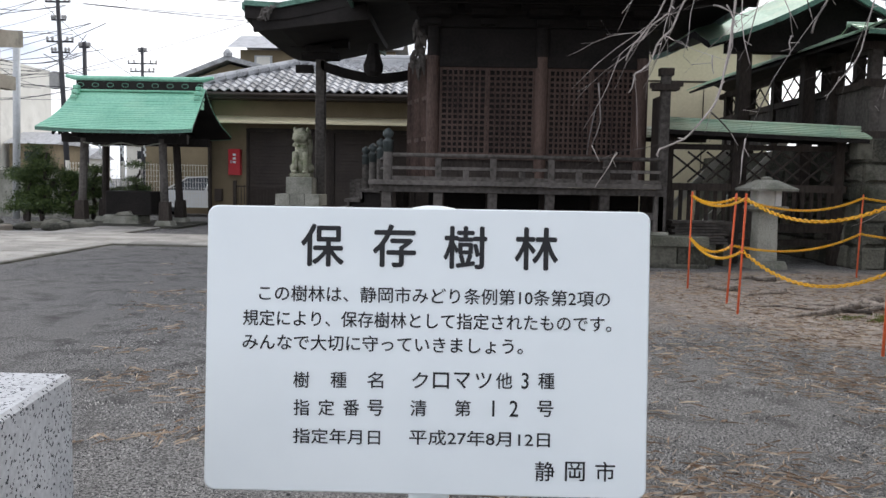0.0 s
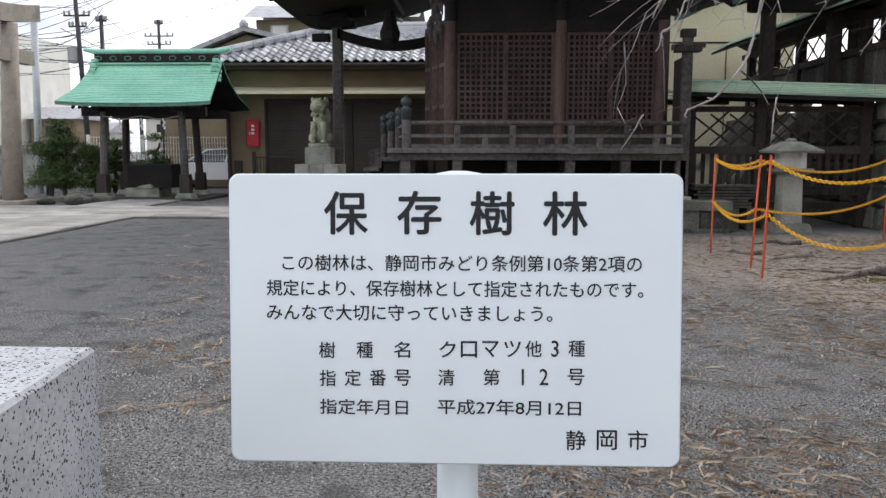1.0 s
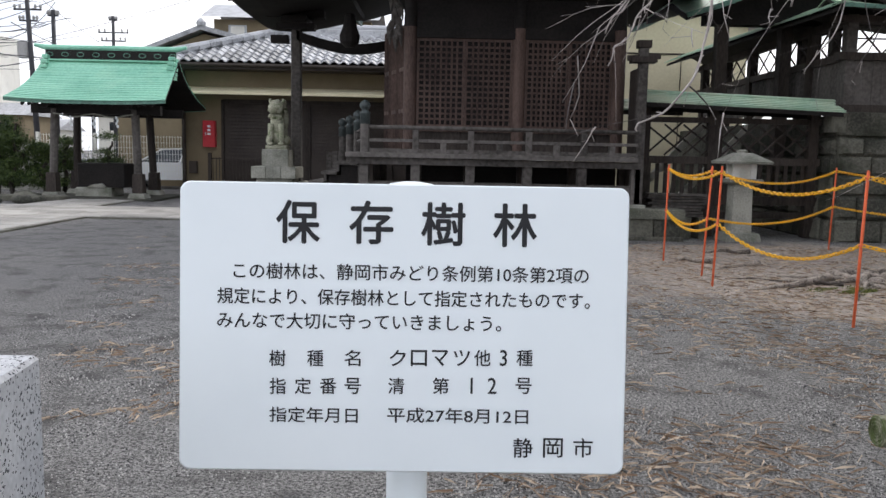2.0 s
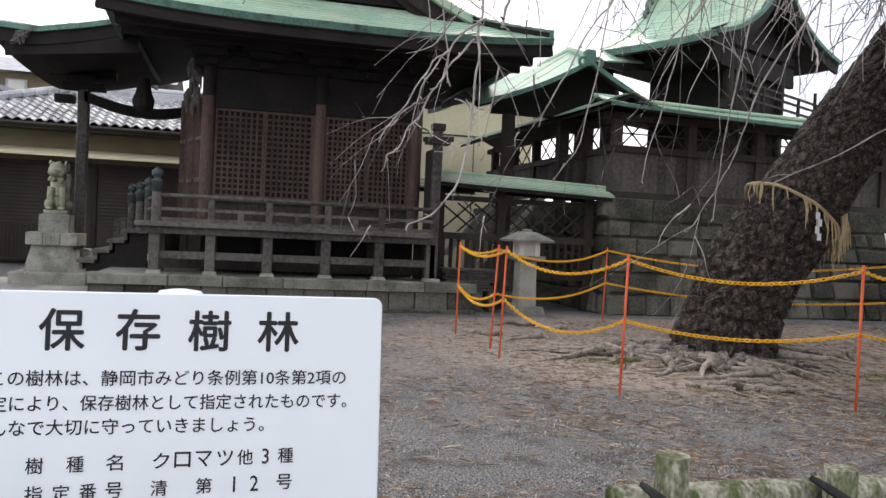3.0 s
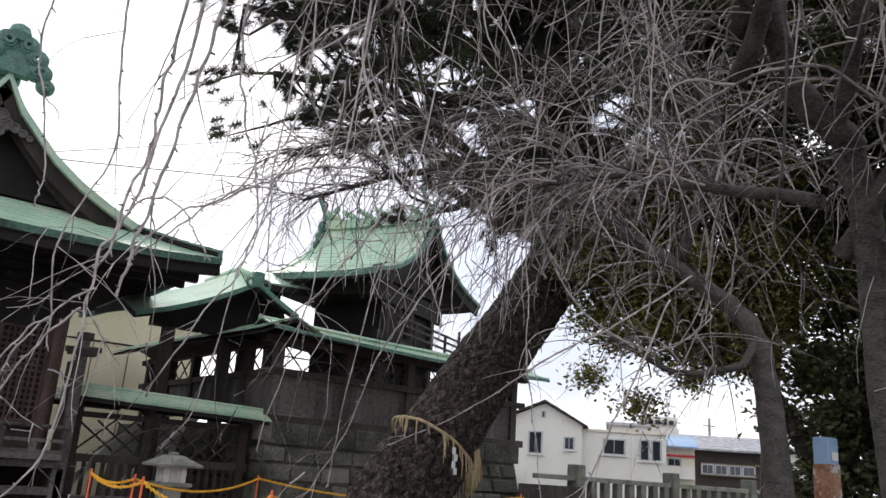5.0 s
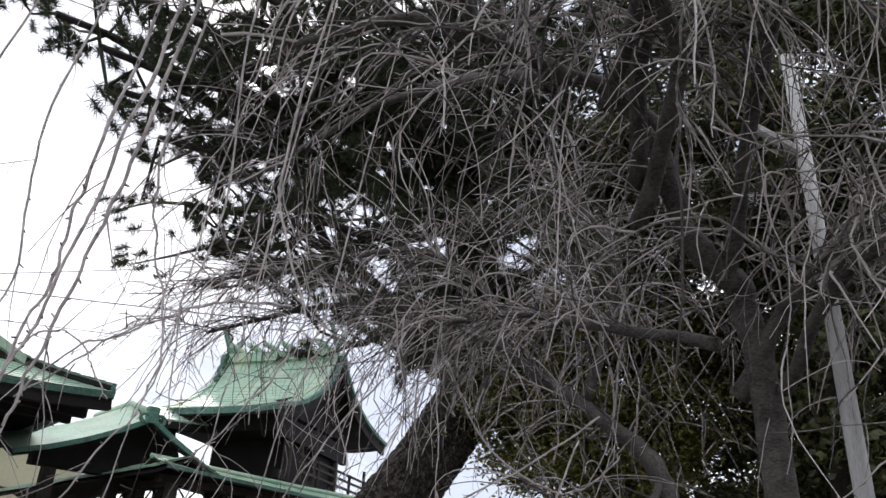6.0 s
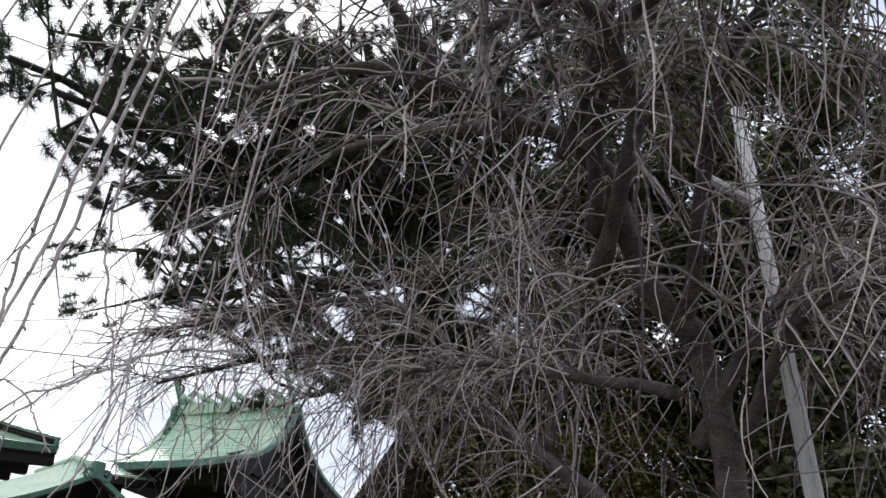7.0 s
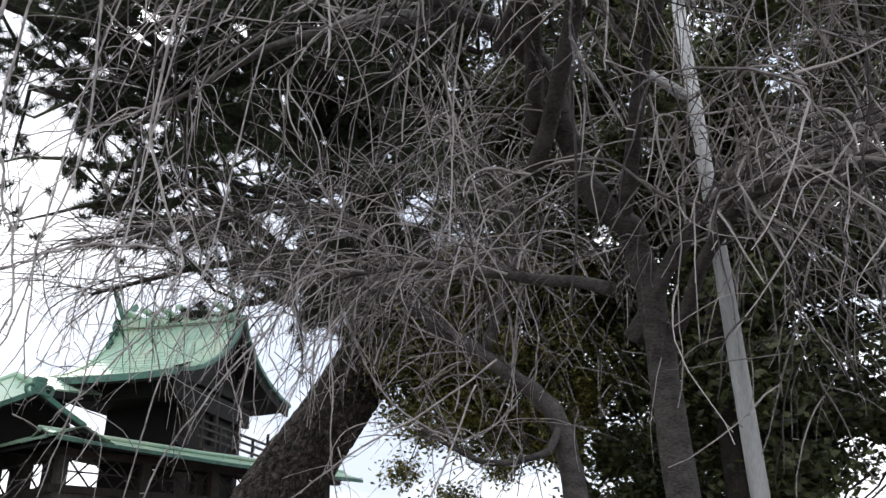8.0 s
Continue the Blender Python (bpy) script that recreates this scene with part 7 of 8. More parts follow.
def droop(g, p, d, length, r, level, floor, edge=20.0, pull=1.0):
    """A knobbly twig that leaves along d, arches over and is drawn down by its weight; spurs and finer twigs leave it."""
    m = max(5, int(length / 0.085))
    q, pts, rad, side = Vector(p), [], [], []
    bend, wa = rnd.uniform(0.05, 0.2) * pull, rnd.uniform(0, 100)
    edge += 4.0 * math.sin(wa)
    for i in range(m + 1):
        t = i / m
        off = q - EYE
        flat = math.hypot(off.x, off.y)
        az = math.degrees(math.atan2(off.x, off.y))
        if (off - Vector((0, 0, 1.6))).length < 1.6 or q.z < floor or az < edge or flat < 0.9:
            break
        pts.append(q.copy())
        rad.append(r * (1 - 0.6 * t) * rnd.uniform(0.85, 1.2))
        d = (d + Vector((0, 0, -bend * (0.35 + 1.1 * t))) + Vector((wob(7, wa, i * 0.42, 0), wob(8, wa, i * 0.42, 0), wob(9, wa, i * 0.42, 0))) * 0.3 + Vector((rnd.gauss(0, 0.08), rnd.gauss(0, 0.08), rnd.gauss(0, 0.07)))).normalized()
        q = q + d * (length / m) * rnd.uniform(0.8, 1.2)
        if i > 0:
            away = (d + Vector((rnd.gauss(0, 0.6), rnd.gauss(0, 0.6), rnd.gauss(0.1, 0.5)))).normalized()
            if level and rnd.random() < (0.2 if level > 1 else 0.11):
                side.append((pts[-1].copy(), away))
            elif rnd.random() < 0.25:
                e = pts[-1] + away * rnd.uniform(0.012, 0.045)
                g.tube([pts[-1], e, e + away * 0.008], [r * 0.5, r * 0.4, r * 0.55], 3)
    if len(pts) < 3:
        return
    g.tube(pts, rad, 5 if level > 1 else 4)
    for p2, d2 in side:
        droop(g, p2, d2, length * rnd.uniform(0.25, 0.6), max(0.0022, r * 0.68), level - 1, floor, edge, pull)


def cherry(name_label, base, trunk, limbs):
    ob = thing("cherry_tree", tuple(base), name_label, "tree", "weeping cherries")
    ln = smooth_path(trunk, 8)
    g = Geo()
    g.tube([p + Vector((0.03 * wob(3, k * 0.3, 0, 0), 0.03 * wob(4, k * 0.3, 0, 0), 0)) for k, (p, _) in enumerate(ln)], [r * (1 + 0.12 * wob(5, k * 0.4, 0, 0)) for k, (_, r) in enumerate(ln)], 16)
    part("trunk", g, M_CHERRY, ob, smooth=True)
    for rows, count, size, reach, floor, *pull in limbs:
        path = smooth_path(rows, 7)
        part("limb", Geo().tube([p + Vector((0.05 * wob(13, k * 0.35, size, 0), 0.05 * wob(14, k * 0.35, 0, size), 0.04 * wob(15, k * 0.35, 0, 0))) for k, (p, _) in enumerate(path)], [r * (1 + 0.15 * wob(16, k * 0.5, 0, 0)) for k, (_, r) in enumerate(path)], 10), M_CHERRY, ob, smooth=True)
        g = Geo()
        for _ in range(count):
            k = rnd.randrange(len(path) // 4, len(path))
            p = path[k][0]
            flow = path[min(k + 1, len(path) - 1)][0] - path[max(k - 1, 0)][0]
            d = (Vector((rnd.gauss(0, 1), rnd.gauss(0, 1), rnd.uniform(-0.3, 0.9))).normalized() + flow.normalized() * 0.8).normalized()
            droop(g, p, d, rnd.uniform(0.45, 1.0) * reach, size * rnd.uniform(0.6, 1.5), 2, floor + rnd.uniform(-0.5, 0.9), 20.0, *pull)
        tagged(part("twig_spray", g, M_TWIG, ob), kind="stuff")
    return ob


first = cherry("bare weeping cherry with long hanging twigs", (4.75, 2.0, 0),
       [(pol(70.2, -0.1, 5.1), 0.17), (pol(69.6, 0.6, 5.0), 0.12), (pol(68.6, 1.6, 4.95), 0.1), (pol(68.0, 2.48, 4.95), 0.092), (pol(67.8, 3.10, 4.85), 0.088), (pol(67.1, 3.57, 4.70), 0.085)],
       [([(pol(67.1, 3.57, 4.70), 0.085), (pol(64.2, 3.81, 4.40), 0.078), (pol(63.0, 4.09, 4.20), 0.072), (pol(61.3, 4.49, 4.00), 0.064), (pol(57, 4.6, 3.8), 0.052), (pol(47, 4.65, 3.4), 0.05), (pol(38, 4.5, 3.2), 0.03), (pol(30, 4.2, 3.1), 0.015)], 46, 0.0062, 2.0, 2.3),
        ([(pol(60, 4.1, 4.2), 0.06), (pol(63, 4.75, 3.4), 0.05), (pol(74, 5.0, 3.1), 0.04), (pol(88, 4.8, 3.2), 0.02)], 80, 0.0066, 2.1, 1.7, 1.2),
        ([(pol(66, 3.0, 4.9), 0.06), (pol(72, 3.6, 4.6), 0.045), (pol(81, 3.9, 4.6), 0.035), (pol(92, 3.9, 4.8), 0.02)], 100, 0.0068, 2.2, 1.2, 1.3),
        ([(pol(52, 4.5, 3.6), 0.05), (pol(45, 5.1, 4.4), 0.04), (pol(37, 5.2, 5.0), 0.03), (pol(28, 4.7, 5.4), 0.018)], 34, 0.006, 2.0, 2.9),
        ([(pol(65, 3.3, 4.8), 0.045), (pol(57, 3.6, 5.2), 0.036), (pol(50, 3.8, 5.5), 0.028), (pol(43, 3.8, 5.8), 0.02)], 80, 0.006, 2.0, 2.2, 1.5),
        ([(pol(60, 3.9, 4.3), 0.055), (pol(65, 4.4, 3.4), 0.045), (pol(61, 4.5, 2.7), 0.035), (pol(52, 4.2, 2.5), 0.018)], 40, 0.0065, 1.5, 2.4),
        ([(pol(47, 4.65, 3.4), 0.04), (pol(38, 4.9, 2.7), 0.032), (pol(28, 4.85, 2.2), 0.026), (pol(18, 4.7, 2.1), 0.018)], 8, 0.006, 1.2, 3.6),
        ([(pol(58, 4.5, 3.9), 0.05), (pol(64, 4.9, 3.0), 0.042), (pol(58, 4.85, 2.4), 0.034), (pol(46, 4.6, 2.3), 0.02)], 50, 0.0072, 1.9, 2.55),
        ([(pol(66, 3.6, 4.6), 0.05), (pol(72, 4.5, 3.6), 0.04), (pol(81, 4.6, 3.0), 0.032), (pol(92, 4.3, 3.0), 0.018)], 62, 0.0078, 2.2, 1.5, 1.25),
        ([(pol(69, 3.0, 4.8), 0.045), (pol(74, 3.3, 4.0), 0.034), (pol(82, 3.3, 3.7), 0.026), (pol(92, 3.1, 3.8), 0.014)], 60, 0.0072, 1.6, 1.2, 1.2)])


def stem(rows, r0, r1, dist, twigs=4, reach=0.5):
    """One long hanging stem of the first cherry, with its own side twigs; rows are bearings and rises."""
    path = smooth_path([(arc(az, el, dist), 0.78 * r0 + 0.78 * (r1 - r0) * k / (len(rows) - 1)) for k, (az, el) in enumerate(rows)], 9)
    sd = rows[0][0] * 3.1 + rows[-1][1]
    pts = [p + Vector((wob(21, sd, k * 0.3, 0), wob(22, sd, k * 0.3, 0), wob(23, sd, k * 0.3, 0))) * 0.014 + Vector((wob(24, sd, k * 1.7, 0), 0, wob(25, sd, k * 1.7, 0))) * 0.0035 for k, (p, _) in enumerate(path)]
    g = Geo().tube(pts, [r * (1 + 0.28 * wob(26, sd, k * 1.3, 0)) for k, (_, r) in enumerate(path)], 7)
    for k in range(2, len(pts), 2):
        e = Vector((rnd.gauss(0, 1), rnd.gauss(0, 1), rnd.gauss(0, 1))).normalized() * rnd.uniform(0.006, 0.02)
        g.tube([pts[k], pts[k] + e], [path[k][1] * 0.8, path[k][1] * 0.55], 4)
    for _ in range(twigs):
        k = rnd.randrange(len(pts) // 4, len(pts) - 1)
        d = ((pts[k + 1] - pts[k]).normalized() + Vector((rnd.gauss(0, 0.55), rnd.gauss(0, 0.4), rnd.gauss(0.25, 0.35)))).normalized()
        droop(g, pts[k], d, rnd.uniform(0.4, 1.0) * reach, path[k][1] * 0.5, 1, 0.9, -4.0, 0.9)
    return part("hanging_stem", g, M_TWIG, first, smooth=True)


# the long stems that hang nearest to the notice board
stem([(27, 58), (23.0, 45), (20.5, 33), (19.2, 26.5), (17.9, 20.0), (16.9, 15.5), (16.4, 12.3)], 0.0085, 0.005, 2.1, 5)
stem([(26, 58), (22.0, 46), (19.5, 34), (18.0, 25.6), (16.6, 19.0), (15.0, 14.9), (14.7, 9.7), (13.8, 1.3), (10.1, -2.3)], 0.008, 0.0026, 2.0, 7)
stem([(24, 57), (20.0, 45), (17.8, 32), (17.1, 26.2), (16.7, 22.1), (15.6, 16.6), (14.7, 13.7)], 0.007, 0.0045, 2.05, 4)
stem([(15.2, 12.6), (12.6, 10.7), (10.8, 8.1), (7.9, 3.8)], 0.0042, 0.002, 2.0, 6, 0.32)
stem([(14.3, 11.3), (11.8, 7.8), (9.9, 4.5), (8.3, 1.8)], 0.004, 0.002, 2.0, 4, 0.25)
stem([(12.6, 10.5), (10.4, 6.9), (8.1, 4.3)], 0.0034, 0.002, 2.0, 3, 0.2)
stem([(29, 55), (24.0, 44), (22.2, 33), (23.0, 26.5), (24.9, 20.7), (24.8, 15.9), (22.2, 11.3), (19.4, 5.8)], 0.0062, 0.0026, 2.2, 7)
stem([(16.0, 18.2), (18.8, 19.5), (21.1, 17.2), (22.4, 15.4)], 0.0036, 0.0022, 2.05, 1)
stem([(34, 23.0), (29.7, 22.9), (26.4, 21.8), (23.5, 20.4), (20.4, 18.1), (17.0, 14.8)], 0.0055, 0.003, 2.3, 6)
stem([(20, 58), (12.0, 44), (8.6, 30), (9.1, 24.9), (10.5, 20.0), (10.4, 17.4)], 0.0048, 0.0024, 2.0, 1, 0.25)
stem([(18, 57), (7, 42), (1.4, 27), (0.6, 22.3), (-0.7, 15.3), (-1.8, 12.4)], 0.0044, 0.0022, 2.0, 1, 0.25)
stem([(16, 55), (5, 38), (1.2, 24), (2.2, 20.6), (3.9, 18.1), (6.9, 16.0)], 0.0036, 0.0018, 2.0, 1, 0.2)
stem([(34, 46), (31.5, 33), (32.7, 27.1), (34.7, 22.7), (33.8, 18.8), (31.5, 15.6), (28.4, 11.7)], 0.0075, 0.003, 2.6, 8, 0.7)
stem([(41, 18), (37.4, 13.4), (34.4, 8.4), (32.7, 3.0), (30.4, -0.9)], 0.005, 0.0025, 2.9, 5, 0.6)
stem([(40, 42), (36.5, 24), (35.1, 18.1), (33.3, 10.4), (32.3, 3.0), (32.1, -0.2)], 0.0048, 0.0024, 2.9, 5, 0.6)
stem([(34, 44), (30.5, 21), (29.8, 15.5), (28.6, 9.3), (27.0, 2.2)], 0.0045, 0.0022, 2.6, 5, 0.5)
stem([(30, 46), (26.5, 30), (25.5, 19), (24.1, 13.9), (22.7, 5.6), (20.9, 2.2)], 0.0042, 0.002, 2.4, 4, 0.45)
stem([(55.5, 14), (51.7, 5.5), (49.0, -0.6), (44.9, -6.5)], 0.0058, 0.003, 3.3, 3, 0.5)
stem([(57, 15.5), (52.3, 12.6), (45.1, 8.4), (41.7, 5.9), (35.9, 2.8)], 0.0062, 0.0028, 3.4, 4, 0.5)
stem([(45.5, 19), (48.4, 13.5), (52.4, 10.6), (55.1, 10.4), (58.0, 12.4)], 0.008, 0.006, 4.2, 6, 0.9)
stem([(47, 36), (45.0, 21), (45.3, 13.9), (45.3, 9.2), (46.1, 5.3), (46.8, -1.2)], 0.005, 0.0025, 3.4, 4, 0.5)
stem([(22, 57), (16, 44), (13.5, 32), (14.5, 22), (12.2, 15), (12.8, 8)], 0.006, 0.0024, 2.1, 5)
stem([(31, 55), (27, 42), (27.5, 30), (26, 22), (26.6, 14)], 0.006, 0.0024, 2.3, 6)
stem([(16.6, 14.7), (19.9, 18.6), (23.9, 21.0), (25.2, 26.0)], 0.003, 0.004, 2.1, 4)

cherry("second bare weeping cherry leaning towards the pine", tuple(pol(61.4, 0, 7.5)),
       [(pol(61.5, -0.1, 7.5), 0.19), (pol(61.6, 0.7, 7.5), 0.14), (pol(61.2, 1.86, 7.5), 0.12), (pol(60.8, 2.45, 7.5), 0.11), (pol(60.3, 2.9, 7.5), 0.105)],
       [([(pol(60.4, 2.8, 7.5), 0.1), (pol(59.6, 3.15, 7.5), 0.092), (pol(57.5, 3.4, 7.5), 0.082), (pol(53.0, 3.85, 7.5), 0.068), (pol(48.6, 4.3, 7.6), 0.058), (pol(42, 4.75, 7.9), 0.045), (pol(34, 4.75, 8.2), 0.03), (pol(27, 4.4, 8.3), 0.015)], 130, 0.0068, 1.9, 3.3),
        ([(pol(60.0, 3.0, 7.5), 0.045), (pol(59, 2.7, 7.3), 0.035), (pol(55, 2.62, 7.2), 0.028), (pol(50, 2.95, 7.2), 0.016)], 24, 0.006, 1.4, 1.8),
        ([(pol(50, 4.2, 7.6), 0.06), (pol(47, 5.0, 7.6), 0.05), (pol(41, 5.4, 7.8), 0.04), (pol(34, 5.2, 8.0), 0.03), (pol(26, 4.9, 8.2), 0.015)], 110, 0.0065, 1.7, 3.7),
        ([(pol(55, 3.7, 7.5), 0.055), (pol(58, 5.0, 7.2), 0.045), (pol(53, 5.9, 7.0), 0.03)], 60, 0.0065, 2.0, 3.3)])

# bleached support pole beside the first cherry
M_PALE = material("bleached_wood", (0.34, 0.33, 0.31), (0.58, 0.57, 0.55), 0.85, 3.0, 40.0, 0.5, stretch=(6, 6, 0.6))
pole = thing("support_pole", (4.74, 1.3, 0), "bleached grey wooden pole with a short side arm", "pole")
part("shaft", Geo().tube([(4.74, 1.3, -0.1), (4.73, 1.3, 2.5), (4.7, 1.29, 5.3)], [0.054, 0.05, 0.042], 12), M_PALE, pole, smooth=True)
part("arm", Geo().tube([(4.72, 1.3, 4.52), (4.4, 1.5, 4.68)], [0.035, 0.03], 8), M_PALE, pole)
post = thing("painted_post", (8.2, 3.83, 0), "rusty blue and white painted post", "post")
part("shaft", Geo().box(8.1, 8.3, 3.75, 3.91, 0, 2.24, 0.01), M_BLUE, post)
part("rust_band", Geo().box(8.095, 8.305, 3.745, 3.915, 0.4, 1.98), M_RUST, post, "rusty orange band")
part("white_patch", Geo().box(8.14, 8.26, 3.738, 3.744, 2.02, 2.1), M_WHITEW, post)

# ---- evergreen broadleaf trees behind ----
M_LEAF = material("olive_leaf", (0.07, 0.075, 0.02), (0.32, 0.3, 0.08), 0.5, 0.8, 6.0, 0.0, island=0.45, spec=0.5)
M_LEAFD = material("dark_leaf", (0.045, 0.052, 0.022), (0.17, 0.18, 0.075), 0.45, 0.8, 6.0, 0.0, island=0.4, spec=0.5)


def leaf_glow(m):
    """Thin leaves pass some light through."""
    n, l = m.node_tree.nodes, m.node_tree.links
    b = n["Principled BSDF"]
    tr, mx = n.new("ShaderNodeBsdfTranslucent"), n.new("ShaderNodeMixShader")
    l.new(b.inputs["Base Color"].links[0].from_socket, tr.inputs["Color"])
    mx.inputs[0].default_value = 0.4
    l.new(b.outputs[0], mx.inputs[1])
    l.new(tr.outputs[0], mx.inputs[2])
    l.new(mx.outputs[0], n["Material Output"].inputs["Surface"])


leaf_glow(M_LEAF)
leaf_glow(M_LEAFD)


def leafy(label, base, centre, radii, clumps, per, mat, seed, leaf=0.075, height=None):
    """A tree with a crown of many small leaves in uneven clumps."""
    r2 = random.Random(seed)
    ob = thing("evergreen_tree", tuple(base), label, "tree", "evergreen trees")
    b, c = Vector(base), Vector(centre)
    part("trunk", Geo().tube(limb_path(b - Vector((0, 0, 0.2)), c + Vector((0, 0, radii[2] * 0.4)), seed, 12, 0.15), [0.2 - 0.012 * k for k in range(13)], 10), M_DARKBARK, ob, smooth=True)
    g, tw = Geo(), Geo()
    for _ in range(clumps):
        while True:
            d = Vector((r2.uniform(-1, 1), r2.uniform(-1, 1), r2.uniform(-1, 1)))
            if 0.35 < d.length < 1:
                break
        p = c + Vector((d.x * radii[0], d.y * radii[1], d.z * radii[2])) * (1 + 0.3 * r2.random()) + Vector((0, 0, r2.gauss(-0.05, 0.24)))
        tw.tube(limb_path(c + (p - c) * 0.45 - Vector((0, 0, 0.3)), p, seed + len(tw.v), 5, 0.25), [0.022, 0.018, 0.014, 0.011, 0.008, 0.005], 4)
        s = r2.uniform(0.28, 0.5)
        for _ in range(per):
            q = p + Vector((r2.gauss(0, s * 0.55), r2.gauss(0, s * 0.55), r2.gauss(0, s * 0.42)))
            w = Vector((r2.gauss(0, 1), r2.gauss(0, 1), r2.gauss(-0.2, 0.6))).normalized()
            o = w.orthogonal().normalized()
            o = (o + w.cross(o) * r2.uniform(-1, 1)).normalized() * leaf * 0.27
            w = w * leaf * r2.uniform(0.7, 1.3)
            k = len(g.v)
            g.v += [tuple(q - w * 0.5), tuple(q + o), tuple(q + w * 0.5), tuple(q - o)]
            g.f.append((k, k + 1, k + 2, k + 3))
    part("branch_work", tw, M_DARKBARK, ob)
    tagged(part("leaf_crown", g, mat, ob), kind="stuff")
    return ob


leafy("evergreen tree with small olive leaves", (13.1, 5.5, 0), (11.0, 7.4, 5.45), (1.75, 1.7, 1.9), 165, 560, M_LEAF, 5, 0.09)
leafy("dense dark evergreen beside the balustrade", (13.2, 5.1, 0), (13.3, 4.9, 3.8), (1.5, 1.8, 3.7), 140, 520, M_LEAFD, 6, 0.13)
leafy("tall dark evergreen behind the cherries", (14.5, 8.2, 0), (14.0, 7.2, 9.4), (2.8, 2.6, 2.6), 110, 440, M_LEAFD, 7, 0.15)
leafy("dense dark evergreen at the yard's edge", (12.2, 1.2, 0), (12.2, 1.2, 5.0), (2.6, 3.0, 4.8), 190, 500, M_LEAFD, 8, 0.15)
leafy("tall spreading dark evergreen over the yard", (11.2, 3.4, 0), (10.4, 3.6, 9.0), (2.8, 3.0, 2.2), 125, 460, M_LEAFD, 9, 0.14)

# clipped garden pines and shrubs by the pavilion
rnd = random.Random(90)
M_SHRUB = material("garden_leaf", (0.02, 0.04, 0.012), (0.09, 0.13, 0.035), 0.6, 1.5, 8.0, 0.0, island=0.45)
for x, y, h, n in ((-12.9, 24.4, 2.4, 24), (-12.2, 24.9, 1.5, 16), (-13.5, 24.6, 1.6, 16), (-11.9, 25.6, 1.7, 12), (-10.9, 26.6, 1.9, 7), (-13.9, 25.2, 1.7, 9), (-11.4, 26.2, 1.0, 8)):
    ob = thing("garden_pine", (x, y, 0), "clipped garden pine with rounded leaf pads", "shrub", "clipped garden pines")
    part("trunk", Geo().tube(limb_path((x, y, -0.05), (x + 0.15, y, h * 0.9), int(x * 7), 8, 0.2), [0.08 - 0.006 * k for k in range(9)], 7), M_DARKBARK, ob)
    g = Geo()
    for k in range(n):
        a, z = rnd.uniform(0, 6.28), rnd.uniform(0.3, h)
        c = Vector((x + math.cos(a) * 0.55 * rnd.random() * (1.35 - z / h), y + math.sin(a) * 0.5 * rnd.random(), z))
        for _ in range(420):
            q = c + Vector((rnd.gauss(0, 0.17), rnd.gauss(0, 0.17), rnd.gauss(0, 0.065)))
            w = Vector((rnd.gauss(0, 1), rnd.gauss(0, 1), abs(rnd.gauss(0.3, 0.8)))).normalized()
            o = w.orthogonal().normalized() * 0.014
            b = len(g.v)
            g.v += [tuple(q - o), tuple(q + o), tuple(q + w * 0.085)]
            g.f.append((b, b + 1, b + 2))
    tagged(part("leaf_pads", g, M_SHRUB, ob), kind="stuff")

# ---- gravel stones, fallen needles and litter on the yard ----
M_PEB = material("loose_gravel", (0.04, 0.039, 0.04), (0.5, 0.48, 0.455), 0.9, 3.0, 50.0, 0.2, island=0.75)
rnd = np.random.RandomState(7)
g = Geo()
N = 90000
xs_, ys_ = rnd.uniform(-1, 1, N), rnd.uniform(0, 1, N) ** 1.6
for i in range(N):
    y = 1.3 + 9.0 * ys_[i]
    x = xs_[i] * (0.9 + 0.62 * y) + 0.25 * y
    if x > 4.2 and y > 6.5:
        continue
    r = rnd.uniform(0.0028, 0.0075) + (0.006 if rnd.uniform() > 0.985 else 0.0)
    a = rnd.uniform(0, 6.28)
    z = ground_z(x, y)
    ca, sa = math.cos(a) * r, math.sin(a) * r
    h = r * rnd.uniform(0.5, 1.0)
    b = len(g.v)
    g.v += [(x + ca, y + sa, z - 0.003), (x - sa * 0.8, y + ca * 0.8, z - 0.003), (x - ca, y - sa, z - 0.003), (x + sa * 0.7, y - ca * 0.7, z - 0.003), (x + ca * 0.25, y + sa * 0.2, z + h), (x - ca * 0.3, y + ca * 0.2, z + h * 0.8)]
    g.f += [(b, b + 1, b + 4), (b + 1, b + 5, b + 4), (b + 1, b + 2, b + 5), (b + 2, b + 3, b + 5), (b + 3, b + 4, b + 5), (b + 3, b, b + 4)]
solid("gravel_stones", g, M_PEB, "loose grey gravel stones strewn over the yard", "gravel", kind="stuff")
M_LITTER = material("fallen_needles", (0.2, 0.13, 0.085), (0.5, 0.4, 0.3), 0.9, 3.0, 40.0, 0.0, island=0.5)
g = Geo()
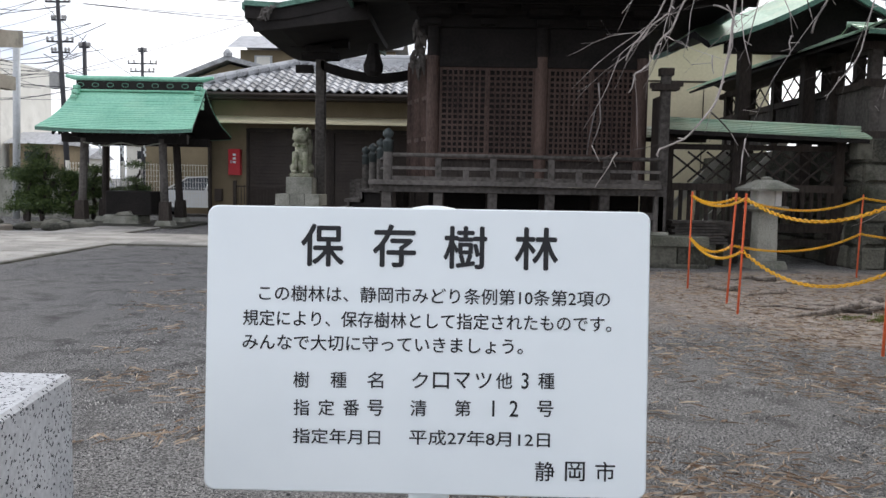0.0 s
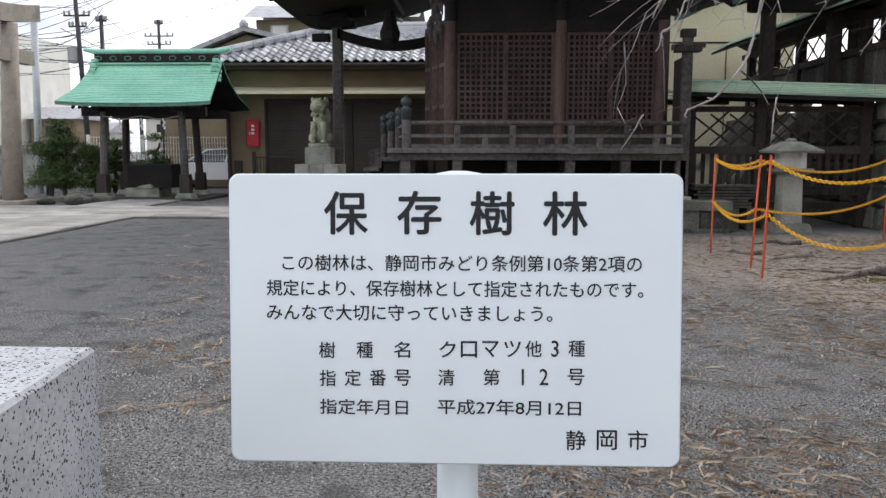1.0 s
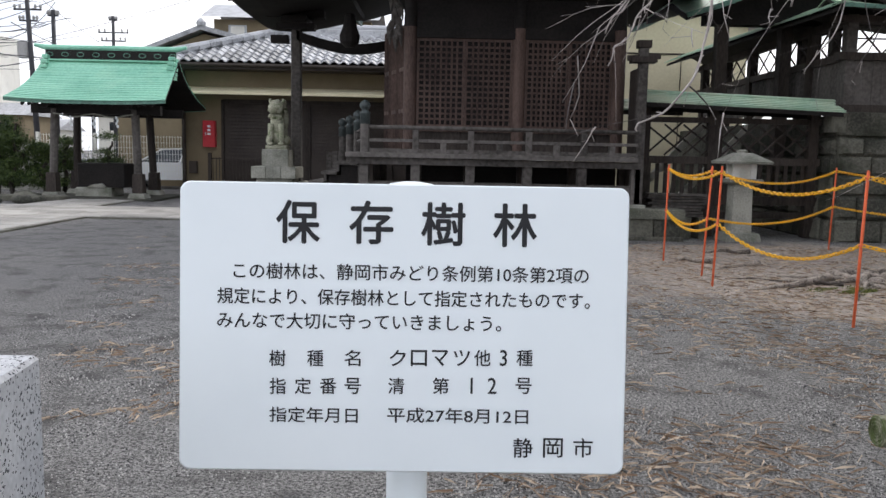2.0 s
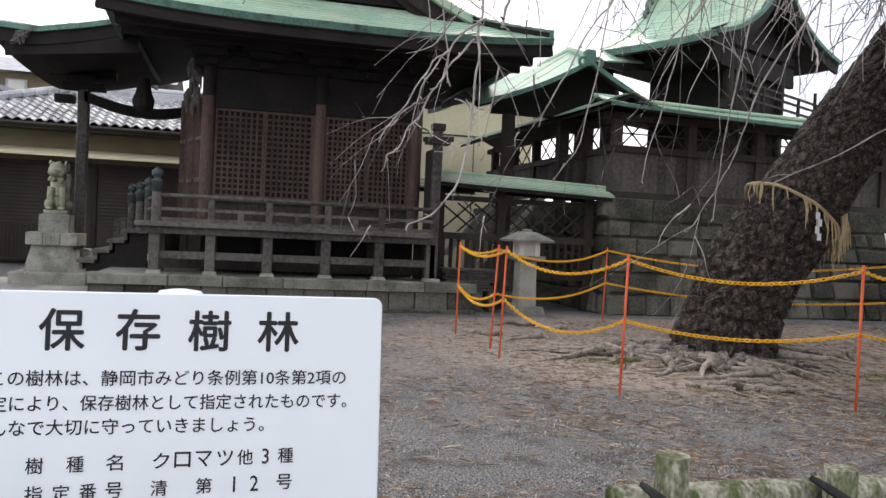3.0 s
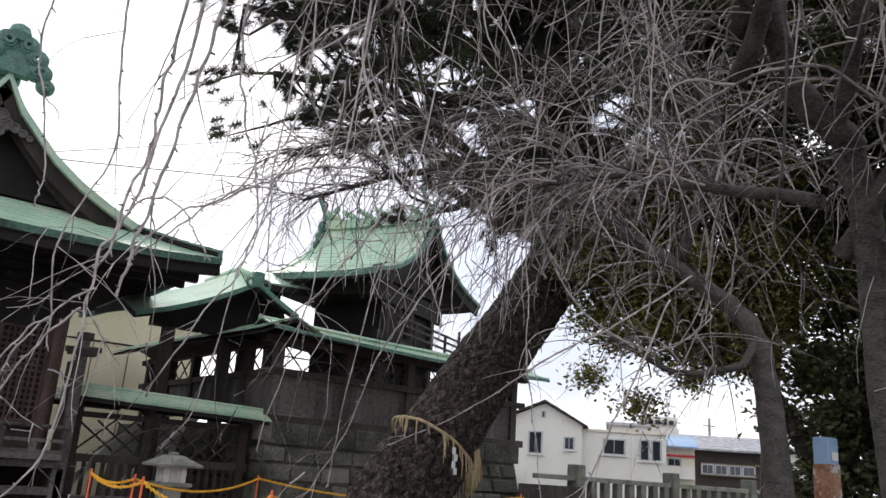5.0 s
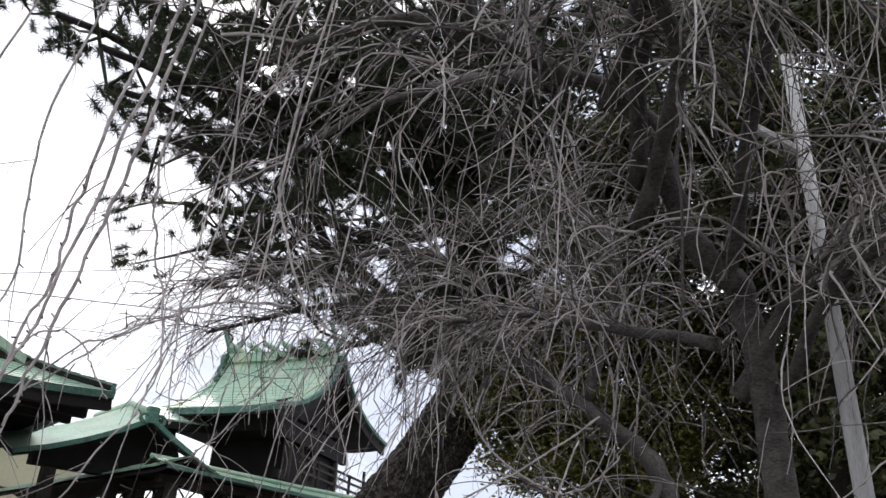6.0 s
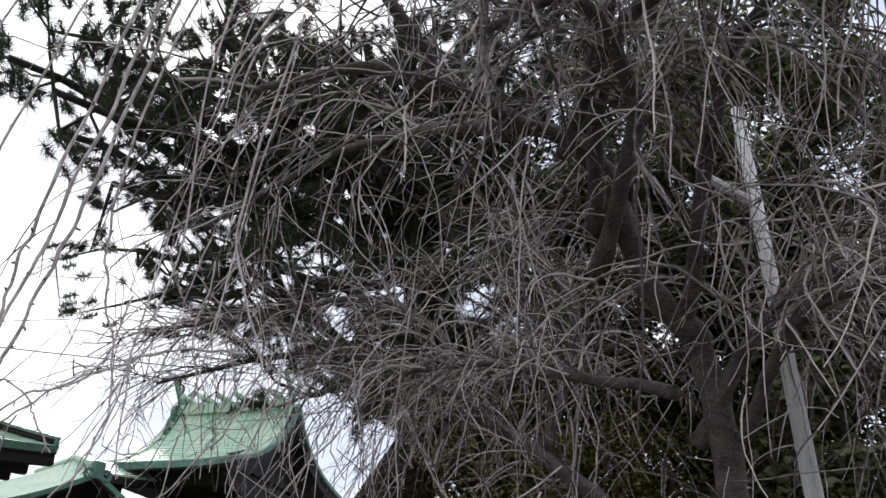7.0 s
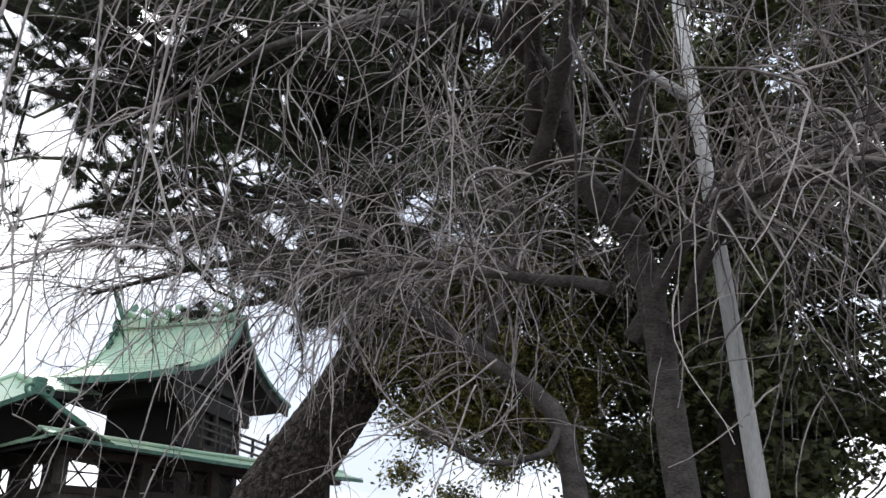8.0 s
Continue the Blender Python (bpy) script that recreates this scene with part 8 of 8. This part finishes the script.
for i in range(34000):
    y = 1.4 + 12 * rnd.uniform() ** 1.4
    x = rnd.uniform(-1, 1) * (0.9 + 0.62 * y) + 0.3 * y
    if wob(61, x * 0.9, y * 1.6, 0) + 0.1 * x < rnd.uniform(-0.35, 0.6):
        continue
    a, L = rnd.uniform(0, 3.14), rnd.uniform(0.04, 0.17)
    z = ground_z(x, y) + 0.008
    dx, dy, w = math.cos(a) * L / 2, math.sin(a) * L / 2, rnd.uniform(0.0007, 0.0016)
    b = len(g.v)
    px_, py_ = -math.sin(a) * w, math.cos(a) * w
    g.v += [(x - dx - px_, y - dy - py_, z), (x - dx + px_, y - dy + py_, z), (x + rnd.uniform(-0.01, 0.01) + px_, y + rnd.uniform(-0.01, 0.01) + py_, z + 0.008), (x + dx + px_, y + dy + py_, z + rnd.uniform(0, 0.01)), (x + dx - px_, y + dy - py_, z)]
    g.f += [(b, b + 1, b + 2, b + 4), (b + 2, b + 3, b + 4)]
solid("fallen_needles", g, M_LITTER, "dry brown fallen needles and twigs on the gravel", "litter", kind="stuff")

M_MOSS = material("yellow_green_moss", (0.06, 0.075, 0.02), (0.2, 0.21, 0.06), 0.9, 3.0, 40.0, 0.0, island=0.5)
g = Geo()
for cx, cy, rx, ry in ((5.25, 6.95, 0.55, 0.28), (7.75, 7.5, 0.6, 0.3), (4.6, 8.6, 0.4, 0.2)):
    for i in range(2600):
        x, y = cx + rnd.normal(0, rx * 0.5), cy + rnd.normal(0, ry * 0.5)
        if wob(71, x * 5, y * 5, 0) < -0.05:
            continue
        z, a, h = ground_z(x, y), rnd.uniform(0, 6.28), rnd.uniform(0.006, 0.03)
        dx, dy = math.cos(a) * 0.006, math.sin(a) * 0.006
        b = len(g.v)
        g.v += [(x - dx, y - dy, z), (x + dx, y + dy, z), (x + rnd.uniform(-0.015, 0.015), y + rnd.uniform(-0.015, 0.015), z + h)]
        g.f.append((b, b + 1, b + 2))
solid("moss_tufts", g, M_MOSS, "low yellow-green moss and grass between the roots", "moss", kind="stuff")
